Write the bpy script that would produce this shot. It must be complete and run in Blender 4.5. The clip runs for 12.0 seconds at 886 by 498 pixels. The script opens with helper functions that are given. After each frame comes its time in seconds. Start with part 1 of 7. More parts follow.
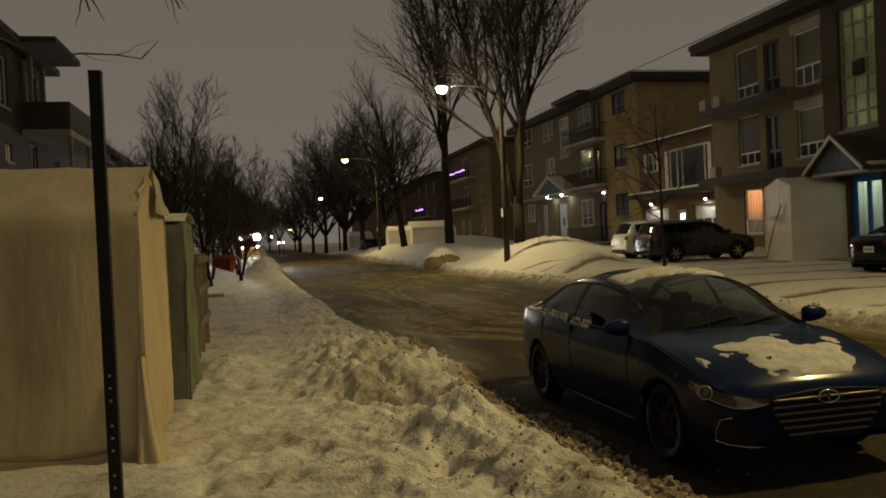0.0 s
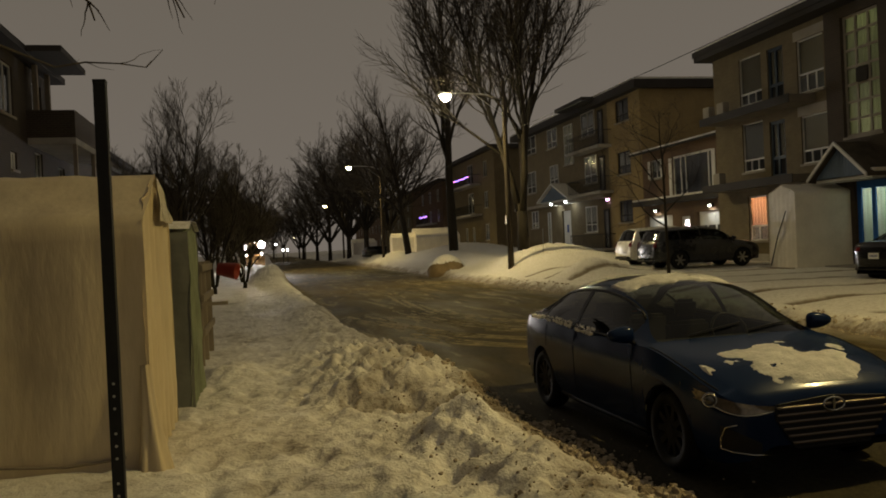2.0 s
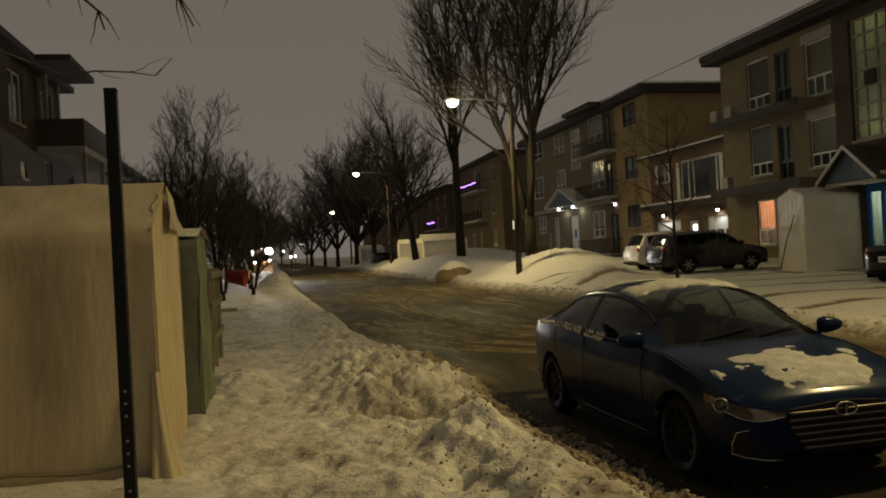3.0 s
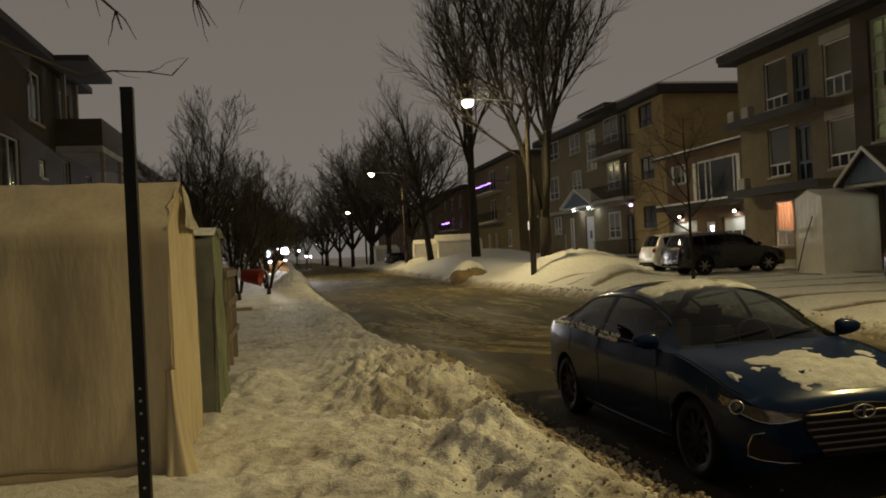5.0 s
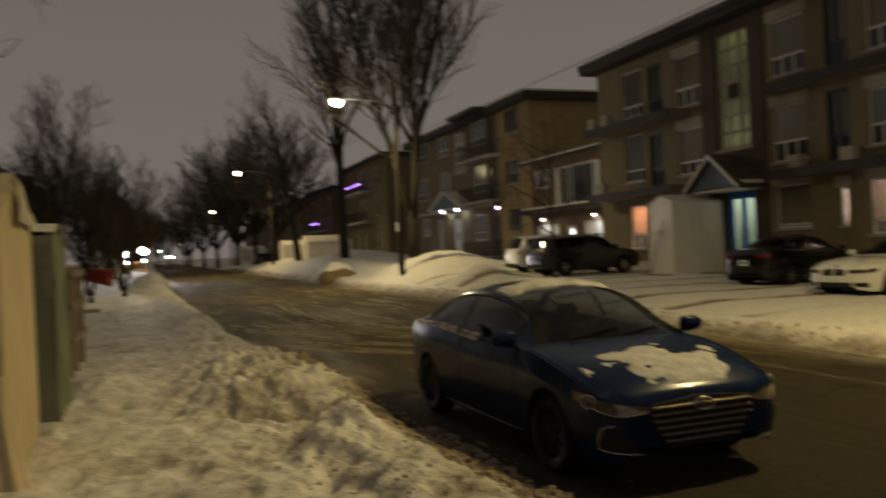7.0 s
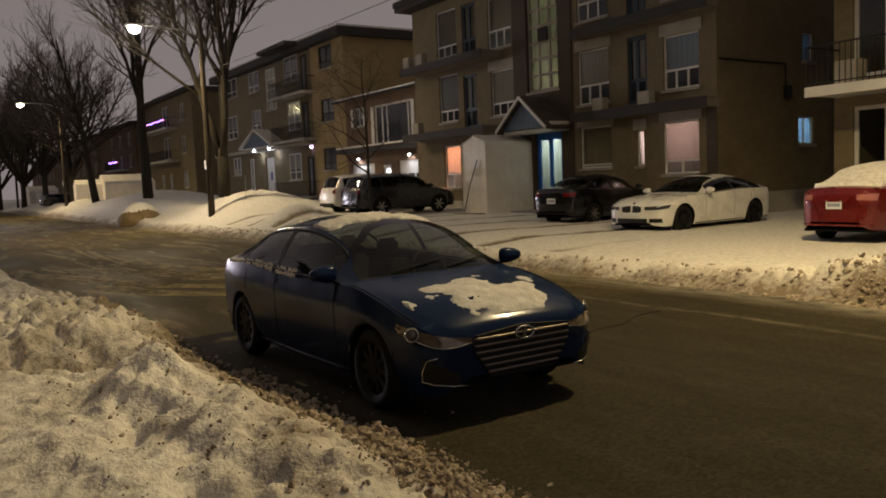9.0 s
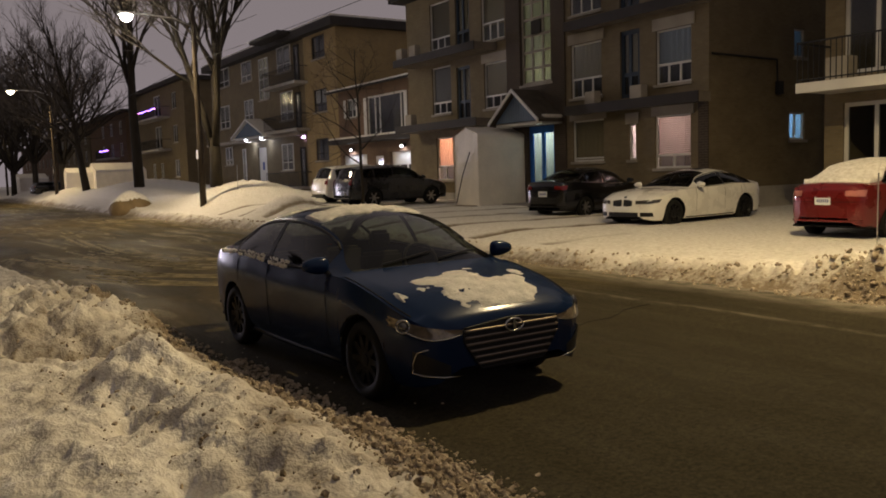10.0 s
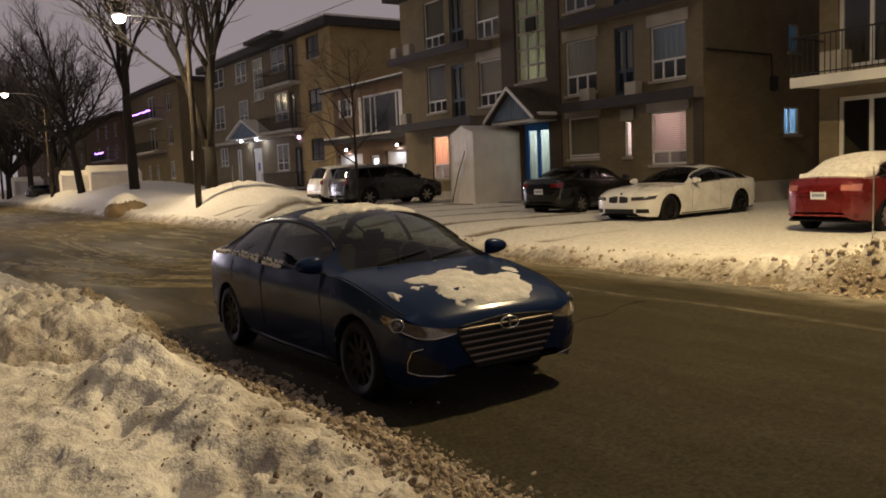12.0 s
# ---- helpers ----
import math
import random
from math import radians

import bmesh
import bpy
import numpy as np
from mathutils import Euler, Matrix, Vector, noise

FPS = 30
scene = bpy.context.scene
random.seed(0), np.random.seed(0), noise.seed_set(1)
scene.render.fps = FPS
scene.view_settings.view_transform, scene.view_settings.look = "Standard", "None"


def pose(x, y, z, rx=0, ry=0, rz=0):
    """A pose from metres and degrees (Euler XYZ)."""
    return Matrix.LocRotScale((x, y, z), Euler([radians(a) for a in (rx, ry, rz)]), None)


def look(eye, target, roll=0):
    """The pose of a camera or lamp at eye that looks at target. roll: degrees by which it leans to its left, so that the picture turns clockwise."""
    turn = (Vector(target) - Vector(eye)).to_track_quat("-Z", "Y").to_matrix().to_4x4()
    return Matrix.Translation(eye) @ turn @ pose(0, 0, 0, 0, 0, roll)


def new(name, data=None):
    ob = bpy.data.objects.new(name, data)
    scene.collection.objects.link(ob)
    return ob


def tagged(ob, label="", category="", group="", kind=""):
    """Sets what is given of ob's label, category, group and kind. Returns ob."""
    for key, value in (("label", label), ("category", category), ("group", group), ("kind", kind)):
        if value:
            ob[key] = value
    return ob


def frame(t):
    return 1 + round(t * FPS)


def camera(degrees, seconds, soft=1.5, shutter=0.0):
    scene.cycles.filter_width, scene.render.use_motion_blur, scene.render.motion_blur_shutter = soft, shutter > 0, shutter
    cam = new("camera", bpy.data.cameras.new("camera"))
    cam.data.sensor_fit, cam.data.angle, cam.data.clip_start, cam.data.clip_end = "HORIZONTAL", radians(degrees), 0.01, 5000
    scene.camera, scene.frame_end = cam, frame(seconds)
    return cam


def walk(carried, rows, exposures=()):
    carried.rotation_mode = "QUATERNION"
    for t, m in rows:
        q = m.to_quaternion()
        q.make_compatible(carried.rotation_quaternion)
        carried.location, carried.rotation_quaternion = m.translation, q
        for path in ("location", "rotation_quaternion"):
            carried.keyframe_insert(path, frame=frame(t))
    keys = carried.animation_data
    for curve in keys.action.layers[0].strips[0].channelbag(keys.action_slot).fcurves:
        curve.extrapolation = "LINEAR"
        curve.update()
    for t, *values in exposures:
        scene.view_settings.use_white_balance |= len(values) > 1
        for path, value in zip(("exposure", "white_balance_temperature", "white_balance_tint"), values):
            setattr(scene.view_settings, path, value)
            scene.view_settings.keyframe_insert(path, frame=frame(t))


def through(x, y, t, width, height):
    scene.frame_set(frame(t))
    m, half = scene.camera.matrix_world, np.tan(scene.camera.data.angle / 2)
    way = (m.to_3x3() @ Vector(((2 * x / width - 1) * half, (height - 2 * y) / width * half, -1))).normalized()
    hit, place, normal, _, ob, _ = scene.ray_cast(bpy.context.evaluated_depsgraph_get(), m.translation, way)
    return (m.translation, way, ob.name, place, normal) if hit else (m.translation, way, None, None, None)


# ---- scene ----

# ---------------------------------------------------------------- camera
cam = camera(57.2, 12.0, soft=1.8, shutter=0.4)


# seconds, eye, target, roll
PATH = [
    (0, (0.043, 0.056, 1.73), (0.479, 2.008, 1.702), -2.6),
    (0.5, (0.041, 0.053, 1.731), (0.474, 2.005, 1.708), -2.6),
    (1, (0.043, 0.054, 1.732), (0.474, 2.007, 1.714), -2.6),
    (1.5, (0.039, 0.053, 1.731), (0.468, 2.006, 1.718), -2.6),
    (2, (0.046, 0.052, 1.732), (0.473, 2.005, 1.722), -2.7),
    (2.5, (0.029, 0.058, 1.748), (0.454, 2.012, 1.741), -2.8),
    (3, (0.035, 0.055, 1.734), (0.445, 2.013, 1.739), -3.0),
    (3.2, (0.037, 0.049, 1.721), (0.419, 2.012, 1.729), -3.1),
    (4.8, (0.033, 0.056, 1.732), (0.402, 2.022, 1.739), -2.7),
    (5, (0.041, 0.06, 1.728), (0.415, 2.025, 1.736), -2.8),
    (5.5, (0.011, 0.015, 1.736), (0.398, 1.977, 1.743), -2.2),
    (6, (0.019, 0.011, 1.736), (0.42, 1.97, 1.778), -1.5),
    (6.5, (0.042, 0.016, 1.728), (0.468, 1.97, 1.788), -1.7),
    (6.8, (0.088, 0.084, 1.736), (0.581, 2.022, 1.77), -1.7),
    (7, (0.144, 0.12, 1.699), (0.825, 2.0, 1.696), -2.5),
    (7.2, (0.195, 0.21, 1.664), (1.02, 2.031, 1.632), -2.2),
    (7.5, (0.151, 0.171, 1.692), (1.128, 1.912, 1.576), -2.1),
    (7.7, (0.184, 0.24, 1.677), (1.212, 1.95, 1.532), -2.9),
    (9.5, (0.223, 0.402, 1.612), (1.31, 2.071, 1.439), -2.0),
    (10, (0.193, 0.348, 1.627), (1.286, 2.012, 1.44), -1.8),
    (10.5, (0.22, 0.375, 1.617), (1.315, 2.037, 1.428), -2.1),
    (11, (0.223, 0.364, 1.617), (1.329, 2.02, 1.426), -2.3),
    (11.5, (0.23, 0.368, 1.619), (1.334, 2.025, 1.428), -2.6),
    (12, (0.231, 0.365, 1.618), (1.33, 2.025, 1.428), -2.4),
]
EXPOSURES = [(0.0, 0.1, 7300, 2), (3.2, 0.1, 7150, 2), (5.0, 0.31, 6750, 2), (6.5, 0.30, 6800, 0), (7.0, 0.2, 6950, 5), (7.5, 0.46, 6850, 9), (9.5, 0.60, 6250, 19), (10.0, 0.64, 6200, 20), (10.5, 0.68, 6150, 20), (11.0, 0.88, 6100, 21), (12.0, 0.96, 6150, 21)]
walk(cam, [(t, look(eye, target, roll)) for t, eye, target, roll in PATH], EXPOSURES)

# ---------------------------------------------------------------- tools


class Geo:
    """Collects vertices and faces for one mesh."""

    def __init__(self):
        self.v, self.f = [], []

    def add(self, verts, faces):
        n = len(self.v)
        self.v += [tuple(p) for p in verts]
        self.f += [tuple(i + n for i in f) for f in faces]
        return self

    def box(self, a, b, m=None):
        pts = [Vector((x, y, z)) for x in (a[0], b[0]) for y in (a[1], b[1]) for z in (a[2], b[2])]
        if m is not None:
            pts = [m @ p for p in pts]
        return self.add(pts, [(0, 1, 3, 2), (4, 6, 7, 5), (0, 4, 5, 1), (2, 3, 7, 6), (0, 2, 6, 4), (1, 5, 7, 3)])

    def grid(self, rows, closed=False):
        """rows: a list of equally long lists of points."""
        nr, nc = len(rows), len(rows[0])
        pts = [p for r in rows for p in r]
        last = nc if closed else nc - 1
        faces = [(i * nc + j, i * nc + (j + 1) % nc, (i + 1) * nc + (j + 1) % nc, (i + 1) * nc + j) for i in range(nr - 1) for j in range(last)]
        return self.add(pts, faces)

    def tube(self, pts, radii, sides=6, caps=True):
        pts = [Vector(p) for p in pts]
        if not isinstance(radii, (list, tuple)):
            radii = [radii] * len(pts)
        rings, ref = [], None
        for i, p in enumerate(pts):
            d = (pts[min(i + 1, len(pts) - 1)] - pts[max(i - 1, 0)])
            d = d.normalized() if d.length > 1e-9 else Vector((0, 0, 1))
            if ref is None:
                ref = d.orthogonal().normalized()
            side = (ref - d * ref.dot(d))
            side = side.normalized() if side.length > 1e-6 else d.orthogonal().normalized()
            ref = side
            other = d.cross(side)
            rings.append([p + radii[i] * (math.cos(2 * math.pi * k / sides) * side + math.sin(2 * math.pi * k / sides) * other) for k in range(sides)])
        n = len(self.v)
        self.grid(rings, True)
        if caps:
            self.f.append(tuple(n + k for k in reversed(range(sides))))
            self.f.append(tuple(n + (len(pts) - 1) * sides + k for k in range(sides)))
        return self

    def lathe(self, profile, m=None, sides=24):
        """profile: pairs (radius, height) turned about z."""
        rows = []
        for r, h in profile:
            ring = [Vector((r * math.cos(2 * math.pi * k / sides), r * math.sin(2 * math.pi * k / sides), h)) for k in range(sides)]
            rows.append([m @ p for p in ring] if m is not None else ring)
        return self.grid(rows, True)

    def prism(self, poly, depth, m):
        """A flat outline in x, y, given a depth along z and a pose."""
        n = len(poly)
        pts = [m @ Vector((x, y, 0)) for x, y in poly] + [m @ Vector((x, y, depth)) for x, y in poly]
        faces = [tuple(reversed(range(n))), tuple(range(n, 2 * n))] + [(i, (i + 1) % n, n + (i + 1) % n, n + i) for i in range(n)]
        return self.add(pts, faces)

    def mesh(self, name, material, smooth=False, bevel=0.0):
        me = bpy.data.meshes.new(name)
        me.from_pydata([tuple(p) for p in self.v], [], self.f)
        if bevel:
            bm = bmesh.new()
            bm.from_mesh(me)
            bmesh.ops.bevel(bm, geom=bm.edges[:], offset=bevel, segments=2, affect="EDGES", clamp_overlap=True)
            bm.to_mesh(me)
            bm.free()
        me.update()
        if smooth:
            me.shade_smooth()
        me.materials.append(material)
        return me


def part(name, geo, material, parent=None, label="", smooth=False, bevel=0.0):
    """One mesh object, under a thing or a part where one is given."""
    ob = new(name, geo.mesh(name, material, smooth, bevel))
    if parent is not None:
        ob.parent = parent
    return tagged(ob, label)


def thing(name, label, category, m=None, group="", kind=""):
    """An Empty at the base of a thing that has parts."""
    ob = new(name)
    if m is not None:
        ob.matrix_world = m
    return tagged(ob, label, category, group, kind)


def hash2(ix, iy, seed):
    h = (ix.astype(np.int64) * 374761393 + iy.astype(np.int64) * 668265263 + seed * 1442695) & 0x7FFFFFFF
    h = ((h ^ (h >> 13)) * 1274126177) & 0x7FFFFFFF
    return ((h ^ (h >> 16)) & 0xFFFF) / 65535.0


def vnoise(x, y, seed=0):
    """Smooth noise between 0 and 1 over arrays."""
    ix, iy = np.floor(x), np.floor(y)
    u, v = x - ix, y - iy
    u, v = u * u * u * (u * (u * 6 - 15) + 10), v * v * v * (v * (v * 6 - 15) + 10)
    a, b = hash2(ix, iy, seed), hash2(ix + 1, iy, seed)
    c, d = hash2(ix, iy + 1, seed), hash2(ix + 1, iy + 1, seed)
    return (a * (1 - u) + b * u) * (1 - v) + (c * (1 - u) + d * u) * v


def fbm(x, y, octaves=4, seed=0):
    total, amp, norm = 0, 1.0, 0.0
    for k in range(octaves):
        total = total + amp * vnoise(x * 2**k + 17.3 * k, y * 2**k - 9.1 * k, seed + k)
        norm += amp
        amp *= 0.5
    return total / norm


def smooth(a, b, x):
    t = np.clip((x - a) / (b - a), 0, 1)
    return t * t * (3 - 2 * t)


def curve_through(keys):
    """A monotone cubic through (x, value) keys, as a function."""
    keys = sorted(keys)
    xs, ys = np.array([k[0] for k in keys], float), np.array([k[1] for k in keys], float)
    h, d = np.diff(xs), np.diff(ys) / np.diff(xs)
    m = np.zeros_like(xs)
    m[0], m[-1] = d[0], d[-1]
    for i in range(1, len(xs) - 1):
        if d[i - 1] * d[i] > 0:
            w1, w2 = 2 * h[i] + h[i - 1], h[i] + 2 * h[i - 1]
            m[i] = (w1 + w2) / (w1 / d[i - 1] + w2 / d[i])

    def value(x):
        x = min(max(x, xs[0]), xs[-1])
        i = min(max(int(np.searchsorted(xs, x)) - 1, 0), len(h) - 1)
        t = (x - xs[i]) / h[i]
        return float((1 + 2 * t) * (1 - t) ** 2 * ys[i] + t * (1 - t) ** 2 * h[i] * m[i] + t * t * (3 - 2 * t) * ys[i + 1] + t * t * (t - 1) * h[i] * m[i + 1])

    return value

# ---------------------------------------------------------------- light
world = bpy.data.worlds.new("night_sky")
scene.world = world
world.use_nodes = True
wn, wl = world.node_tree.nodes, world.node_tree.links
coord = wn.new("ShaderNodeTexCoord")
split = wn.new("ShaderNodeSeparateXYZ")
ramp = wn.new("ShaderNodeValToRGB")
for pos, colour in ((0.0, (0.155, 0.134, 0.128)), (0.30, (0.215, 0.186, 0.142)), (0.6, (0.110, 0.095, 0.073)), (1.0, (0.080, 0.069, 0.053))):
    e = ramp.color_ramp.elements[0] if pos == 0.0 else ramp.color_ramp.elements[1] if pos == 1.0 else ramp.color_ramp.elements.new(pos)
    e.position, e.color = pos, (*colour, 1)
wl.new(coord.outputs["Generated"], split.inputs[0])
wl.new(split.outputs["Z"], ramp.inputs[0])
wl.new(ramp.outputs[0], wn["Background"].inputs["Color"])
wn["Background"].inputs["Strength"].default_value = 1.0


def lamp(name, kind, place, watts, colour, radius=0.15, target=None, spread=None):
    """A light of the place: point, spot or area."""
    data = bpy.data.lights.new(name, kind)
    data.energy, data.color = watts, colour
    if kind == "AREA":
        data.shape, data.size = "DISK", radius * 2
    else:
        data.shadow_soft_size = radius
    if kind == "SPOT":
        data.spot_size, data.spot_blend = radians(spread or 150), 0.6
    ob = new(name, data)
    ob.matrix_world = look(place, target or (place[0], place[1], place[2] - 1))
    return ob


STREET = (1.0, 0.765, 0.33)
lamp("street_light", "SPOT", (8.70, 37.5, 8.42), 1300, STREET, 0.15, spread=165)
lamp("street_light", "SPOT", (9.4, 5.7, 8.40), 3700, STREET, 0.15, spread=165)
lamp("street_light", "SPOT", (8.3, 78.7, 9.30), 1500, STREET, 0.15, spread=165)

# ---------------------------------------------------------------- materials


def surface(name, colour, rough=0.7, metal=0.0, vary=0.2, scale=1.5, fine=30.0, bump=0.15, second=None, coat=0.0, stretch=(1, 1, 1), spec=0.22):
    """A material with a coarse and a fine variation in world metres and a fine relief."""
    m = bpy.data.materials.new(name)
    m.use_nodes = True
    n, l = m.node_tree.nodes, m.node_tree.links
    p = n["Principled BSDF"]
    geo, mapping = n.new("ShaderNodeNewGeometry"), n.new("ShaderNodeMapping")
    mapping.inputs["Scale"].default_value = stretch
    l.new(geo.outputs["Position"], mapping.inputs[0])
    big, small = n.new("ShaderNodeTexNoise"), n.new("ShaderNodeTexNoise")
    big.inputs["Scale"].default_value, big.inputs["Detail"].default_value = scale, 4
    small.inputs["Scale"].default_value, small.inputs["Detail"].default_value = fine, 3
    for t in (big, small):
        l.new(mapping.outputs[0], t.inputs["Vector"])
    add = n.new("ShaderNodeMath")
    add.operation = "MULTIPLY_ADD"
    add.inputs[1].default_value = 0.4
    l.new(small.outputs["Fac"], add.inputs[0])
    l.new(big.outputs["Fac"], add.inputs[2])
    ramp = n.new("ShaderNodeValToRGB")
    dark = [c * (1 - vary) for c in (second or colour)]
    light = [min(1, c * (1 + vary)) for c in colour]
    ramp.color_ramp.elements[0].position, ramp.color_ramp.elements[0].color = 0.45, (*dark, 1)
    ramp.color_ramp.elements[1].position, ramp.color_ramp.elements[1].color = 0.95, (*light, 1)
    l.new(add.outputs[0], ramp.inputs[0])
    l.new(ramp.outputs[0], p.inputs["Base Color"])
    p.inputs["Metallic"].default_value, p.inputs["Roughness"].default_value = metal, rough
    p.inputs["Coat Weight"].default_value = coat
    p.inputs["Specular IOR Level"].default_value = spec
    rr = n.new("ShaderNodeMapRange")
    rr.inputs["To Min"].default_value, rr.inputs["To Max"].default_value = max(0.02, rough - 0.1), min(1, rough + 0.1)
    l.new(big.outputs["Fac"], rr.inputs[0])
    l.new(rr.outputs[0], p.inputs["Roughness"])
    if bump:
        b = n.new("ShaderNodeBump")
        b.inputs["Strength"].default_value, b.inputs["Distance"].default_value = bump, 0.02
        l.new(small.outputs["Fac"], b.inputs["Height"])
        l.new(b.outputs[0], p.inputs["Normal"])
    return m


def brickwork(name, one, two, mortar):
    """Brick courses of 0.21 by 0.07 m for walls that run along x or y."""
    m = surface(name, one, 0.85, vary=0.25, second=two, bump=0)
    n, l = m.node_tree.nodes, m.node_tree.links
    p = n["Principled BSDF"]
    geo, sep, com, add = n.new("ShaderNodeNewGeometry"), n.new("ShaderNodeSeparateXYZ"), n.new("ShaderNodeCombineXYZ"), n.new("ShaderNodeMath")
    l.new(geo.outputs["Position"], sep.inputs[0])
    l.new(sep.outputs[0], add.inputs[0])
    l.new(sep.outputs[1], add.inputs[1])
    l.new(add.outputs[0], com.inputs[0])
    l.new(sep.outputs[2], com.inputs[1])
    b = n.new("ShaderNodeTexBrick")
    b.inputs["Scale"].default_value = 1.0
    b.inputs["Brick Width"].default_value, b.inputs["Row Height"].default_value = 0.21, 0.075
    b.inputs["Mortar Size"].default_value = 0.008
    b.inputs["Color1"].default_value, b.inputs["Color2"].default_value = (*one, 1), (*two, 1)
    b.inputs["Mortar"].default_value = (*mortar, 1)
    l.new(com.outputs[0], b.inputs["Vector"])
    ramp = next(x for x in n if x.bl_idname == "ShaderNodeValToRGB")
    mix = n.new("ShaderNodeMix")
    mix.data_type = "RGBA"
    mix.inputs[0].default_value = 0.4
    l.new(b.outputs["Color"], mix.inputs[6])
    l.new(ramp.outputs[0], mix.inputs[7])
    l.new(mix.outputs[2], p.inputs["Base Color"])
    bu = n.new("ShaderNodeBump")
    bu.inputs["Strength"].default_value, bu.inputs["Distance"].default_value = 0.5, 0.01
    bu.invert = True
    l.new(b.outputs["Fac"], bu.inputs["Height"])
    l.new(bu.outputs[0], p.inputs["Normal"])
    return m


def pane_glass(name, tint, gloss_rough=0.03):
    """A thin pane: lets light through by its tint and mirrors at grazing angles."""
    m = bpy.data.materials.new(name)
    m.use_nodes = True
    n, l = m.node_tree.nodes, m.node_tree.links
    n.remove(n["Principled BSDF"])
    clear, gloss, mix, fres = n.new("ShaderNodeBsdfTransparent"), n.new("ShaderNodeBsdfGlossy"), n.new("ShaderNodeMixShader"), n.new("ShaderNodeLayerWeight")
    clear.inputs[0].default_value = (*tint, 1)
    gloss.inputs["Roughness"].default_value = gloss_rough
    fres.inputs["Blend"].default_value = 0.5
    power, scale = n.new("ShaderNodeMath"), n.new("ShaderNodeMath")
    power.operation, scale.operation = "POWER", "MULTIPLY_ADD"
    power.inputs[1].default_value = 4.0
    scale.inputs[1].default_value, scale.inputs[2].default_value = 0.85, 0.045
    l.new(fres.outputs["Facing"], power.inputs[0])
    l.new(power.outputs[0], scale.inputs[0])
    l.new(scale.outputs[0], mix.inputs[0])
    l.new(clear.outputs[0], mix.inputs[1])
    l.new(gloss.outputs[0], mix.inputs[2])
    l.new(mix.outputs[0], n["Material Output"].inputs[0])
    return m


def glowing(name, colour, strength):
    m = bpy.data.materials.new(name)
    m.use_nodes = True
    p = m.node_tree.nodes["Principled BSDF"]
    p.inputs["Base Color"].default_value = (*colour, 1)
    p.inputs["Emission Color"].default_value = (*colour, 1)
    p.inputs["Emission Strength"].default_value = strength
    return m


def thin_cloth(name, colour, through=0.5, stripes=0.0):
    """A blind or curtain that lets part of the light through."""
    m = surface(name, colour, 0.9, vary=0.08, bump=0.05)
    n, l = m.node_tree.nodes, m.node_tree.links
    t, mix = n.new("ShaderNodeBsdfTranslucent"), n.new("ShaderNodeMixShader")
    t.inputs[0].default_value = (*colour, 1)
    mix.inputs[0].default_value = through
    l.new(n["Principled BSDF"].outputs[0], mix.inputs[1])
    l.new(t.outputs[0], mix.inputs[2])
    l.new(mix.outputs[0], n["Material Output"].inputs[0])
    return m


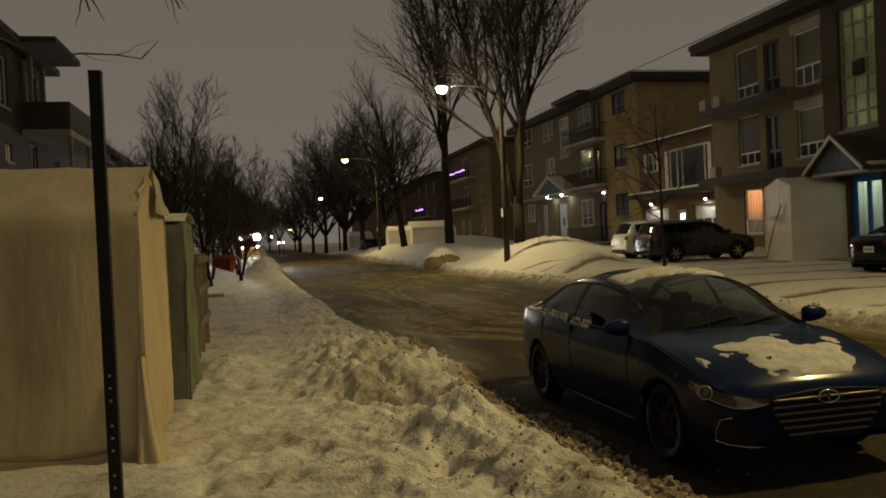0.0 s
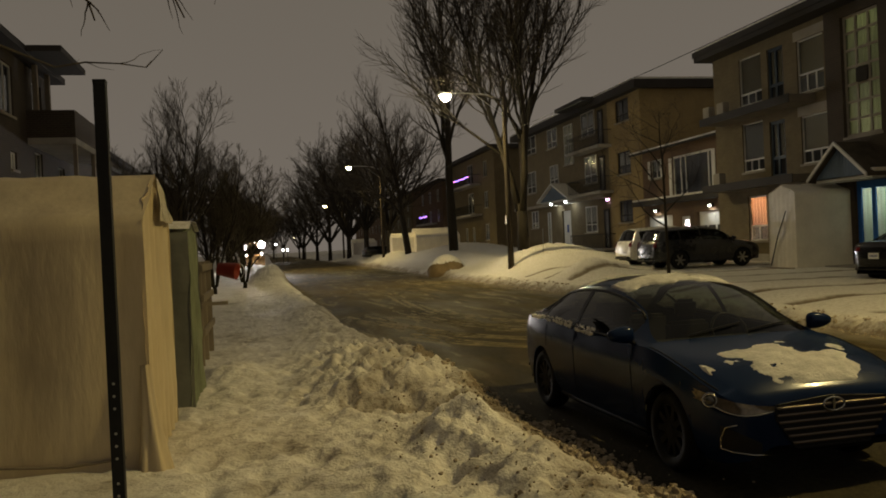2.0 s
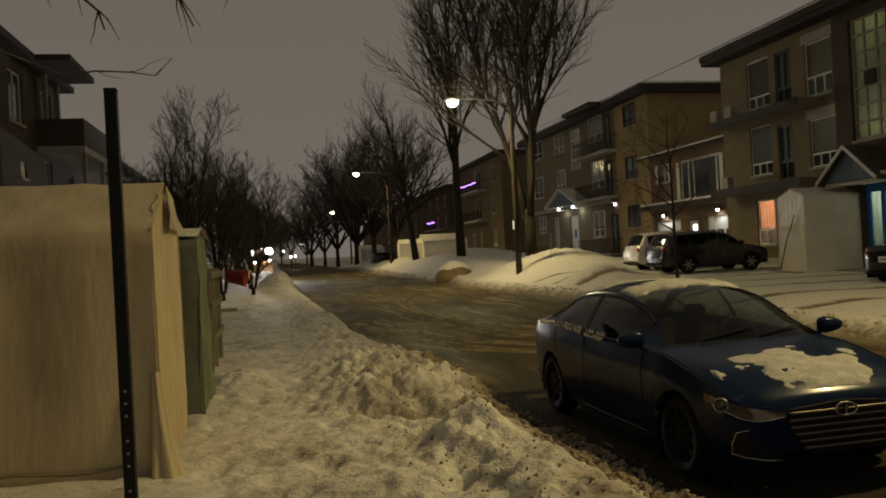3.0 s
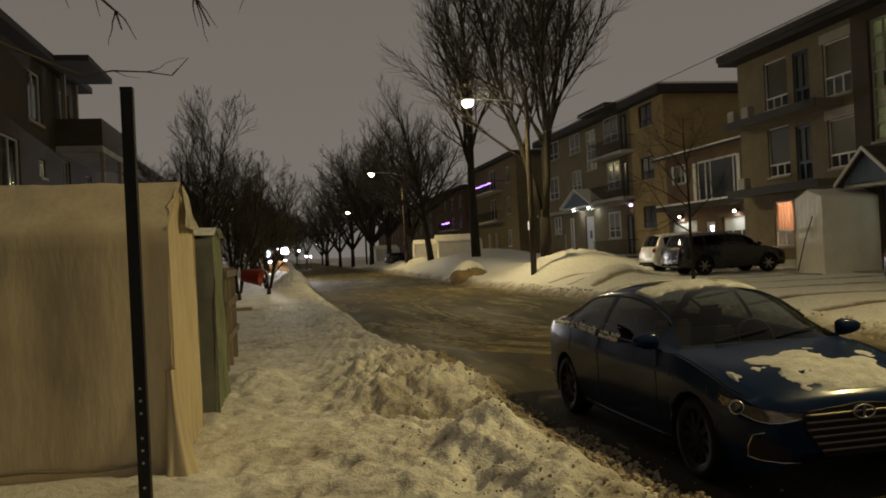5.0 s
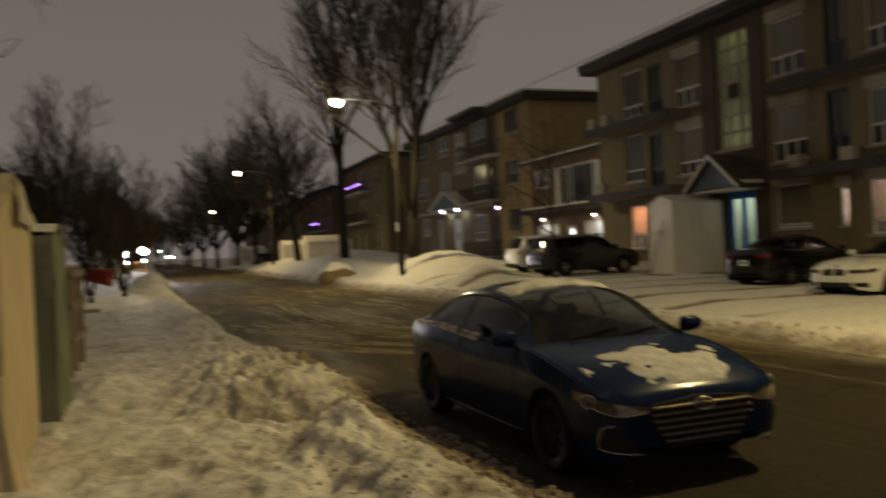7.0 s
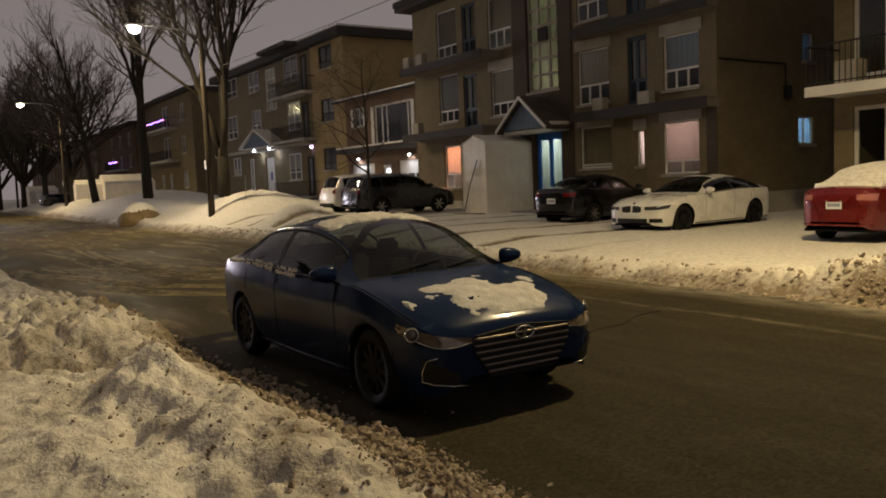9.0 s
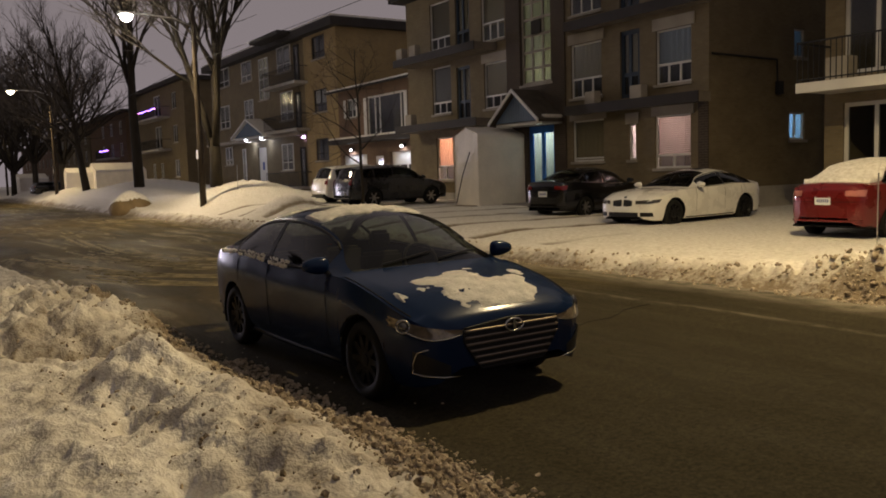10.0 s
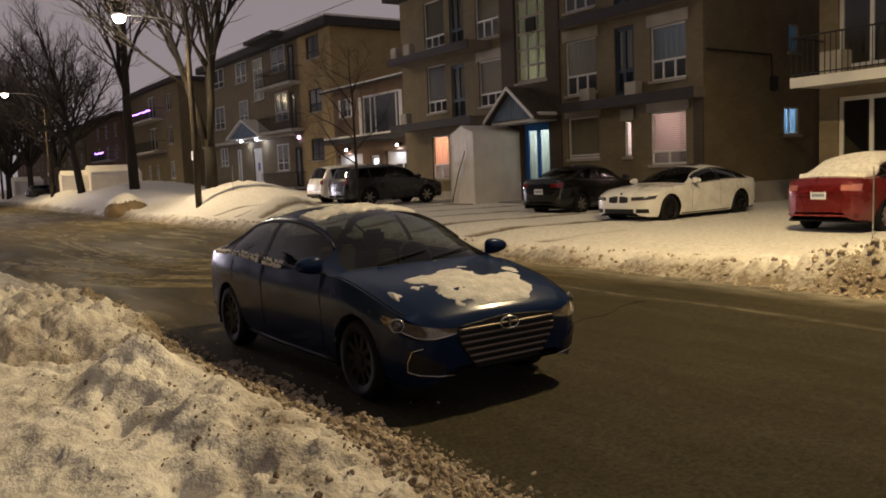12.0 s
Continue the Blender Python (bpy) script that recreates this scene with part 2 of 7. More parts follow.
def snow_material(name, dirty):
    """Old snow; dirty: the mesh carries a value for grit the ploughs threw up and for warm lamplight painted on the
    left.
    """
    m = bpy.data.materials.new(name)
    m.use_nodes = True
    n, l = m.node_tree.nodes, m.node_tree.links
    p = n["Principled BSDF"]
    geo = n.new("ShaderNodeNewGeometry")
    tex = []
    for s in (1.3, 12.0, 48.0):
        t = n.new("ShaderNodeTexNoise")
        t.inputs["Scale"].default_value, t.inputs["Detail"].default_value, t.inputs["Roughness"].default_value = s, 3, 0.55
        l.new(geo.outputs["Position"], t.inputs["Vector"])
        tex.append(t)
    ramp = n.new("ShaderNodeValToRGB")
    ramp.color_ramp.elements[0].position, ramp.color_ramp.elements[0].color = 0.3, (0.60, 0.565, 0.50, 1)
    ramp.color_ramp.elements[1].position, ramp.color_ramp.elements[1].color = 0.6, (0.82, 0.795, 0.745, 1)
    l.new(tex[1].outputs["Fac"], ramp.inputs[0])
    colour = ramp.outputs[0]
    if dirty:
        grime_and_lamplight = n.new("ShaderNodeAttribute")
        grime_and_lamplight.attribute_name = "grime_and_lamplight"
        a, b = n.new("ShaderNodeMath"), n.new("ShaderNodeMath")
        a.operation = "ADD"
        l.new(grime_and_lamplight.outputs["Fac"], a.inputs[0])
        mul = n.new("ShaderNodeMath")
        mul.operation = "MULTIPLY_ADD"
        mul.inputs[1].default_value = 1.0
        l.new(tex[1].outputs["Fac"], mul.inputs[0])
        fine = n.new("ShaderNodeMath")
        fine.operation = "MULTIPLY_ADD"
        fine.inputs[1].default_value = 0.2
        l.new(tex[2].outputs["Fac"], fine.inputs[0])
        l.new(tex[0].outputs["Fac"], fine.inputs[2])
        l.new(fine.outputs[0], mul.inputs[2])
        l.new(mul.outputs[0], a.inputs[1])
        r2 = n.new("ShaderNodeMapRange")
        r2.inputs["From Min"].default_value, r2.inputs["From Max"].default_value = 1.30, 1.85
        r2.inputs["To Max"].default_value = 0.9
        l.new(a.outputs[0], r2.inputs[0])
        mix = n.new("ShaderNodeMix")
        mix.data_type = "RGBA"
        l.new(r2.outputs[0], mix.inputs[0])
        l.new(colour, mix.inputs[6])
        mix.inputs[7].default_value = (0.14, 0.094, 0.045, 1)
        colour = mix.outputs[2]
    l.new(colour, p.inputs["Base Color"])
    p.inputs["Roughness"].default_value = 0.75
    p.inputs["Specular IOR Level"].default_value = 0.3
    b1, b2 = n.new("ShaderNodeBump"), n.new("ShaderNodeBump")
    b1.inputs["Strength"].default_value, b1.inputs["Distance"].default_value = 0.6, 0.05
    b2.inputs["Strength"].default_value, b2.inputs["Distance"].default_value = 0.25, 0.012
    l.new(tex[1].outputs["Fac"], b1.inputs["Height"])
    l.new(tex[2].outputs["Fac"], b2.inputs["Height"])
    l.new(b1.outputs[0], b2.inputs["Normal"])
    l.new(b2.outputs[0], p.inputs["Normal"])
    return m


SNOW = snow_material("clean_snow", False)
ICY_SNOW = surface("thin_icy_snow", (0.56, 0.55, 0.54), 0.6, vary=0.18, scale=9, fine=45, bump=0.5, second=(0.42, 0.42, 0.43))
GROUND = snow_material("trodden_snow", True)
CLOD = surface("gritty_snow", (0.52, 0.45, 0.35), 0.8, second=(0.17, 0.12, 0.065), vary=0.15, scale=14, fine=50, bump=0.5)
BRICK_A = brickwork("buff_brown_brick", (0.195, 0.156, 0.092), (0.15, 0.118, 0.068), (0.16, 0.138, 0.105))
BRICK_DARK = brickwork("dark_brown_brick", (0.075, 0.058, 0.042), (0.055, 0.043, 0.032), (0.13, 0.11, 0.09))
BRICK_B = brickwork("yellow_brick", (0.32, 0.23, 0.10), (0.26, 0.185, 0.08), (0.38, 0.33, 0.25))
BRICK_HOUSE = brickwork("red_brown_brick", (0.16, 0.10, 0.06), (0.12, 0.075, 0.05), (0.2, 0.17, 0.14))
STONE = surface("cement_band", (0.33, 0.30, 0.25), 0.85, vary=0.2, bump=0.2)
CONCRETE = surface("grey_concrete", (0.38, 0.36, 0.33), 0.85, vary=0.25, bump=0.25)
# Darker copy of the concrete: shade under the balconies is put into its colour.
SHADED_SLAB = surface("shaded_balcony_slab", (0.19, 0.165, 0.13), 0.85, vary=0.25, bump=0.15)
FASCIA = surface("dark_fascia_metal", (0.04, 0.036, 0.034), 0.75, vary=0.2, bump=0.05)
SHINGLE = surface("brown_shingle", (0.075, 0.062, 0.048), 0.9, vary=0.35, scale=3, fine=22, bump=0.5)
DARK_BLUE = surface("dark_blue_door_paint", (0.02, 0.035, 0.055), 0.5, vary=0.15, bump=0.04)
WHITE_PVC = surface("white_pvc", (0.60, 0.59, 0.56), 0.45, vary=0.08, bump=0.03)
IRON = surface("black_iron", (0.018, 0.018, 0.018), 0.6, metal=0.0, vary=0.3, bump=0.05)
GLASS = pane_glass("window_glass", (0.75, 0.78, 0.78), 0.12)
RIBBED_GLASS = pane_glass("ribbed_stair_glass", (0.70, 0.74, 0.68), 0.6)
SHADE = thin_cloth("buff_roller_shade", (0.50, 0.40, 0.25), 0.2)
BLIND = thin_cloth("pale_blind", (0.75, 0.70, 0.66), 0.5)
PINK_BLIND = thin_cloth("pink_blind", (0.85, 0.74, 0.70), 0.6)
ORANGE_CURTAIN = thin_cloth("orange_curtain", (0.9, 0.52, 0.34), 0.6)
BLUE_CURTAIN = thin_cloth("blue_curtain", (0.48, 0.70, 0.9), 0.6)
DARK_ROOM = surface("dim_room", (0.16, 0.14, 0.12), 0.9, vary=0.2, bump=0)
BLUE_PAINT = surface("bright_blue_paint", (0.035, 0.16, 0.55), 0.4, vary=0.12, bump=0.03)
SLATE_SIDING = surface("blue_grey_siding", (0.10, 0.14, 0.20), 0.6, vary=0.15, bump=0.08)
WOOD_GREY = surface("weathered_wood", (0.25, 0.21, 0.16), 0.8, vary=0.3, stretch=(1, 1, 0.15), bump=0.2)
BARK = surface("grey_bark", (0.036, 0.030, 0.022), 0.9, vary=0.35, scale=4, fine=25, stretch=(1, 1, 0.3), bump=0.6)
TWIG = surface("twig_bark", (0.075, 0.062, 0.046), 0.85, vary=0.3, scale=2, bump=0.1)
POLE_WOOD = surface("utility_pole_wood", (0.05, 0.039, 0.028), 0.85, vary=0.25, stretch=(1, 1, 0.1), bump=0.3)
STEEL = surface("galvanised_steel", (0.45, 0.45, 0.44), 0.4, metal=0.9, vary=0.15, bump=0.04)
TARP = surface("cream_tarpaulin", (0.62, 0.53, 0.37), 0.55, vary=0.10, scale=1.6, fine=9, bump=0.35, second=(0.56, 0.46, 0.31), spec=0.4, stretch=(1.6, 1, 0.4))
TARP_WHITE = surface("white_tarpaulin", (0.74, 0.70, 0.64), 0.5, vary=0.1, scale=1.5, fine=9, bump=0.3, spec=0.4)
TARP_GREEN = surface("grey_green_tarpaulin", (0.165, 0.17, 0.15), 0.5, vary=0.2, scale=2, fine=10, bump=0.3)
RUBBER = surface("tyre_rubber", (0.010, 0.010, 0.010), 0.8, vary=0.3, bump=0.2)
BLACK_PLASTIC = surface("black_plastic", (0.014, 0.014, 0.015), 0.45, vary=0.2, bump=0.05)
UNDERBODY = surface("underbody", (0.01, 0.01, 0.01), 0.9, vary=0.2, bump=0)
SEAT = surface("dark_seat_cloth", (0.025, 0.024, 0.023), 0.9, vary=0.2, bump=0.1)
SMOKED = surface("smoked_chrome", (0.26, 0.22, 0.19), 0.5, metal=1.0, vary=0.15, bump=0)
CHROME = surface("chrome_trim", (0.42, 0.42, 0.41), 0.22, metal=1.0, vary=0.05, bump=0)
ALLOY = surface("silver_alloy", (0.34, 0.34, 0.34), 0.3, metal=0.9, vary=0.1, bump=0)
BLACK_ALLOY = surface("dark_wheel_metal", (0.012, 0.012, 0.013), 0.5, metal=0.3, vary=0.2, bump=0)
CAR_GLASS = pane_glass("car_glass", (0.44, 0.48, 0.44))
TINTED = pane_glass("tinted_car_glass", (0.10, 0.11, 0.11))
LAMP_GLASS = surface("headlamp_lens", (0.07, 0.068, 0.066), 0.08, metal=0.4, vary=0.3, bump=0, coat=1.0)
CLEAR_LENS = surface("clear_headlamp_lens", (0.20, 0.17, 0.13), 0.2, metal=0.5, vary=0.5, scale=14, fine=40, bump=0, coat=1.0)
TAIL_RED = surface("red_lens", (0.14, 0.008, 0.007), 0.1, vary=0.2, bump=0, coat=1.0)
PLATE = surface("plate_white", (0.75, 0.76, 0.78), 0.4, vary=0.05, bump=0)
PLATE_MARK = surface("plate_marks", (0.05, 0.08, 0.25), 0.5, vary=0.1, bump=0)


def paint(name, colour, metal=0.35, rough=0.28, coat=0.6, spec=0.5):
    return surface(name, colour, rough, metal=metal, vary=0.06, scale=3.0, fine=60, bump=0, coat=coat, spec=spec)


BLUE_CAR = paint("blue_car_paint", (0.006, 0.017, 0.056), 0.1, 0.22, 0.1, 0.16)
WHITE_CAR = paint("white_car_paint", (0.74, 0.73, 0.70), 0.0)
BLACK_CAR = paint("black_car_paint", (0.006, 0.006, 0.007), 0.0, 0.2, 0.4)
RED_CAR = paint("red_car_paint", (0.15, 0.009, 0.008), 0.25)
GREY_CAR = paint("dark_grey_car_paint", (0.022, 0.023, 0.026), 0.4)


def road_material():
    """Worn asphalt, damp in places, with blown snow lying in streaks along the tracks and yellow lamplight painted on
    its far part.
    """
    m = bpy.data.materials.new("damp_asphalt")
    m.use_nodes = True
    n, l = m.node_tree.nodes, m.node_tree.links
    p = n["Principled BSDF"]
    geo = n.new("ShaderNodeNewGeometry")

    def tex(scale, stretch, detail=5, rough=0.6, warp=0.0):
        mp = n.new("ShaderNodeMapping")
        mp.inputs["Scale"].default_value = stretch
        l.new(geo.outputs["Position"], mp.inputs[0])
        t = n.new("ShaderNodeTexNoise")
        t.inputs["Scale"].default_value, t.inputs["Detail"].default_value, t.inputs["Roughness"].default_value = scale, detail, rough
        t.inputs["Distortion"].default_value = warp
        l.new(mp.outputs[0], t.inputs["Vector"])
        return t.outputs["Fac"]

    def ramp(src, a, b, ca, cb):
        r = n.new("ShaderNodeValToRGB")
        r.color_ramp.elements[0].position, r.color_ramp.elements[0].color = a, (*ca, 1)
        r.color_ramp.elements[1].position, r.color_ramp.elements[1].color = b, (*cb, 1)
        l.new(src, r.inputs[0])
        return r.outputs[0]

    def mixed(fac, a, b):
        x = n.new("ShaderNodeMix")
        x.data_type = "RGBA"
        l.new(fac, x.inputs[0])
        l.new(a, x.inputs[6])
        if isinstance(b, tuple):
            x.inputs[7].default_value = (*b, 1)
        else:
            l.new(b, x.inputs[7])
        return x.outputs[2]

    def times(a, b):
        x = n.new("ShaderNodeMath")
        x.operation = "MULTIPLY"
        l.new(a, x.inputs[0])
        l.new(b, x.inputs[1])
        return x.outputs[0]

    grain = tex(30, (1, 1, 1), 8, 0.88)
    base = ramp(grain, 0.40, 0.64, (0.005, 0.0043, 0.0026), (0.074, 0.062, 0.034))
    stains = tex(0.8, (1, 0.25, 1), 5, 0.6)
    base = mixed(ramp(stains, 0.42, 0.7, (0, 0, 0), (0.5, 0.5, 0.5)), base, (0.036, 0.031, 0.021))
    # salt line and blown snow; lamp reflection is painted as yellow sheen and streak tint
    sep = n.new("ShaderNodeSeparateXYZ")
    l.new(geo.outputs["Position"], sep.inputs[0])
    far = n.new("ShaderNodeMapRange")
    far.inputs["From Min"].default_value, far.inputs["From Max"].default_value = 8.5, 14.0
    l.new(sep.outputs[1], far.inputs[0])
    streak = ramp(tex(1.6, (1.0, 0.16, 1), 6, 0.62, 1.2), 0.53, 0.64, (0, 0, 0), (1, 1, 1))
    lamp_sheen = ramp(tex(0.7, (1.0, 0.35, 1), 5, 0.6, 0.8), 0.35, 0.62, (0.12, 0.12, 0.12), (0.6, 0.6, 0.6))
    base = mixed(times(lamp_sheen, far.outputs[0]), base, (0.18, 0.132, 0.045))
    base = mixed(times(times(streak, far.outputs[0]), ramp(tex(30, (1, 1, 1), 3), 0.35, 0.6, (0.1, 0.1, 0.1), (0.75, 0.75, 0.75))), base, (0.42, 0.34, 0.20))
    salt = n.new("ShaderNodeMath")
    salt.operation = "MULTIPLY_ADD"
    salt.inputs[1].default_value, salt.inputs[2].default_value = 0.5, -0.25
    l.new(tex(0.5, (1, 0.4, 1), 4), salt.inputs[0])
    off = n.new("ShaderNodeMath")
    l.new(sep.outputs[0], off.inputs[0])
    l.new(salt.outputs[0], off.inputs[1])
    band = n.new("ShaderNodeValToRGB")
    band.color_ramp.elements[0].position, band.color_ramp.elements[0].color = 0.20, (0, 0, 0, 1)
    band.color_ramp.elements[1].position, band.color_ramp.elements[1].color = 0.30, (0, 0, 0, 1)
    e = band.color_ramp.elements.new(0.25)
    e.color = (0.32, 0.32, 0.32, 1)
    mr = n.new("ShaderNodeMapRange")
    mr.inputs["From Min"].default_value, mr.inputs["From Max"].default_value = 7.6, 10.0
    l.new(off.outputs[0], mr.inputs[0])
    l.new(mr.outputs[0], band.inputs[0])
    base = mixed(times(band.outputs[0], ramp(tex(14, (1, 0.3, 1), 4), 0.4, 0.62, (0, 0, 0), (1, 1, 1))), base, (0.34, 0.30, 0.25))
    # slush at the right edge
    edge = n.new("ShaderNodeMapRange")
    edge.inputs["From Min"].default_value, edge.inputs["From Max"].default_value = 9.0, 10.6
    l.new(off.outputs[0], edge.inputs[0])
    base = mixed(times(edge.outputs[0], ramp(tex(5, (1, 0.5, 1), 6), 0.35, 0.6, (0.2, 0.2, 0.2), (1, 1, 1))), base, (0.45, 0.40, 0.33))
    l.new(base, p.inputs["Base Color"])
    wet = n.new("ShaderNodeMapRange")
    wet.inputs["From Min"].default_value, wet.inputs["From Max"].default_value = 0.35, 0.65
    wet.inputs["To Min"].default_value, wet.inputs["To Max"].default_value = 0.5, 0.85
    p.inputs["Specular IOR Level"].default_value = 0.08
    l.new(stains, wet.inputs[0])
    l.new(wet.outputs[0], p.inputs["Roughness"])
    b = n.new("ShaderNodeBump")
    b.inputs["Strength"].default_value, b.inputs["Distance"].default_value = 0.55, 0.012
    l.new(grain, b.inputs["Height"])
    l.new(b.outputs[0], p.inputs["Normal"])
    return m


ASPHALT = road_material()

# ---------------------------------------------------------------- ground and road
ROAD_Z = -0.13
BUMPS = [  # heaps of ploughed and shovelled snow: x, y, radius in x, in y, height
    (1.56, 6.5, 0.30, 0.42, 0.30), (1.75, 5.2, 0.30, 0.9, 0.16), (1.95, 4.2, 0.4, 0.7, 0.10), (1.45, 10.4, 0.65, 1.9, 0.20),
    (1.75, 8.9, 0.5, 0.6, 0.14), (0.95, 8.9, 0.3, 0.35, 0.10), (0.2, 49.0, 1.0, 5.0, 0.90), (-0.8, 62.0, 2.0, 8.0, 0.8), (-0.45, 11.6, 0.35, 0.6, 0.22),
    (0.0, 4.6, 0.55, 0.5, 0.05), (12.4, 29.5, 1.1, 1.4, 0.55), (14.3, 38.9, 2.3, 3.2, 0.75), (10.2, 46.5, 1.0, 0.8, 0.35),
    (16.5, 66.0, 4.0, 8.0, 1.0), (13.4, 55.0, 1.6, 7.0, 0.35), (11.8, 78.0, 1.8, 6.0, 0.6), (11.5, 100.0, 2.0, 12.0, 0.5),
    (10.6, 5.2, 0.75, 1.5, 0.30), (11.2, 3.5, 1.2, 1.6, 0.35), (13.5, 5.6, 2.2, 1.7, 0.25), (10.9, 9.0, 0.4, 3.0, 0.08), (-6.0, 16.0, 3.0, 4.0, 0.3),
]
FEET = np.random.RandomState(5).rand(170, 3)


def ground_height(x, y):
    """The snow's height; it dips below the road's surface where the road is clear."""
    x, y = np.asarray(x, float), np.asarray(y, float)
    n1, n2 = fbm(x * 0.9, y * 0.9, 4, 3), fbm(x * 4.1 + 1.9 * y, y * 4.1 - 1.9 * x, 4, 11)
    n3 = fbm(x * 9 + 0.6 * y, y * 9 - 0.6 * x, 3, 23)
    n4 = fbm(x * 19 - 7 * y, y * 19 + 7 * x, 2, 41)
    edge = 2.62 + 0.20 * smooth(6.4, 4.6, y) - 0.75 * smooth(10.5, 18.0, y) - 0.017 * np.clip(y - 18, 0, 33) + 0.5 * (fbm(x * 0 + 3.1, y * 0.55, 4, 31) - 0.5)
    left = 0.06 + 0.10 * (n1 - 0.4)
    churn = smooth(0.1, 1.1, x) * smooth(edge + 0.1, edge - 0.6, x) * smooth(40, 20, y)
    left = left + churn * (0.10 + 0.13 * (n2 - 0.45) + 0.085 * (n3 - 0.5) + 0.05 * (n4 - 0.5) + 0.055 * smooth(7.8, 8.6, y) * smooth(14, 12.5, y) * (np.abs(n3 - 0.5) * 3 - 0.4 + 1.6 * (n2 - 0.5)))
    left = left + (1 - churn) * (0.05 * (n2 - 0.5) + 0.035 * (n3 - 0.5) + 0.02 * (n4 - 0.5)) * smooth(60, 20, y)
    left = left + 0.08 * np.exp(-(((x - edge + 0.8) / 0.5) ** 2)) * smooth(16, 20, y)
    ledge = smooth(2.0, 2.14, x + 0.5 * (n2 - 0.5) + 0.06 * (y - 5.0)) * smooth(7.0, 6.2, y)
    left = left - 0.09 * ledge + 0.05 * ledge * (n3 - 0.4)
    right = ROAD_Z + 0.17 * smooth(9.9, 10.45, x + 0.5 * (n1 - 0.5)) + (-0.03 + 0.0145 * np.clip(y, 0, 34)) * smooth(10.2, 12.5, x)
    right = right + 0.30 * smooth(33, 40, y) * smooth(11.2, 13.0, x) + 0.03 * (n1 - 0.5) + 0.018 * (n2 - 0.5)
    lip = np.exp(-(((x - 10.35 - 0.3 * (n1 - 0.5)) / 0.30) ** 2))
    right = right + lip * (0.06 + 0.10 * (n2 - 0.45) + 0.14 * (n3 - 0.5) + 0.06 * (n4 - 0.5)) * smooth(90, 40, y)
    rough = np.exp(-(((x - 10.9) / 0.9) ** 2) - (((y - 4.2) / 2.2) ** 2))
    right = right + rough * (0.35 * (n2 - 0.5) + 0.25 * (n3 - 0.5))
    tracks = np.exp(-(((np.mod(y + 0.12 * x, 2.6) - 1.3) / 0.16) ** 2)) * smooth(10.8, 11.4, x) * smooth(19.5, 18, x) * smooth(12.5, 13.5, y) * smooth(36, 33, y)
    right = right - 0.06 * tracks
    z = np.where(x < 6, left, right)
    for bx, by, rx, ry, h in BUMPS:
        z = z + h * np.exp(-(((x - bx) / rx) ** 2) - (((y - by) / ry) ** 2)) * (0.8 + 0.4 * n2)
    z = z - 0.16 * np.exp(-(((y - 7.75 + 0.55 * (x - 1.7)) / 0.20) ** 2)) * smooth(0.7, 1.2, x) * smooth(2.5, 2.0, x)
    for a, b, c in FEET:
        fx, fy = -0.7 + 2.4 * a, 3.6 + 9.5 * b
        z = z - (0.03 + 0.05 * c) * np.exp(-(((x - fx) / 0.075) ** 2) - (((y - fy) / 0.13) ** 2))
    dip = smooth(edge - 0.50, edge + 0.14, x) * smooth(10.1, 9.75, x + 0.45 * (n1 - 0.5) - 0.3 * rough * n2)
    z = z * (1 - dip) + (ROAD_Z - 0.08) * dip
    # a low smear of slush in the gutter, under the parked car's side
    z = z + 0.09 * np.exp(-(((x - 2.75) / 0.35) ** 2)) * smooth(12, 9, y) * (n2 + 0.6 * n3 - 0.4) * (x < 3.4)
    return z


def spaced(*stretches):
    """Grid lines: stretches of (from, to, step)."""
    out = []
    for a, b, s in stretches:
        out += list(np.arange(a, b - 1e-6, s))
    return np.array(out + [stretches[-1][1]])


gx = np.concatenate([-np.geomspace(1500, 4.2, 22), spaced((-4, -1.2, 0.16), (-1.2, 3.2, 0.035), (3.2, 9.4, 0.7), (9.4, 11.8, 0.06), (11.8, 21.0, 0.16)), np.geomspace(22, 1500, 18)])
gy = np.concatenate([-np.geomspace(600, 2.2, 10), spaced((-2, 2.4, 0.3), (2.4, 12.6, 0.038), (12.6, 13.0, 0.055), (13.0, 22.0, 0.10), (22, 45, 0.25), (45, 90, 0.7)), np.geomspace(94, 2500, 26)])
GX, GY = np.meshgrid(gx, gy)
GZ = ground_height(GX, GY)
flat = smooth(200, 500, np.abs(GX)) + smooth(200, 500, np.abs(GY))
GZ = GZ * np.clip(1 - flat, 0, 1)
nx, ny = len(gx), len(gy)
me = bpy.data.meshes.new("ground")
me.vertices.add(nx * ny)
me.vertices.foreach_set("co", np.stack([GX, GY, GZ], -1).astype(np.float32).ravel())
ii, jj = np.meshgrid(np.arange(nx - 1), np.arange(ny - 1))
a0 = (jj * nx + ii).ravel()
quads = np.stack([a0, a0 + 1, a0 + nx + 1, a0 + nx], -1).astype(np.int32)
me.loops.add(quads.size)
me.loops.foreach_set("vertex_index", quads.ravel())
me.polygons.add(len(quads))
me.polygons.foreach_set("loop_start", np.arange(0, quads.size, 4, dtype=np.int32))
me.update(calc_edges=True)
me.shade_smooth()
# Grit along the road; the broad tint left of x 3.4 also paints warmer lamplight.
grime_and_lamplight = np.exp(-(((GX - 2.5 - 0.15 * smooth(6.4, 4.6, GY)) / 0.40) ** 2)) * 0.95 + 0.04 * (GX < 3.4) + 0.20 * smooth(0.5, 1.6, GX) * (GX < 3.4) + 0.25 * fbm(GX * 0.8, GY * 0.8, 3, 77) * (GX < 3)
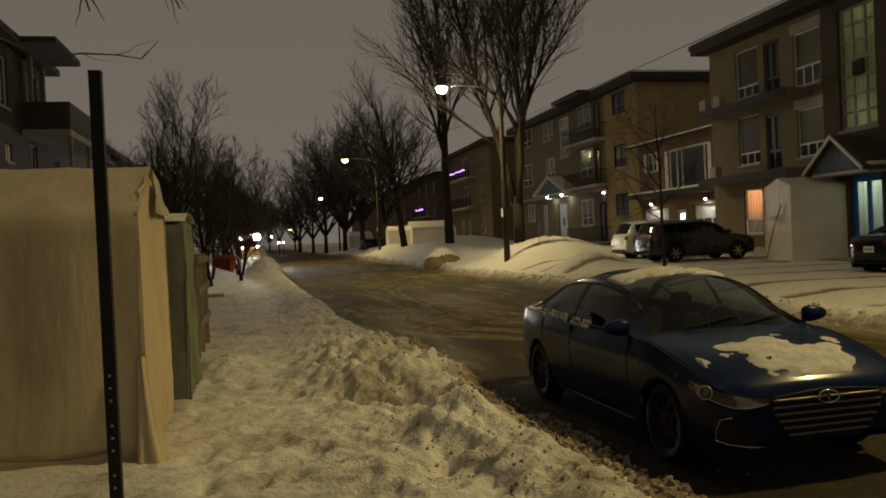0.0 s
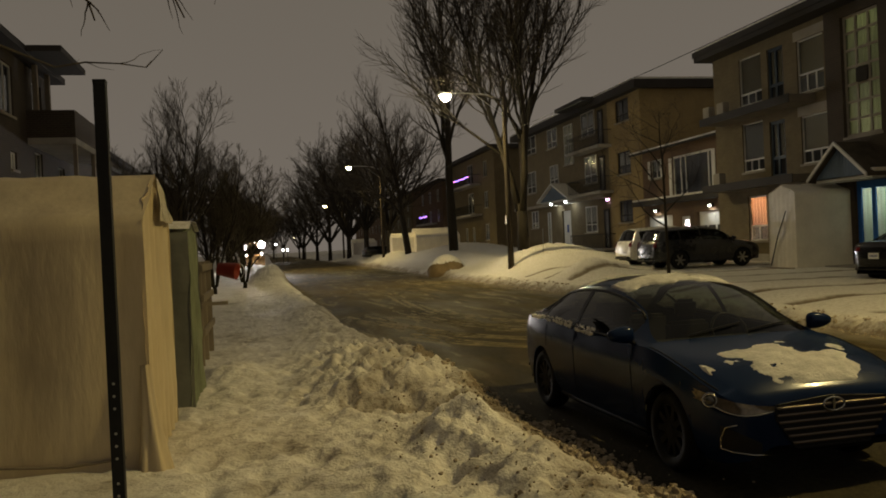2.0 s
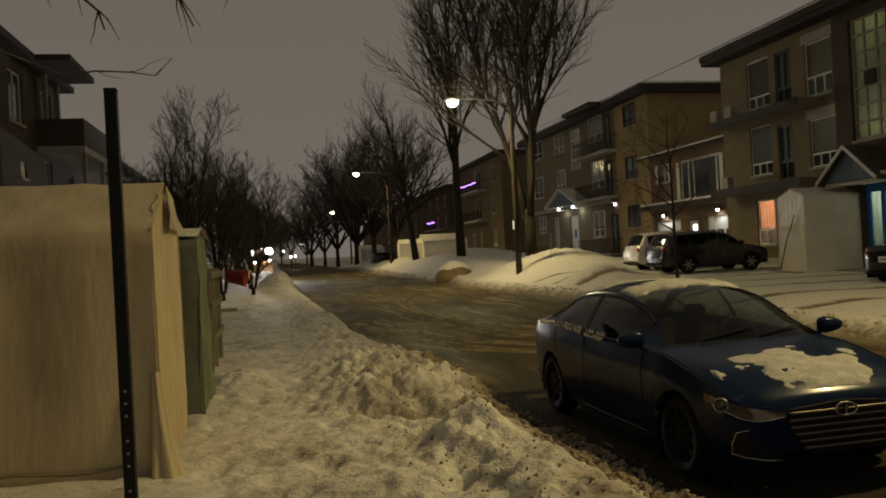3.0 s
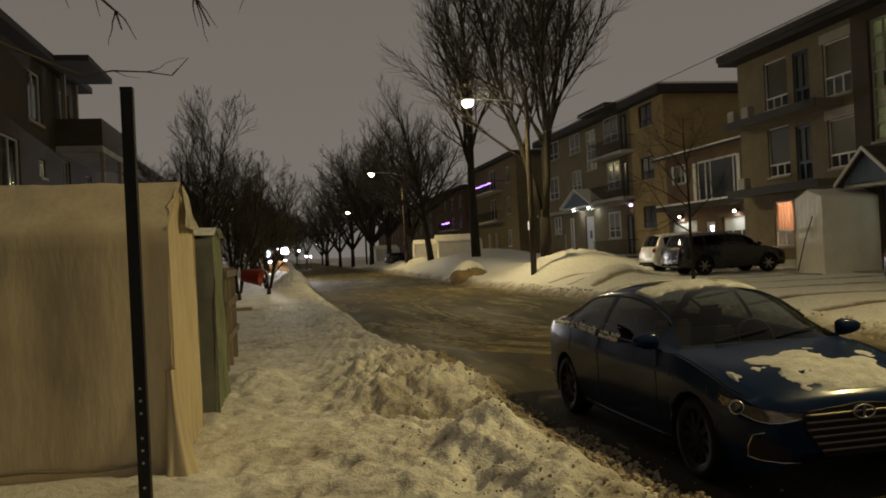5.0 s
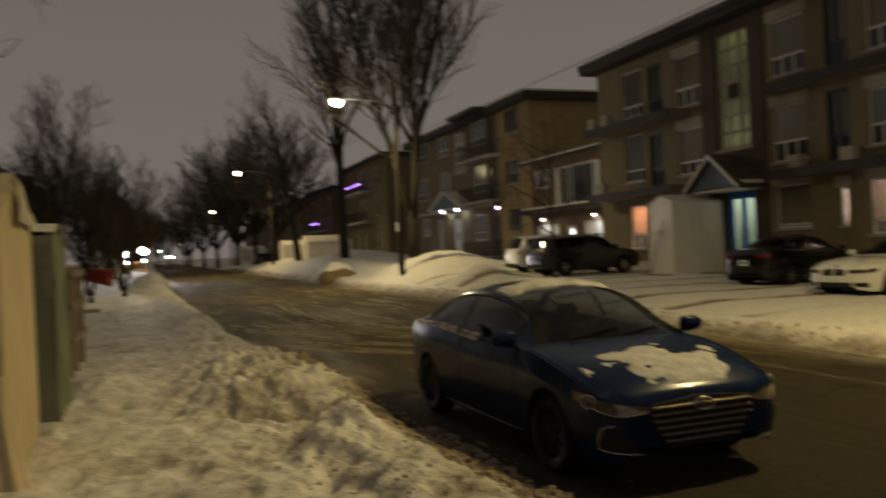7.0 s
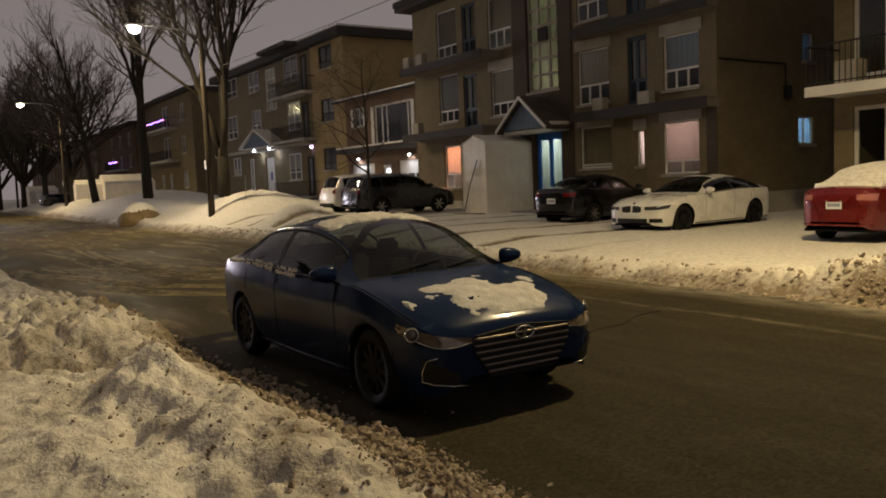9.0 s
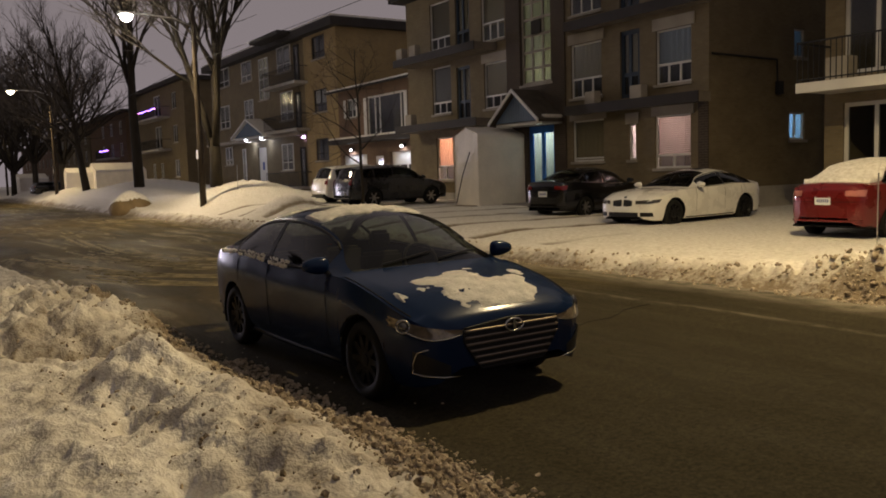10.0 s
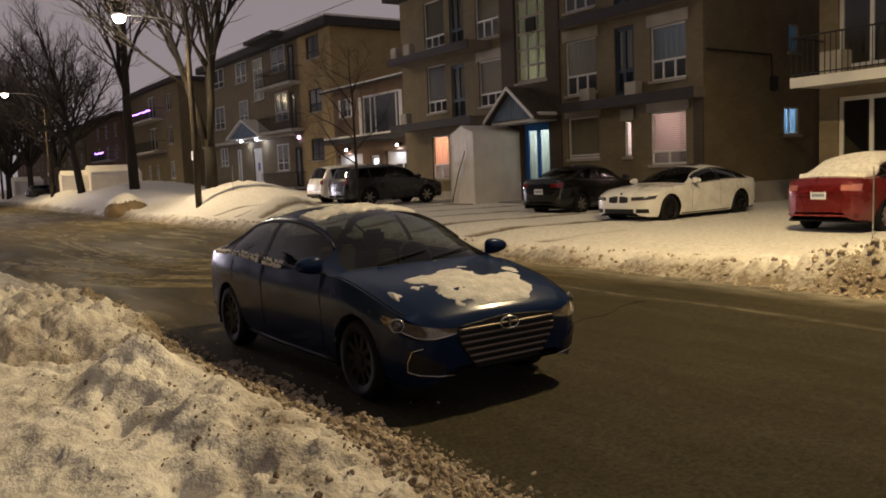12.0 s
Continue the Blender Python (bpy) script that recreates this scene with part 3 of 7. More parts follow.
grime_and_lamplight = grime_and_lamplight + 0.7 * np.exp(-(((GX - 9.95) / 0.45) ** 2)) + 0.28 * np.exp(-(((GX - 10.7) / 0.9) ** 2) - (((GY - 4.5) / 2.0) ** 2))
grime_and_lamplight = grime_and_lamplight + 0.5 * np.exp(-(((GY - 7.75 + 0.55 * (GX - 1.7)) / 0.3) ** 2)) * (GX > 0.7) * (GX < 2.6)
tracks = np.exp(-(((np.mod(GY + 0.12 * GX, 2.6) - 1.3) / 0.22) ** 2)) * (GX > 11) * (GX < 19.5) * smooth(12.5, 13.5, GY) * smooth(36, 33, GY)
grime_and_lamplight = grime_and_lamplight + 1.0 * tracks - 0.35 * np.exp(-(((GX - 1.58) / 0.35) ** 2) - (((GY - 6.3) / 0.6) ** 2))
grime_and_lamplight = grime_and_lamplight + (0.42 * (fbm(GX * 5 + GY, GY * 5 - GX, 4, 91) - 0.5) + 0.4 * (fbm(GX * 1.7, GY * 1.7, 3, 57) - 0.5)) * (GX < 3.4) * smooth(60, 25, GY)
layer = me.attributes.new("grime_and_lamplight", "FLOAT", "POINT")
layer.data.foreach_set("value", grime_and_lamplight.astype(np.float32).ravel())
me.materials.append(GROUND)
tagged(new("ground", me), "trodden and ploughed snow with brown grit along the road", "snow", kind="structure")


def on_ground(x, y):
    return float(ground_height(np.array([x]), np.array([y]))[0])


g = Geo()
road_rows = []
for y in np.concatenate([-np.geomspace(600, 5, 8), np.arange(0, 40, 2.0), np.geomspace(40, 2500, 24)]):
    road_rows.append([Vector((x, y, ROAD_Z + 0.012 * (1 - ((x - 6.4) / 4.2) ** 2))) for x in np.linspace(0.6, 11.0, 16)])
g.grid([list(reversed(r)) for r in road_rows])
road = part("road", g, ASPHALT, smooth=True)
tagged(road, "damp worn asphalt with streaks of blown snow", "road", kind="structure")

# a long crack across the lane
g = Geo()
pts = [(5.2 + 0.28 * k + 0.05 * math.sin(k * 2.3), 6.6 + 0.09 * k + 0.06 * math.sin(k * 1.7), ROAD_Z + 0.012) for k in range(11)]
g.tube(pts, 0.007, 4)
tagged(part("road_crack", g, UNDERBODY), "dark crack in the asphalt", "crack", kind="structure")

# slush thrown into curved lines by turning wheels
g = Geo()
SLUSH = surface("grey_brown_slush", (0.36, 0.29, 0.15), 0.8, vary=0.3, scale=6, fine=35, bump=0.4, second=(0.15, 0.12, 0.07))
for k, line in enumerate((((4.9, 34.0), (4.5, 26.0), (4.4, 22.0), (4.9, 20.0), (5.5, 18.4), (6.8, 16.4)), ((3.8, 23.5), (4.0, 20.0), (4.3, 18.2), (4.9, 16.6), (6.2, 14.8)),
                          ((2.4, 22.5), (2.9, 19.5), (3.4, 17.3), (4.2, 15.6), (5.4, 14.2)), ((4.0, 21.5), (4.3, 19.4), (4.9, 17.9), (6.1, 16.2)), ((3.0, 17.0), (3.5, 15.2), (4.3, 13.9), (5.4, 12.9)))):
    path_x, path_y = curve_through([(n, p[0]) for n, p in enumerate(line)]), curve_through([(n, p[1]) for n, p in enumerate(line)])
    for strand in range(3):
        cells = []
        for q in np.linspace(0, len(line) - 1, 150):
            x, y = path_x(q) + 0.22 * strand - 0.2, path_y(q)
            wide = float(fbm(np.array([x * 1.1 + 5 * k]), np.array([y * 1.1 + 3 * strand]), 4, 61)[0]) - 0.40
            cells.append((x, y, 0.34 * wide))
        for a, b in zip(cells[:-1], cells[1:]):
            if min(a[2], b[2]) > 0.004:
                z = [ROAD_Z + 0.012 * (1 - ((c[0] - 6.4) / 4.2) ** 2) + 0.005 for c in (a, b)]
                g.add([(a[0] - a[2], a[1], z[0]), (a[0], a[1], z[0] + 0.012), (a[0] + a[2], a[1], z[0]), (b[0] - b[2], b[1], z[1]), (b[0], b[1], z[1] + 0.012), (b[0] + b[2], b[1], z[1])], [(0, 1, 4, 3), (1, 2, 5, 4)])
tagged(part("slush_streaks", g, SLUSH), "thin curved lines of grey-brown slush on the road", "slush", kind="stuff")

# clods of thrown-up snow
rng = np.random.RandomState(8)
g = Geo()
ico = bmesh.new()
bmesh.ops.create_icosphere(ico, subdivisions=1, radius=1.0)
ico_v, ico_f = [v.co.copy() for v in ico.verts], [tuple(v.index for v in f.verts) for f in ico.faces]
ico.free()


def clods(xs, ys, sizes, bury=0.15):
    """Small lumps scattered over the ground."""
    zs = np.maximum(ground_height(xs, ys), ROAD_Z)
    for x, y, z, size in zip(xs, ys, zs, sizes):
        spin = Euler(tuple(rng.rand(3) * 6.28)).to_matrix()
        sx, sy, sz = size * (0.5 + 0.9 * rng.rand(3))
        at = Vector((x, y, z + size * bury))
        g.add([spin @ Vector((v.x * sx, v.y * sy, v.z * sz)) * (0.7 + 0.6 * rng.rand()) + at for v in ico_v], ico_f)


def scatter(count, x0, x1, y0, y1, small, large, px=1.0, py=1.0):
    a = rng.rand(count, 3)
    clods(x0 + (x1 - x0) * a[:, 0] ** px, y0 + (y1 - y0) * a[:, 1] ** py, small + (large - small) * a[:, 2] ** 2.2)


scatter(1500, 0.9, 2.6, 2.6, 13.0, 0.005, 0.020, 0.7, 1.3)
# the crumbled edge of the bank, broader towards the near end
scatter(5200, 2.05, 2.85, 2.4, 8.0, 0.006, 0.030, 1.0, 1.1)
scatter(900, 2.5, 2.95, 2.4, 5.4, 0.005, 0.026)
scatter(1300, 1.9, 2.75, 7.5, 13.0, 0.007, 0.026)
scatter(900, 2.1, 3.1, -4.0, 2.5, 0.006, 0.028)
scatter(60, 2.9, 3.5, 2.6, 9.0, 0.004, 0.014, 1.6)
scatter(1200, 9.85, 11.35, 2.2, 6.6, 0.010, 0.050)
scatter(1100, 9.75, 10.5, 5.5, 35.0, 0.010, 0.045, 1.0, 1.4)
scatter(260, 9.4, 10.4, 20.0, 40.0, 0.015, 0.05)
tagged(part("snow_clods", g, CLOD), "loose gritty lumps of snow thrown up by the plough", "snow", kind="stuff")

# ---------------------------------------------------------------- buildings


class Face:
    """A wall's own frame: u along it, d inward, v up. R looks to -x, L to +x, S to -y."""

    def __init__(self, way, base):
        self.way, self.base = way, base

    def p(self, u, d, v):
        if self.way == "R":
            return Vector((self.base + d, u, v))
        if self.way == "L":
            return Vector((self.base - d, u, v))
        return Vector((u, self.base + d, v))

    def box(self, g, u0, u1, d0, d1, v0, v1):
        a, b = self.p(u0, d0, v0), self.p(u1, d1, v1)
        return g.box([min(a[i], b[i]) for i in range(3)], [max(a[i], b[i]) for i in range(3)])


def wall(face, name, u0, u1, v0, v1, holes, material, parent, thick=0.3, d0=0.0):
    """A wall with real openings; holes are (u0, u1, v0, v1)."""
    holes = [h for h in holes if h[1] > u0 and h[0] < u1]
    us = sorted({u0, u1} | {min(max(x, u0), u1) for h in holes for x in h[:2]})
    vs = sorted({v0, v1} | {min(max(x, v0), v1) for h in holes for x in h[2:]})

    def solid(i, j):
        if not (0 <= i < len(us) - 1 and 0 <= j < len(vs) - 1):
            return False
        u, v = (us[i] + us[i + 1]) / 2, (vs[j] + vs[j + 1]) / 2
        return not any(h[0] < u < h[1] and h[2] < v < h[3] for h in holes)

    g = Geo()
    for i in range(len(us) - 1):
        for j in range(len(vs) - 1):
            if not solid(i, j):
                continue
            a, b, c, d = us[i], us[i + 1], vs[j], vs[j + 1]
            for dd in (d0, d0 + thick):
                g.add([face.p(a, dd, c), face.p(b, dd, c), face.p(b, dd, d), face.p(a, dd, d)], [(0, 1, 2, 3)])
            for di, dj, e in ((-1, 0, ((a, c), (a, d))), (1, 0, ((b, c), (b, d))), (0, -1, ((a, c), (b, c))), (0, 1, ((a, d), (b, d)))):
                if not solid(i + di, j + dj):
                    (ua, va), (ub, vb) = e
                    g.add([face.p(ua, d0, va), face.p(ub, d0, vb), face.p(ub, d0 + thick, vb), face.p(ua, d0 + thick, va)], [(0, 1, 2, 3)])
    return part(name, g, material, parent)


def window(face, parent, u0, u1, v0, v1, frame_mat=None, uprights=(), rails=(), sill=True, blind=None, blind_to=0.0, room=True, light=None, bar=0.055, name="window", lintel=None, stripes=0, glass=None, low=None):
    """A window in an opening: frame, bars, pane, sill, a blind down to a share of its height and a room behind it."""
    frame_mat = frame_mat or WHITE_PVC
    P = face.p
    loop = lambda a, b, c, d, dd: [P(a, dd, c), P(b, dd, c), P(b, dd, d), P(a, dd, d)]
    outer, inner = (u0, u1, v0, v1), (u0 + bar, u1 - bar, v0 + bar, v1 - bar)
    g = Geo().grid([loop(*outer, 0.13), loop(*outer, 0.06), loop(*inner, 0.06), loop(*inner, 0.13)], True)
    win = part(name, g, frame_mat, parent)
    for f in uprights:
        u = u0 + (u1 - u0) * f
        part("glazing_bar", face.box(Geo(), u - bar / 2, u + bar / 2, 0.065, 0.125, v0 + bar, v1 - bar), frame_mat, win)
    for f in rails:
        v = v0 + (v1 - v0) * f
        part("glazing_bar", face.box(Geo(), u0 + bar, u1 - bar, 0.07, 0.12, v - bar / 2, v + bar / 2), frame_mat, win)
    if low:
        # a row of small sashes under a rail
        v = v0 + (v1 - v0) * low[0]
        part("glazing_bar", face.box(Geo(), u0 + bar, u1 - bar, 0.055, 0.12, v - bar * 0.6, v + bar * 0.6), frame_mat, win)
        for k in range(1, low[1]):
            u = u0 + (u1 - u0) * k / low[1]
            part("sash_bar", face.box(Geo(), u - bar / 2, u + bar / 2, 0.06, 0.12, v0 + bar, v - bar * 0.6), frame_mat, win)
    pane = part("pane", face.box(Geo(), u0 + bar, u1 - bar, 0.092, 0.098, v0 + bar, v1 - bar), glass or GLASS, win)
    pane.visible_shadow = False
    if sill:
        part("sill", face.box(Geo(), u0 - 0.06, u1 + 0.06, -0.07, 0.10, v0 - 0.09, v0 - 0.002), STONE, win)
    if lintel:
        part("lintel", face.box(Geo(), u0 - 0.12, u1 + 0.12, -0.035, 0.05, v1 + 0.002, v1 + 0.36), lintel, win)
    if blind is not None:
        vb = v0 + (v1 - v0) * blind_to
        g = Geo()
        n = max(4, int((v1 - vb) / 0.06))
        if stripes:
            for k in range(n):
                a = vb + (v1 - vb) * k / n
                face.box(g, u0 + 0.03, u1 - 0.03, 0.135, 0.141, a + 0.004, a + (v1 - vb) / n * stripes)
        else:
            rows = [[face.p(u, 0.145 + 0.018 * math.sin(30 * u), v) for v in (vb, v1)] for u in np.linspace(u0 + 0.02, u1 - 0.02, 30)]
            g.grid(rows)
        part("blind", g, blind, win)
    if room:
        g = Geo()
        a, b, c, d, e, f = u0 - 0.25, u1 + 0.25, v0 - 0.3, v1 + 0.25, 0.302, 1.7
        P = face.p
        for q in (((a, f, c), (b, f, c), (b, f, d), (a, f, d)), ((a, e, c), (a, f, c), (a, f, d), (a, e, d)), ((b, e, c), (b, f, c), (b, f, d), (b, e, d)), ((a, e, c), (b, e, c), (b, f, c), (a, f, c)), ((a, e, d), (b, e, d), (b, f, d), (a, f, d))):
            g.add([P(*x) for x in q], [(0, 1, 2, 3)])
        part("room", g, DARK_ROOM, win)
    if light:
        watts, colour = light
        lamp("room_light", "POINT", face.p((u0 + u1) / 2, 1.15, v1 - 0.1), watts, colour, 0.12)
    return win


def balcony(face, parent, u0, u1, out, v, thick=0.2, mat=None, rail=0.95, edge=None, solid=False):
    """A slab with an iron railing, or a solid parapet."""
    b = part("balcony", face.box(Geo(), u0, u1, -out, 0.0, v, v + thick), mat or CONCRETE, parent, bevel=0.012)
    if edge:
        part("slab_edge", face.box(Geo(), u0 - 0.01, u1 + 0.01, -out - 0.03, -out - 0.002, v - 0.02, v + thick + 0.02), edge, b)
    if solid:
        g = Geo()
        face.box(g, u0, u1, -out, -out + 0.08, v + thick, v + thick + rail)
        face.box(g, u0, u0 + 0.08, -out + 0.08, 0, v + thick, v + thick + rail)
        face.box(g, u1 - 0.08, u1, -out + 0.08, 0, v + thick, v + thick + rail)
        part("parapet", g, solid, b)
    elif rail:
        g = Geo()
        top = v + thick + rail
        face.box(g, u0, u1, -out, -out + 0.04, top - 0.04, top)
        face.box(g, u0, u1, -out, -out + 0.03, v + thick + 0.08, v + thick + 0.11)
        n = int((u1 - u0) / 0.14)
        for k in range(n + 1):
            u = u0 + (u1 - u0 - 0.02) * k / n
            face.box(g, u, u + 0.016, -out + 0.008, -out + 0.024, v + thick, top)
        for u in (u0, u1 - 0.03):
            face.box(g, u, u + 0.03, -out + 0.04, 0, top - 0.04, top)
        part("railing", g, IRON, b)
    return b


def gable_porch(face, parent, u0, u1, out, eave, apex, siding, trim, posts=True, roof_mat=None):
    """A small pitched canopy before a door, its gable to the street."""
    um = (u0 + u1) / 2
    P = face.p
    porch = part("porch", Geo().add([P(u0 + 0.1, -out, eave), P(u1 - 0.1, -out, eave), P(um, -out, apex - 0.08), P(u0 + 0.1, -out + 0.1, eave), P(u1 - 0.1, -out + 0.1, eave), P(um, -out + 0.1, apex - 0.08)],
                                    [(0, 1, 2), (3, 5, 4), (0, 3, 4, 1), (1, 4, 5, 2), (2, 5, 3, 0)]), siding, parent, "gable panel of blue-grey siding")
    for a, b in ((u0 - 0.12, um), (u1 + 0.12, um)):
        lo = eave - 0.08
        pts = []
        for dd in (-out - 0.15, 0.0):
            pts += [P(a, dd, lo), P(b, dd, apex), P(b, dd, apex + 0.10), P(a, dd, lo + 0.10)]
        part("porch_roof", Geo().add(pts, [(0, 1, 2, 3), (7, 6, 5, 4), (0, 4, 5, 1), (3, 2, 6, 7), (0, 3, 7, 4), (1, 5, 6, 2)]), roof_mat or SNOW, porch, "dark shingled porch roof" if roof_mat else "porch roof under snow")
        pts = []
        for dd in (-out - 0.22, -out - 0.155):
            pts += [P(a, dd, lo - 0.01), P(b, dd, apex - 0.01), P(b, dd, apex + 0.11), P(a, dd, lo + 0.11)]
        part("barge_board", Geo().add(pts, [(0, 1, 2, 3), (7, 6, 5, 4), (0, 4, 5, 1), (3, 2, 6, 7), (0, 3, 7, 4), (1, 5, 6, 2)]), trim, porch, "white barge board")
    for k in range(1, int((u1 - u0 - 0.2) / 0.14)):
        u = u0 + 0.1 + 0.14 * k
        top = eave + (apex - 0.08 - eave) * (1 - abs(u - um) / (um - u0 - 0.1))
        part("siding_board", face.box(Geo(), u - 0.055, u + 0.055, -out - 0.012, -out - 0.001, eave, max(eave + 0.03, top - 0.03)), siding, porch)
    part("porch_soffit", face.box(Geo(), u0, u1, -out + 0.1, 0.0, eave - 0.12, eave - 0.02), trim, porch)
    if posts:
        for u in (u0 + 0.12, u1 - 0.24):
            part("porch_post", face.box(Geo(), u, u + 0.12, -out + 0.02, -out + 0.14, 0.1, eave - 0.12), trim, porch, bevel=0.01)
    return porch


def shell_walls(face, top, u0, u1, depth, base, height, material):
    """Side and back walls that close a building behind its front."""
    P = face.p
    for a, b in ((u0, u0 + 0.3), (u1 - 0.3, u1)):
        part("side_wall", face.box(Geo(), a, b, 0.302, depth, base, height), material, top)
    part("rear_wall", face.box(Geo(), u0 + 0.3, u1 - 0.3, depth - 0.3, depth, base, height), material, top)


# ---- the brown-brick apartment block behind the parked cars
A = Face("R", 20.0)
block = thing("apartment_block", "three-storey brown brick apartment block with balconies and a tall stair window", "building")
FLOORS = {
    "win": [(16.76, 18.16, 1.55, 3.17), (18.95, 19.27, 1.85, 3.0), (20.4, 21.93, 1.86, 3.28), (29.46, 30.75, 1.3, 3.15),
            (20.46, 21.97, 4.06, 5.9), (16.73, 18.1, 4.13, 5.78), (25.62, 27.1, 4.13, 5.92), (29.48, 30.95, 4.18, 6.2),
            (25.7, 27.2, 6.78, 8.78), (29.45, 31.0, 6.96, 8.95), (20.46, 21.97, 6.9, 8.75), (16.73, 18.1, 6.9, 8.75), (22.95, 24.72, 4.8, 8.98)],
    "door": [(18.77, 19.62, 3.85, 6.0), (28.06, 29.05, 3.78, 6.02), (28.02, 29.03, 6.65, 8.9), (18.77, 19.62, 6.65, 8.9), (22.85, 24.37, 0.35, 3.24)],
}
holes = FLOORS["win"] + FLOORS["door"]
wall(A, "front_wall", 16.1, 22.24, 0.0, 9.35, holes, BRICK_A, block)
wall(A, "stair_bay", 22.24, 25.55, 0.0, 9.35, holes, BRICK_DARK, block, thick=0.36, d0=-0.06)
wall(A, "front_wall", 25.55, 33.0, 0.0, 9.35, holes, BRICK_A, block)
part("corner_pier", A.box(Geo(), 16.10, 16.45, -0.05, -0.002, 0.0, 3.6), BRICK_DARK, block)
part("plinth", A.box(Geo(), 16.1, 33.0, -0.03, -0.001, 0.0, 0.75), CONCRETE, block)
S = Face("S", 16.1)
side_holes = [(23.93, 24.77, 2.33, 3.21), (24.15, 24.75, 4.95, 5.85), (24.15, 24.75, 7.6, 8.5)]
wall(S, "side_wall", 20.302, 32.0, 0.0, 9.35, side_holes, BRICK_A, block)
part("side_wall", Geo().box((20.302, 32.7, 0), (32, 33.0, 9.35)), BRICK_A, block)
part("rear_wall", Geo().box((31.7, 16.4, 0), (32, 32.7, 9.35)), BRICK_A, block)
part("side_plinth", S.box(Geo(), 20.0, 32.0, -0.03, -0.001, 0.0, 0.9), CONCRETE, block)
roof = part("roof", Geo().box((19.25, 15.6, 9.35), (32.3, 33.3, 9.55)), FASCIA, block, "flat roof with wide dark eaves")
part("eaves_board", Geo().box((19.2, 15.55, 9.55), (32.35, 33.35, 9.80)), FASCIA, roof)
part("roof_snow", Geo().box((19.3, 15.65, 9.80), (32.2, 33.2, 9.90)), SNOW, roof)
w = FLOORS["win"]
window(A, block, *w[0], low=(0.25, 2), blind=PINK_BLIND, blind_to=0.26, light=(60, (1.0, 0.76, 0.66)), stripes=0.86, lintel=STONE)
window(A, block, *w[1], blind=PINK_BLIND, light=(70, (1.0, 0.82, 0.72)), lintel=STONE)
window(A, block, *w[2], rails=(0.08,), blind=SHADE, blind_to=0.0, lintel=STONE)
window(A, block, *w[3], low=(0.33, 2), blind=ORANGE_CURTAIN, blind_to=0.33, light=(110, (1.0, 0.66, 0.45)))
window(A, block, *w[4], low=(0.35, 3), blind=SHADE, blind_to=0.36, lintel=STONE)
window(A, block, *w[5], low=(0.36, 3), blind=thin_cloth("grey_lace", (0.50, 0.54, 0.58), 0.5), blind_to=0.36, light=(1.6, (0.85, 0.9, 1.0)), lintel=STONE)
for k in (6, 8):
    window(A, block, *w[k], low=(0.27 if k == 6 else 0.35, 3), blind=SHADE, blind_to=0.3, lintel=STONE, stripes=0.85)
for k in (7, 9):
    window(A, block, *w[k], low=(0.24, 3), blind=BLIND if k == 7 else SHADE, blind_to=0.26, stripes=0.55)
for k in (10, 11):
    window(A, block, *w[k], low=(0.33, 3), blind=SHADE, blind_to=0.34, lintel=STONE)
window(A, block, *w[12], uprights=(1 / 3, 2 / 3), rails=[k / 7 for k in range(1, 7)], blind=thin_cloth("stair_glass", (0.62, 0.62, 0.42), 0.7), light=(12.0, (0.95, 0.95, 0.62)), frame_mat=STONE, name="stair_window", bar=0.09, glass=RIBBED_GLASS)
part("vent_sash", A.box(Geo(), 23.57, 24.1, -0.012, 0.06, 6.62, 7.1), FASCIA, block, "dark opening sash in the stair window", bevel=0.01)
lamp("room_light", "POINT", A.p(23.8, 1.15, 5.2), 12, (1.0, 0.95, 0.66), 0.12)
for d in FLOORS["door"][:4]:
    window(A, block, *d, frame_mat=DARK_BLUE, uprights=(0.55,), rails=(0.35,), sill=False, blind=SHADE, blind_to=0.36, name="balcony_door", bar=0.13)
blue = window(A, block, *FLOORS["door"][4], frame_mat=BLUE_PAINT, uprights=(0.5,), rails=(0.06, 0.94), sill=False, blind=thin_cloth("frosted_glass", (0.62, 0.68, 0.62), 0.6), light=(100, (0.85, 0.95, 0.85)), name="entrance_door", bar=0.17)
balcony(A, block, 16.02, 21.7, 0.55, 3.46, 0.28, mat=SHADED_SLAB, edge=FASCIA, rail=0.0)
balcony(A, block, 16.02, 21.7, 0.55, 6.30, 0.28, mat=SHADED_SLAB, edge=FASCIA, rail=0.0)
balcony(A, block, 26.2, 32.4, 1.1, 6.36, 0.28, mat=SHADED_SLAB, edge=FASCIA, rail=0.0)
balcony(A, block, 26.2, 32.4, 1.1, 3.44, 0.28, mat=SHADED_SLAB, edge=FASCIA, rail=0.0)
part("entrance_step", A.box(Geo(), 22.5, 24.6, -1.2, -0.06, 0.0, 0.4), CONCRETE, block, bevel=0.02)
gable_porch(A, block, 22.4, 25.05, 1.1, 3.37, 4.45, SLATE_SIDING, WHITE_PVC, posts=False, roof_mat=SHINGLE)
part("porch_snow", A.box(Geo(), 22.28, 22.75, -1.0, -0.1, 3.44, 3.56), SNOW, block, "small drift of snow on the porch roof", bevel=0.05)
# air-conditioner covers and service boxes on the balconies
for u, v, d in ((20.35, 3.68, -0.15), (18.35, 3.68, -0.1), (30.55, 6.62, -0.8), (31.65, 6.62, -0.8), (31.05, 3.70, -0.8)):
    box = part("service_box", A.box(Geo(), u, u + 0.5, d - 0.3, d, v, v + 0.5), STONE, block, "pale covered air conditioner on the balcony", bevel=0.02)
window(S, block, *side_holes[0], blind=BLUE_CURTAIN, blind_to=0.0, light=(40, (0.62, 0.86, 1.0)), uprights=(0.45,))
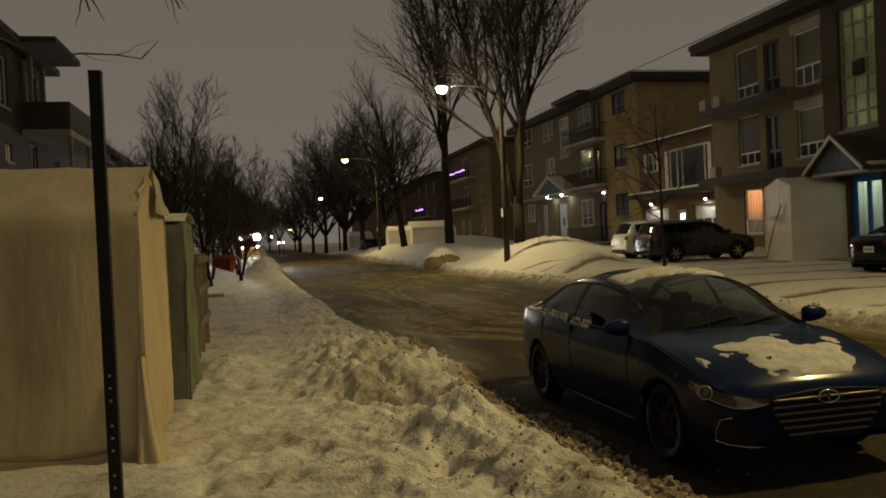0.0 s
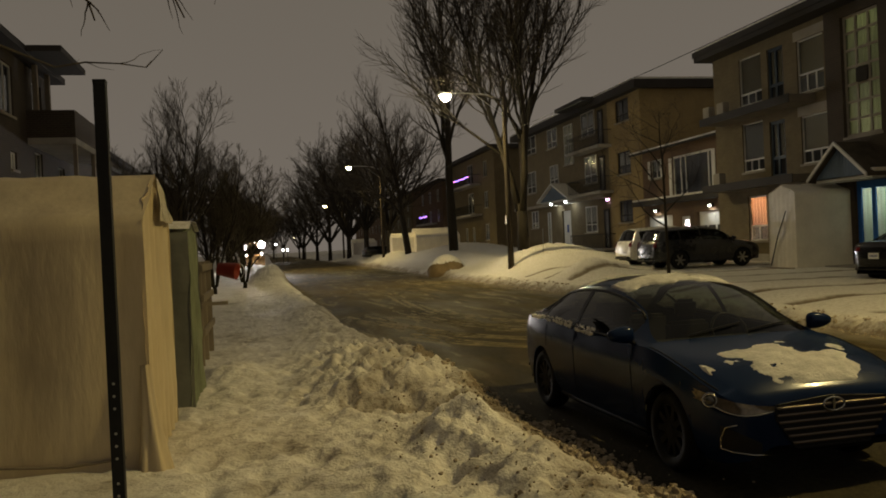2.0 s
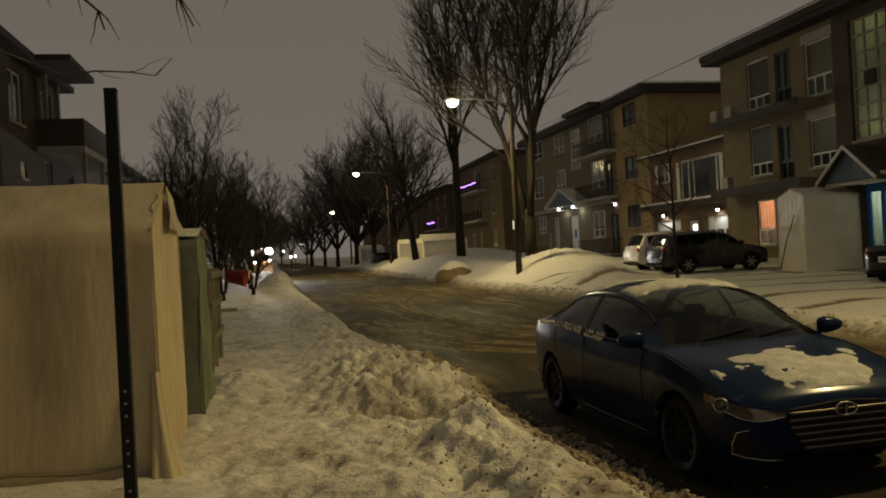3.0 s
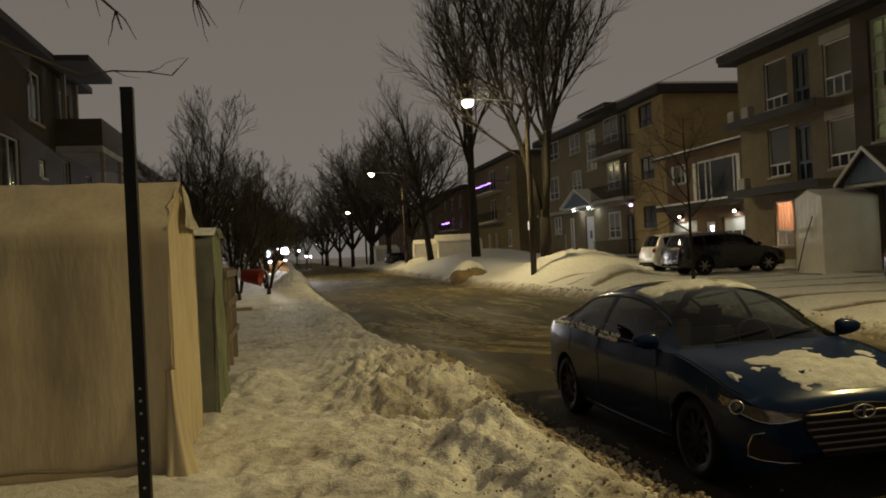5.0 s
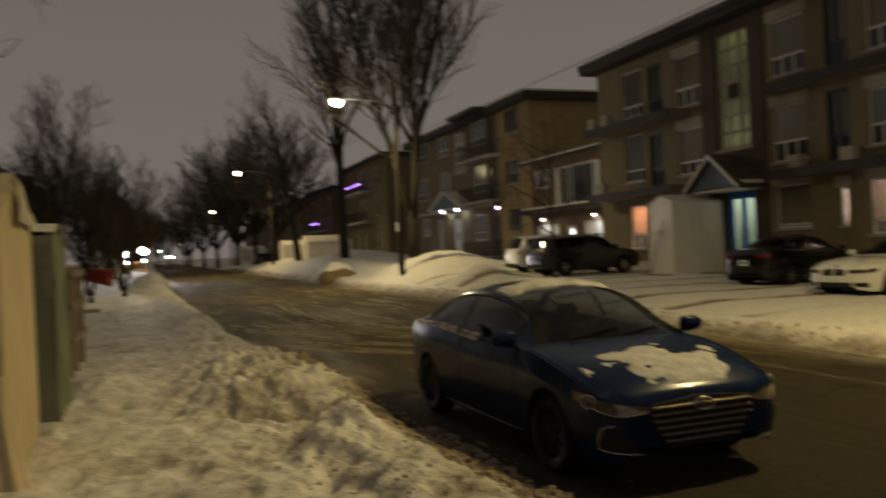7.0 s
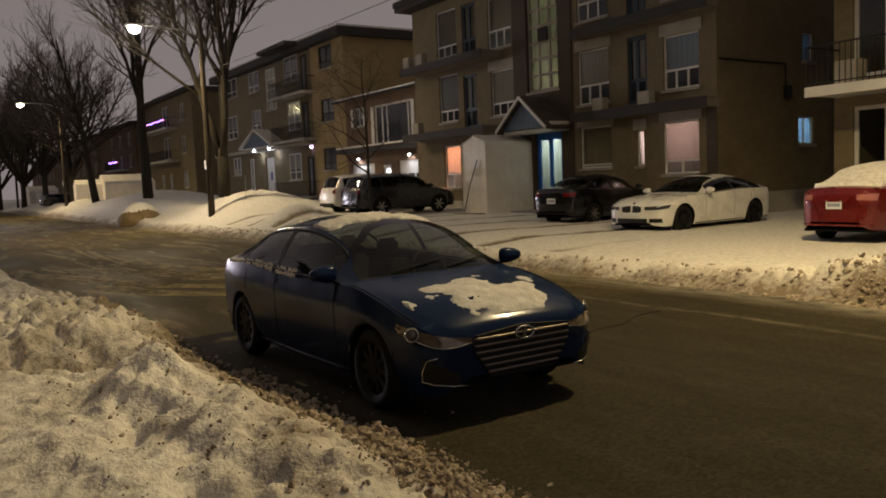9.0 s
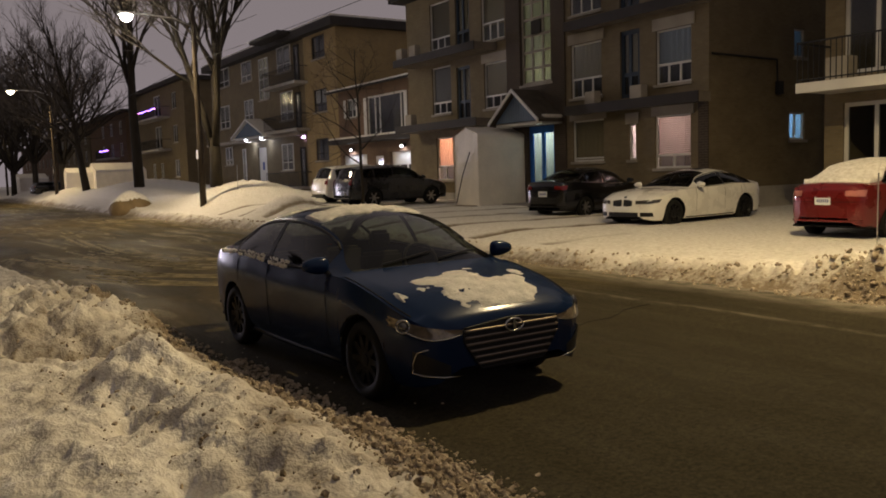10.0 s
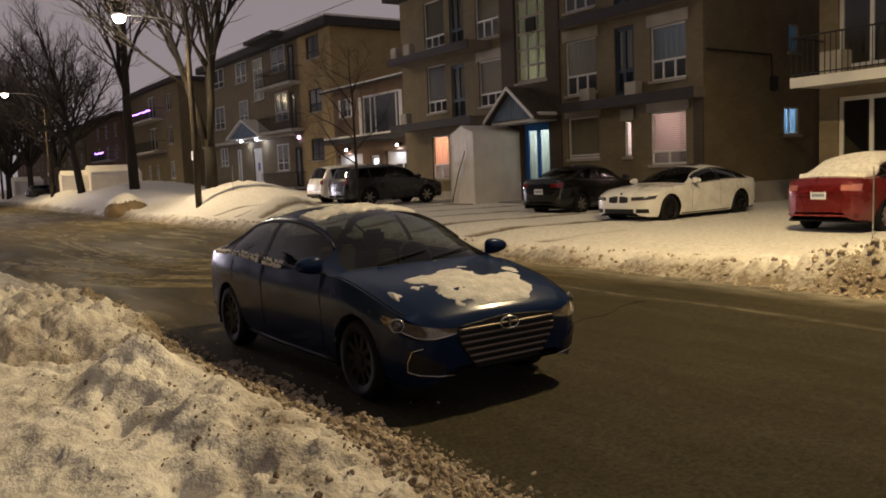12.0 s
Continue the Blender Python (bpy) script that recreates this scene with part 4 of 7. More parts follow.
window(S, block, *side_holes[1], blind=BLUE_CURTAIN, light=(2.0, (0.62, 0.82, 1.0)))
window(S, block, *side_holes[2], blind=BLIND)
part("conduit", Geo().tube([(20.1, 16.06, 4.85), (23.2, 16.06, 4.82), (23.25, 16.06, 3.8)], 0.03, 6).box((23.15, 15.95, 3.75), (23.4, 16.09, 4.15)), IRON, block, "black cable conduit along the side wall")

# ---- the low house with two garages
Hf = Face("R", 21.0)
house = thing("garage_house", "two-storey brown brick house with two lit garage doors", "house")
hh = [(35.1, 38.95, 3.65, 5.75), (40.2, 41.35, 4.8, 5.8), (33.65, 36.7, 0.38, 2.76), (39.15, 42.05, 0.38, 2.75), (37.35, 38.25, 0.4, 2.6)]
wall(Hf, "front_wall", 33.02, 42.33, 0.0, 6.3, hh, BRICK_HOUSE, house)
shell_walls(Hf, house, 33.02, 42.33, 9.0, 0.0, 6.3, BRICK_HOUSE)
window(Hf, house, *hh[0], uprights=(0.11, 0.67, 0.80), bar=0.10)
window(Hf, house, *hh[1], uprights=(0.5,), blind=BLIND, blind_to=0.4)
for u in (34.78, 38.97):
    part("shutter", Hf.box(Geo(), u, u + 0.3, -0.04, -0.001, 3.7, 5.7), WHITE_PVC, house)
for u in (39.93, 41.37):
    part("shutter", Hf.box(Geo(), u, u + 0.25, -0.04, -0.001, 4.82, 5.78), WHITE_PVC, house)


def garage_door(face, parent, u0, u1, v0, v1):
    g = Geo()
    door = part("garage_door", face.box(Geo(), u0, u1, 0.16, 0.20, v0, v1), WHITE_PVC, parent, "white sectional garage door with small windows")
    rows = 4
    for r in range(rows):
        a, b = v0 + (v1 - v0) * r / rows + 0.03, v0 + (v1 - v0) * (r + 1) / rows - 0.03
        for c in range(4):
            p, q = u0 + (u1 - u0) * c / 4 + 0.08, u0 + (u1 - u0) * (c + 1) / 4 - 0.08
            if r == rows - 2:
                part("door_window", face.box(Geo(), p, q, 0.145, 0.158, a + 0.08, b - 0.04), FASCIA, door)
            else:
                part("door_panel", face.box(Geo(), p, q, 0.145, 0.158, a + 0.06, b - 0.06), WHITE_PVC, door, bevel=0.008)


garage_door(Hf, house, *hh[2])
garage_door(Hf, house, *hh[3])
window(Hf, house, *hh[4], frame_mat=WHITE_PVC, sill=False, bar=0.16, name="side_door", rails=(0.45,))
P = Hf.p
canopy = part("canopy", Hf.box(Geo(), 32.95, 42.4, -0.75, 0.0, 3.35, 3.6), FASCIA, house, "dark canopy above the garages")
part("canopy_snow", Hf.box(Geo(), 33.0, 42.35, -0.72, -0.02, 3.6, 3.70), SNOW, canopy, bevel=0.03)
rf = part("roof", Geo().add([P(32.7, -0.6, 6.2), P(42.6, -0.6, 6.2), P(42.6, 4.5, 7.35), P(32.7, 4.5, 7.35), P(32.7, -0.6, 6.38), P(42.6, -0.6, 6.38), P(42.6, 4.5, 7.55), P(32.7, 4.5, 7.55)],
                            [(0, 1, 2, 3), (7, 6, 5, 4), (0, 4, 5, 1), (3, 2, 6, 7), (0, 3, 7, 4), (1, 5, 6, 2)]), SNOW, house, "low pitched roof under snow")
part("back_slope", Geo().add([P(32.7, 4.52, 7.35), P(42.6, 4.52, 7.35), P(42.6, 9.3, 6.3), P(32.7, 9.3, 6.3), P(32.7, 4.52, 7.53), P(42.6, 4.52, 7.53), P(42.6, 9.3, 6.45), P(32.7, 9.3, 6.45)],
                             [(0, 1, 2, 3), (7, 6, 5, 4), (0, 4, 5, 1), (3, 2, 6, 7), (0, 3, 7, 4), (1, 5, 6, 2)]), SNOW, rf)
part("gutter", Geo().tube([P(32.7, -0.66, 6.22), P(42.6, -0.66, 6.22)], 0.06, 6), FASCIA, rf)
part("downspout", Geo().tube([P(33.05, -0.62, 6.2), P(33.05, -0.10, 5.85), P(33.05, -0.06, 5.6), P(33.05, -0.06, 0.4)], 0.045, 6), STEEL, house, smooth=True)
FLOOD = glowing("flood_lamp_glow", (0.95, 0.98, 1.0), 14)
for u in (35.2, 40.7):
    fl = part("flood_lamp", Hf.box(Geo(), u - 0.12, u + 0.12, -0.16, -0.002, 2.98, 3.12), FASCIA, house, "small floodlight above a garage door")
    part("lamp_face", Hf.box(Geo(), u - 0.09, u + 0.09, -0.19, -0.162, 2.97, 3.05), FLOOD, fl)
    lamp("flood_light", "SPOT", P(u, -0.30, 2.95), 24, (0.92, 0.96, 1.0), 0.06, P(u, 0.5, 0.9), 150)

# ---- the yellow brick block with the lit porch
B = Face("R", 21.0)
yellow = thing("yellow_brick_block", "three-storey yellow brick block with balconies and a lit white porch door", "building")
bh = []
for lo, hi in ((8.53, 9.84), (5.44, 6.75), (2.58, 3.87)):
    bh += [(43.82, 45.6, lo, hi)]
bh += [(49.0, 51.2, 8.4, 10.0), (48.9, 50.9, 5.3, 7.1), (49.2, 51.05, 2.1, 3.8), (47.7, 48.5, 7.5, 9.8), (47.7, 48.5, 4.65, 6.9), (47.3, 48.1, 1.0, 3.5), (52.8, 54.5, 6.95, 9.7),
       (55.9, 57.9, 8.5, 9.9), (55.9, 57.6, 5.7, 7.2), (60.6, 62.9, 8.6, 10.0), (60.9, 63.0, 5.5, 7.2), (60.7, 62.2, 2.7, 4.05), (53.9, 55.5, 0.9, 3.75), (57.9, 58.5, 1.2, 3.8)]
wall(B, "front_wall", 42.35, 46.8, 0.0, 10.15, bh, BRICK_B, yellow)
wall(B, "front_wall", 46.8, 65.0, 0.0, 10.15, bh, BRICK_A, yellow, d0=0.12)
SB = Face("S", 42.35)
wall(SB, "side_wall", 21.302, 33.0, 0.0, 10.15, [], BRICK_B, yellow)
part("side_wall", Geo().box((21.43, 64.7, 0), (33, 65.0, 10.15)), BRICK_A, yellow)
part("rear_wall", Geo().box((32.7, 42.65, 0), (33, 64.7, 10.15)), BRICK_A, yellow)
r2 = part("roof", Geo().box((20.5, 41.9, 10.0), (33.2, 65.4, 10.48)), FASCIA, yellow, "flat roof with dark fascia")
part("roof_snow", Geo().box((20.55, 41.95, 10.48), (33.1, 65.3, 10.60)), SNOW, r2)
part("roof_canopy", Geo().box((19.7, 47.6, 10.30), (20.498, 52.4, 10.55)), FASCIA, r2)
part("ledge", B.box(Geo(), 46.8, 65.0, -0.5, 0.118, 4.2, 4.4), STONE, yellow)
for k, h in enumerate(bh):
    if k in (6, 7, 8):
        window(B, yellow, *h, frame_mat=FASCIA, sill=False, bar=0.12, name="balcony_door")
    elif k == 9:
        window(B, yellow, *h, uprights=(0.5,), rails=(0.25, 0.5, 0.75), blind=thin_cloth("stair_blind", (0.6, 0.56, 0.38), 0.6), light=(5, (1.0, 0.88, 0.55)), name="stair_window")
    elif k == 15:
        dr = part("entrance_door", B.box(Geo(), h[0], h[1], 0.2, 0.26, h[2], h[3]), WHITE_PVC, yellow, "white entrance door with a small notice")
        part("notice", B.box(Geo(), 54.5, 54.9, 0.190, 0.198, 2.2, 2.75), PLATE_MARK, dr)
    elif k == 16:
        window(B, yellow, *h, blind=BLIND, light=(3, (1.0, 0.95, 0.9)), name="side_light", sill=False)
    else:
        window(B, yellow, *h, uprights=(0.5,), rails=(0.3,), blind=BLIND if k % 2 else None, blind_to=0.4, frame_mat=WHITE_PVC if k > 2 else FASCIA)
balcony(B, yellow, 46.3, 51.6, 0.9, 7.25, 0.18, rail=0.9)
balcony(B, yellow, 46.3, 51.6, 0.9, 4.42, 0.18, rail=0.9)
balcony(B, yellow, 46.3, 51.6, 0.9, 0.9, 0.15, rail=0.9)
gable_porch(B, yellow, 51.4, 57.4, 0.9, 4.5, 5.6, SLATE_SIDING, WHITE_PVC, posts=False)
PORCH = glowing("porch_lamp_glow", (0.80, 0.90, 1.0), 25)
for u in (53.1, 56.0):
    pl = part("porch_lamp", B.box(Geo(), u - 0.07, u + 0.07, -0.60, -0.46, 4.24, 4.34), PORCH, yellow, "glowing white porch lamp")
    lamp("porch_light", "POINT", B.p(u, -0.35, 4.1), 16, (0.82, 0.90, 1.0), 0.08)
vio = part("porch_lamp", B.box(Geo(), 47.34, 47.46, -0.02, 0.10, 4.02, 4.13), glowing("violet_lamp_glow", (0.8, 0.5, 1.0), 14), yellow, "small violet lamp by the door")

# ---- the next brick block, with string lights on its balcony
D = Face("R", 21.5)
dblock = thing("far_brick_block", "three-storey brick block with coloured string lights on a balcony", "building")
dh = [(76.5, 78.0, 8.3, 9.8), (76.5, 78.0, 5.2, 6.8), (76.5, 78.0, 2.0, 3.6), (82.0, 84.5, 7.9, 10.0), (82.0, 84.5, 4.9, 7.0), (82.0, 83.2, 0.9, 3.4), (85.0, 86.2, 0.9, 3.4)]
wall(D, "front_wall", 74.0, 92.0, 0.0, 10.6, dh, BRICK_A, dblock)
shell_walls(D, dblock, 74.0, 92.0, 12.0, 0.0, 10.6, BRICK_A)
part("roof", Geo().box((21.0, 73.5, 10.6), (33.7, 92.4, 11.0)), FASCIA, dblock)
for h in dh:
    window(D, dblock, *h, uprights=(0.5,), blind=BLIND, blind_to=0.4)
balcony(D, dblock, 78.8, 88.5, 1.2, 7.55, 0.2, rail=0.9)
balcony(D, dblock, 78.8, 88.5, 1.2, 4.5, 0.2, rail=0.9)
VIOLET = glowing("violet_string_light", (0.30, 0.16, 1.0), 5)
PINK = glowing("pink_string_light", (0.9, 0.25, 0.7), 3)


def string_lights(points, name_parent):
    r3 = np.random.RandomState(4)
    wire = part("string_lights", Geo().tube(points, 0.012, 4), IRON, name_parent, "string of violet and pink lights")
    for k, (p, q) in enumerate(zip(points[:-1], points[1:])):
        for f in (0.0, 0.5):
            c = Vector(p).lerp(Vector(q), f) - Vector((0.03, 0, 0.05))
            s = 0.045 + 0.03 * r3.rand()
            part("bulb", Geo().add([v * s + c for v in ico_v], ico_f), VIOLET if (k + int(f * 2)) % 4 else PINK, wire)


string_lights([(20.22, 79 + 0.8 * k, 8.45 + 0.04 * math.sin(k * 1.9)) for k in range(12)], dblock)

# ---- further blocks, seen between the trees
for y0, y1, x, h, mat, light_y in ((97, 118, 21.5, 9.5, BRICK_HOUSE, 104.0), (122, 150, 22.0, 9.8, BRICK_A, None), (155, 200, 22.0, 9.0, BRICK_HOUSE, None)):
    F = Face("R", x)
    blk = thing("distant_block", "dim three-storey brick block behind bare trees", "building")
    wh = [(y0 + 2 + 5 * k, y0 + 3.6 + 5 * k, v, v + 1.5) for k in range(int((y1 - y0 - 3) / 5)) for v in (1.8, 4.7, 7.2)]
    wall(F, "front_wall", y0, y1, 0.0, h, wh, mat, blk)
    shell_walls(F, blk, y0, y1, 11.0, 0.0, h, mat)
    part("roof", Geo().box((x - 0.5, y0 - 0.4, h), (x + 11.3, y1 + 0.4, h + 0.35)), FASCIA, blk)
    for k, q in enumerate(wh):
        window(F, blk, *q, uprights=(0.5,), sill=False, room=True, blind=BLIND if k % 3 else None, blind_to=0.3)
    if light_y:
        balcony(F, blk, light_y - 3, light_y + 5, 1.2, 4.4, 0.2)
        string_lights([(x - 1.28, light_y - 3 + 0.7 * k, 5.45 + 0.08 * math.sin(k * 2.3)) for k in range(8)], blk)

# ---- the block beyond the red car
C = Face("R", 20.0)
cblock = thing("corner_block", "brick apartment block with a white-edged balcony and patio doors", "building")
ch = [(10.6, 12.0, 0.45, 3.05), (8.0, 9.6, 1.4, 3.05), (10.6, 12.0, 3.75, 6.1), (8.0, 9.6, 4.3, 6.1), (10.6, 12.0, 6.8, 8.9), (2.0, 4.2, 1.4, 3.0), (2.0, 4.2, 4.3, 6.0)]
wall(C, "front_wall", -9.0, 12.5, 0.0, 9.4, ch, BRICK_A, cblock)
shell_walls(C, cblock, -9.0, 12.5, 12.0, 0.0, 9.4, BRICK_A)
part("roof", Geo().box((19.3, -9.4, 9.4), (32.3, 12.9, 9.8)), FASCIA, cblock)
for k, q in enumerate(ch):
    window(C, cblock, *q, uprights=(0.42,) if k in (0, 2, 4) else (0.5,), sill=k not in (0, 2, 4), bar=0.1 if k in (0, 2, 4) else 0.06, name="patio_door" if k in (0, 2, 4) else "window", blind=None if k in (0, 2) else BLIND, blind_to=0.35)
bal = balcony(C, cblock, 5.0, 12.38, 1.4, 3.30, 0.2, mat=CONCRETE, edge=WHITE_PVC, rail=1.0)
balcony(C, cblock, 5.0, 12.38, 1.4, 6.3, 0.2, mat=CONCRETE, edge=WHITE_PVC, rail=1.0)
for u in (11.3, 9.2):
    part("service_box", C.box(Geo(), u, u + 0.6, -1.0, -0.6, 3.5, 4.1), STONE, cblock, "pale covered air conditioner on the balcony", bevel=0.02)

# ---- the block on the near side of the street
L = Face("L", -7.5)
lblock = thing("near_side_block", "dark three-storey brick block with roofed balconies", "building")
lh = [(27.45, 28.1, 4.72, 5.28), (24.0, 25.6, 4.0, 5.6), (30.2, 31.2, 3.6, 5.6), (30.2, 31.4, 6.1, 8.0), (26.6, 28.0, 6.4, 8.0), (18.0, 20.0, 4.0, 5.6), (18.0, 20.0, 6.6, 8.0)]
lo = [(33.4, 34.4, 3.2, 5.4), (36.5, 38.0, 3.6, 5.2), (41.0, 42.6, 3.6, 5.2)]
wall(L, "front_wall", -32.0, 32.6, 0.0, 8.4, lh, BRICK_DARK, lblock)
shell_walls(L, lblock, -32.0, 32.6, 11.0, 0.0, 8.4, BRICK_DARK)
for k, q in enumerate(lh):
    window(L, lblock, *q, uprights=(0.5,), blind=BLIND if k in (0, 2) else None, light=(45, (1.0, 0.86, 0.62)) if k == 0 else None)
part("roof", Geo().box((-18.8, -32.4, 8.4), (-7.0, 32.9, 8.62)), FASCIA, lblock)
part("balcony_roof", Geo().box((-6.998, 27.8, 8.45), (-5.98, 31.4, 8.64)), FASCIA, lblock, "deep balcony roof")
wall(L, "wing_wall", 32.602, 45.0, 0.0, 6.1, lo, BRICK_DARK, lblock)
for q in lo:
    window(L, lblock, *q, uprights=(0.5,))
shell_walls(L, lblock, 32.602, 45.0, 11.0, 0.0, 6.1, BRICK_DARK)
part("wing_roof", Geo().box((-18.6, 32.61, 6.1), (-7.0, 45.3, 6.3)), FASCIA, lblock)
balcony(L, lblock, 29.4, 35.6, 1.5, 5.72, 0.22, solid=BRICK_DARK, rail=0.92)
balcony(L, lblock, 29.4, 35.6, 1.5, 2.9, 0.22, solid=BRICK_DARK, rail=0.85)
for y in (29.55, 32.5, 35.4):
    part("balcony_post", Geo().box((-6.12, y - 0.09, 0), (-6.0, y + 0.09, 5.72)), WOOD_GREY, lblock)
for y in (29.6, 31.2):
    part("balcony_post", Geo().box((-7.3, y - 0.09, 6.86), (-7.15, y + 0.09, 8.4)), WOOD_GREY, lblock)
for y0, y1, h in ((46, 70, 8.5), (76, 110, 9.0)):
    F = Face("L", -10.0)
    blk = thing("distant_block", "dim brick block beyond the bare tree", "building")
    wh = [(y0 + 2 + 6 * k, y0 + 3.6 + 6 * k, v, v + 1.5) for k in range(3) for v in (1.8, 4.7)]
    wall(F, "front_wall", y0, y1, 0.0, h, wh, BRICK_DARK, blk)
    shell_walls(F, blk, y0, y1, 11.0, 0.0, h, BRICK_DARK)
    part("roof", Geo().box((-21.3, y0 - 0.4, h), (-9.5, y1 + 0.4, h + 0.35)), FASCIA, blk)
    for q in wh:
        window(F, blk, *q, uprights=(0.5,), sill=False)

# ---------------------------------------------------------------- cars


class Shell:
    """A car body as a surface over x (forward) and s (0 sill, 0.5 belt line, 0.72 roof rail, 1 middle)."""

    def __init__(self, spec):
        self.k = {name: curve_through(keys) for name, keys in spec["lines"].items()}
        self.axles, self.tyre, self.sill = spec["axles"], spec["tyre"], spec["sill"]
        self.front, self.rear = spec["front"], spec["rear"]
        self.bend = curve_through(spec.get("bend", [(self.rear, -0.02), (-1.5, -0.12), (-0.6, 0), (0.1, 0.05), (0.9, 0.14), (1.7, 0.12), (self.front, 0.0)]))
        self.tumble = spec.get("tumble", 0.62)

    def lower(self, x):
        z = self.k["low"](x)
        for ax in self.axles:
            r = self.tyre + 0.055
            if abs(x - ax) < r:
                z = max(z, self.tyre * 0.98 + math.sqrt(r * r - (x - ax) ** 2))
        return z

    def at(self, x, s, side=1, lift=0.0):
        p = self.raw(x, s, side)
        if lift:
            e = 0.01
            a = self.raw(min(x + e, self.front), s, side) - self.raw(max(x - e, self.rear), s, side)
            b = self.raw(x, min(s + e, 1), side) - self.raw(x, max(s - e, 0), side)
            nrm = a.cross(b) * side
            if nrm.length > 1e-9:
                nrm.normalize()
                if nrm.z < -0.3 or (s > 0.75 and nrm.z < 0):
                    nrm = -nrm
                p = p + nrm * lift
        return p

    def raw(self, x, s, side=1):
        zl, zb, zt, wb = self.lower(x), self.k["belt"](x), self.k["top"](x), self.k["width"](x)
        zt = max(zt, zb + 0.015)
        c = float(smooth(0.10, 0.34, zt - zb))
        if s <= 0.5:
            z = zl + (zb - zl) * s / 0.5
            h = min(max((z - self.sill) / max(zb - self.sill, 0.1), 0), 1)
            y = wb * (1 - 0.085 * max(0, (0.5 - h) / 0.5) ** 2 - 0.045 * max(0, (h - 0.6) / 0.4) ** 2 + 0.012 * math.exp(-(((h - 0.78) / 0.08) ** 2)))
            dx = 0.0
        else:
            wb1 = wb * 0.955
            zr = zb + (zt - zb) * (0.55 + 0.27 * c)
            wr = wb1 * (0.86 * (1 - c) + self.tumble * 1.06 * c)
            if s <= 0.72:
                q = (s - 0.5) / 0.22
                y = wb1 + (wr - wb1) * (q + 0.10 * c * math.sin(math.pi * q) * -1 + 0.0)
                z = zb + (zr - zb) * q
                dx = 0.0
            else:
                q = (s - 0.72) / 0.28
                y = wr * (1 - q)
                z = zr + (zt - zr) * (1 - (1 - q) ** 2.3)
                dx = self.bend(x) * (1 - (1 - q) ** 2)
        return Vector((x + (dx if s > 0.72 else 0.0), side * y, z))

    def nose(self, y, z, back=False):
        """How far forward the skin lies at a width and height."""
        lo, hi = (0.55 * self.rear, self.rear) if back else (0.75 * self.front, self.front)
        for _ in range(30):
            mid = (lo + hi) / 2
            zb, zl = self.k["belt"](mid), self.k["low"](mid)
            s = 0.5 * (z - zl) / max(zb - zl, 0.05)
            wide = self.raw(mid, min(max(s, 0.0), 0.5)).y if z <= zb else (self.raw(mid, 0.6).y if z < self.k["top"](mid) else 0.0)
            if wide > abs(y):
                lo = mid
            else:
                hi = mid
        return (lo + hi) / 2

    def patch(self, x0, x1, s0, s1, side, lift, nx=10, ns=6, skew=0.0):
        rows = []
        for i in range(nx + 1):
            row = []
            for j in range(ns + 1):
                s = s0 + (s1 - s0) * j / ns
                row.append(self.at(x0 + (x1 - x0) * i / nx + skew * j / ns, s, side, lift))
            rows.append(row)
        return rows


def wheel(car, at, side, tyre_r, rim_mat, spokes, width=0.2):
    """Tyre and rim at an axle's end; side +1 is the car's left."""
    m = Matrix.Translation(at) @ Matrix.Rotation(radians(-90 * side), 4, "X")
    g = Geo().lathe([(tyre_r * 0.64, -width / 2), (tyre_r * 0.9, -width / 2 - 0.005), (tyre_r * 0.985, -width * 0.36), (tyre_r, -width * 0.2), (tyre_r, width * 0.2),
                     (tyre_r * 0.985, width * 0.36), (tyre_r * 0.9, width / 2 + 0.005), (tyre_r * 0.66, width / 2), (tyre_r * 0.63, width * 0.3)], m, 32)
    tyre = part("wheel", g, RUBBER, car, smooth=True)
    g = Geo().lathe([(0.001, width * 0.12), (tyre_r * 0.60, width * 0.05), (tyre_r * 0.62, width * 0.42), (tyre_r * 0.66, width * 0.5)], m, 28)
    part("rim_barrel", g, BLACK_ALLOY, tyre, smooth=True)
    g = Geo()
    for k in range(spokes):
        r = m @ Matrix.Rotation(2 * math.pi * k / spokes, 4, "Z")
        g.add([r @ Vector(p) for p in ((0.03, -0.03, width * 0.40), (tyre_r * 0.63, -0.022, width * 0.44), (tyre_r * 0.63, 0.022, width * 0.44), (0.03, 0.03, width * 0.40),
                                       (0.03, -0.03, width * 0.25), (tyre_r * 0.63, -0.022, width * 0.30), (tyre_r * 0.63, 0.022, width * 0.30), (0.03, 0.03, width * 0.25))],
              [(0, 1, 2, 3), (4, 7, 6, 5), (0, 4, 5, 1), (3, 2, 6, 7), (1, 5, 6, 2), (0, 3, 7, 4)])
    g.lathe([(0.001, width * 0.46), (0.05, width * 0.45), (0.06, width * 0.36)], m, 14)
    part("rim", g, rim_mat, tyre)


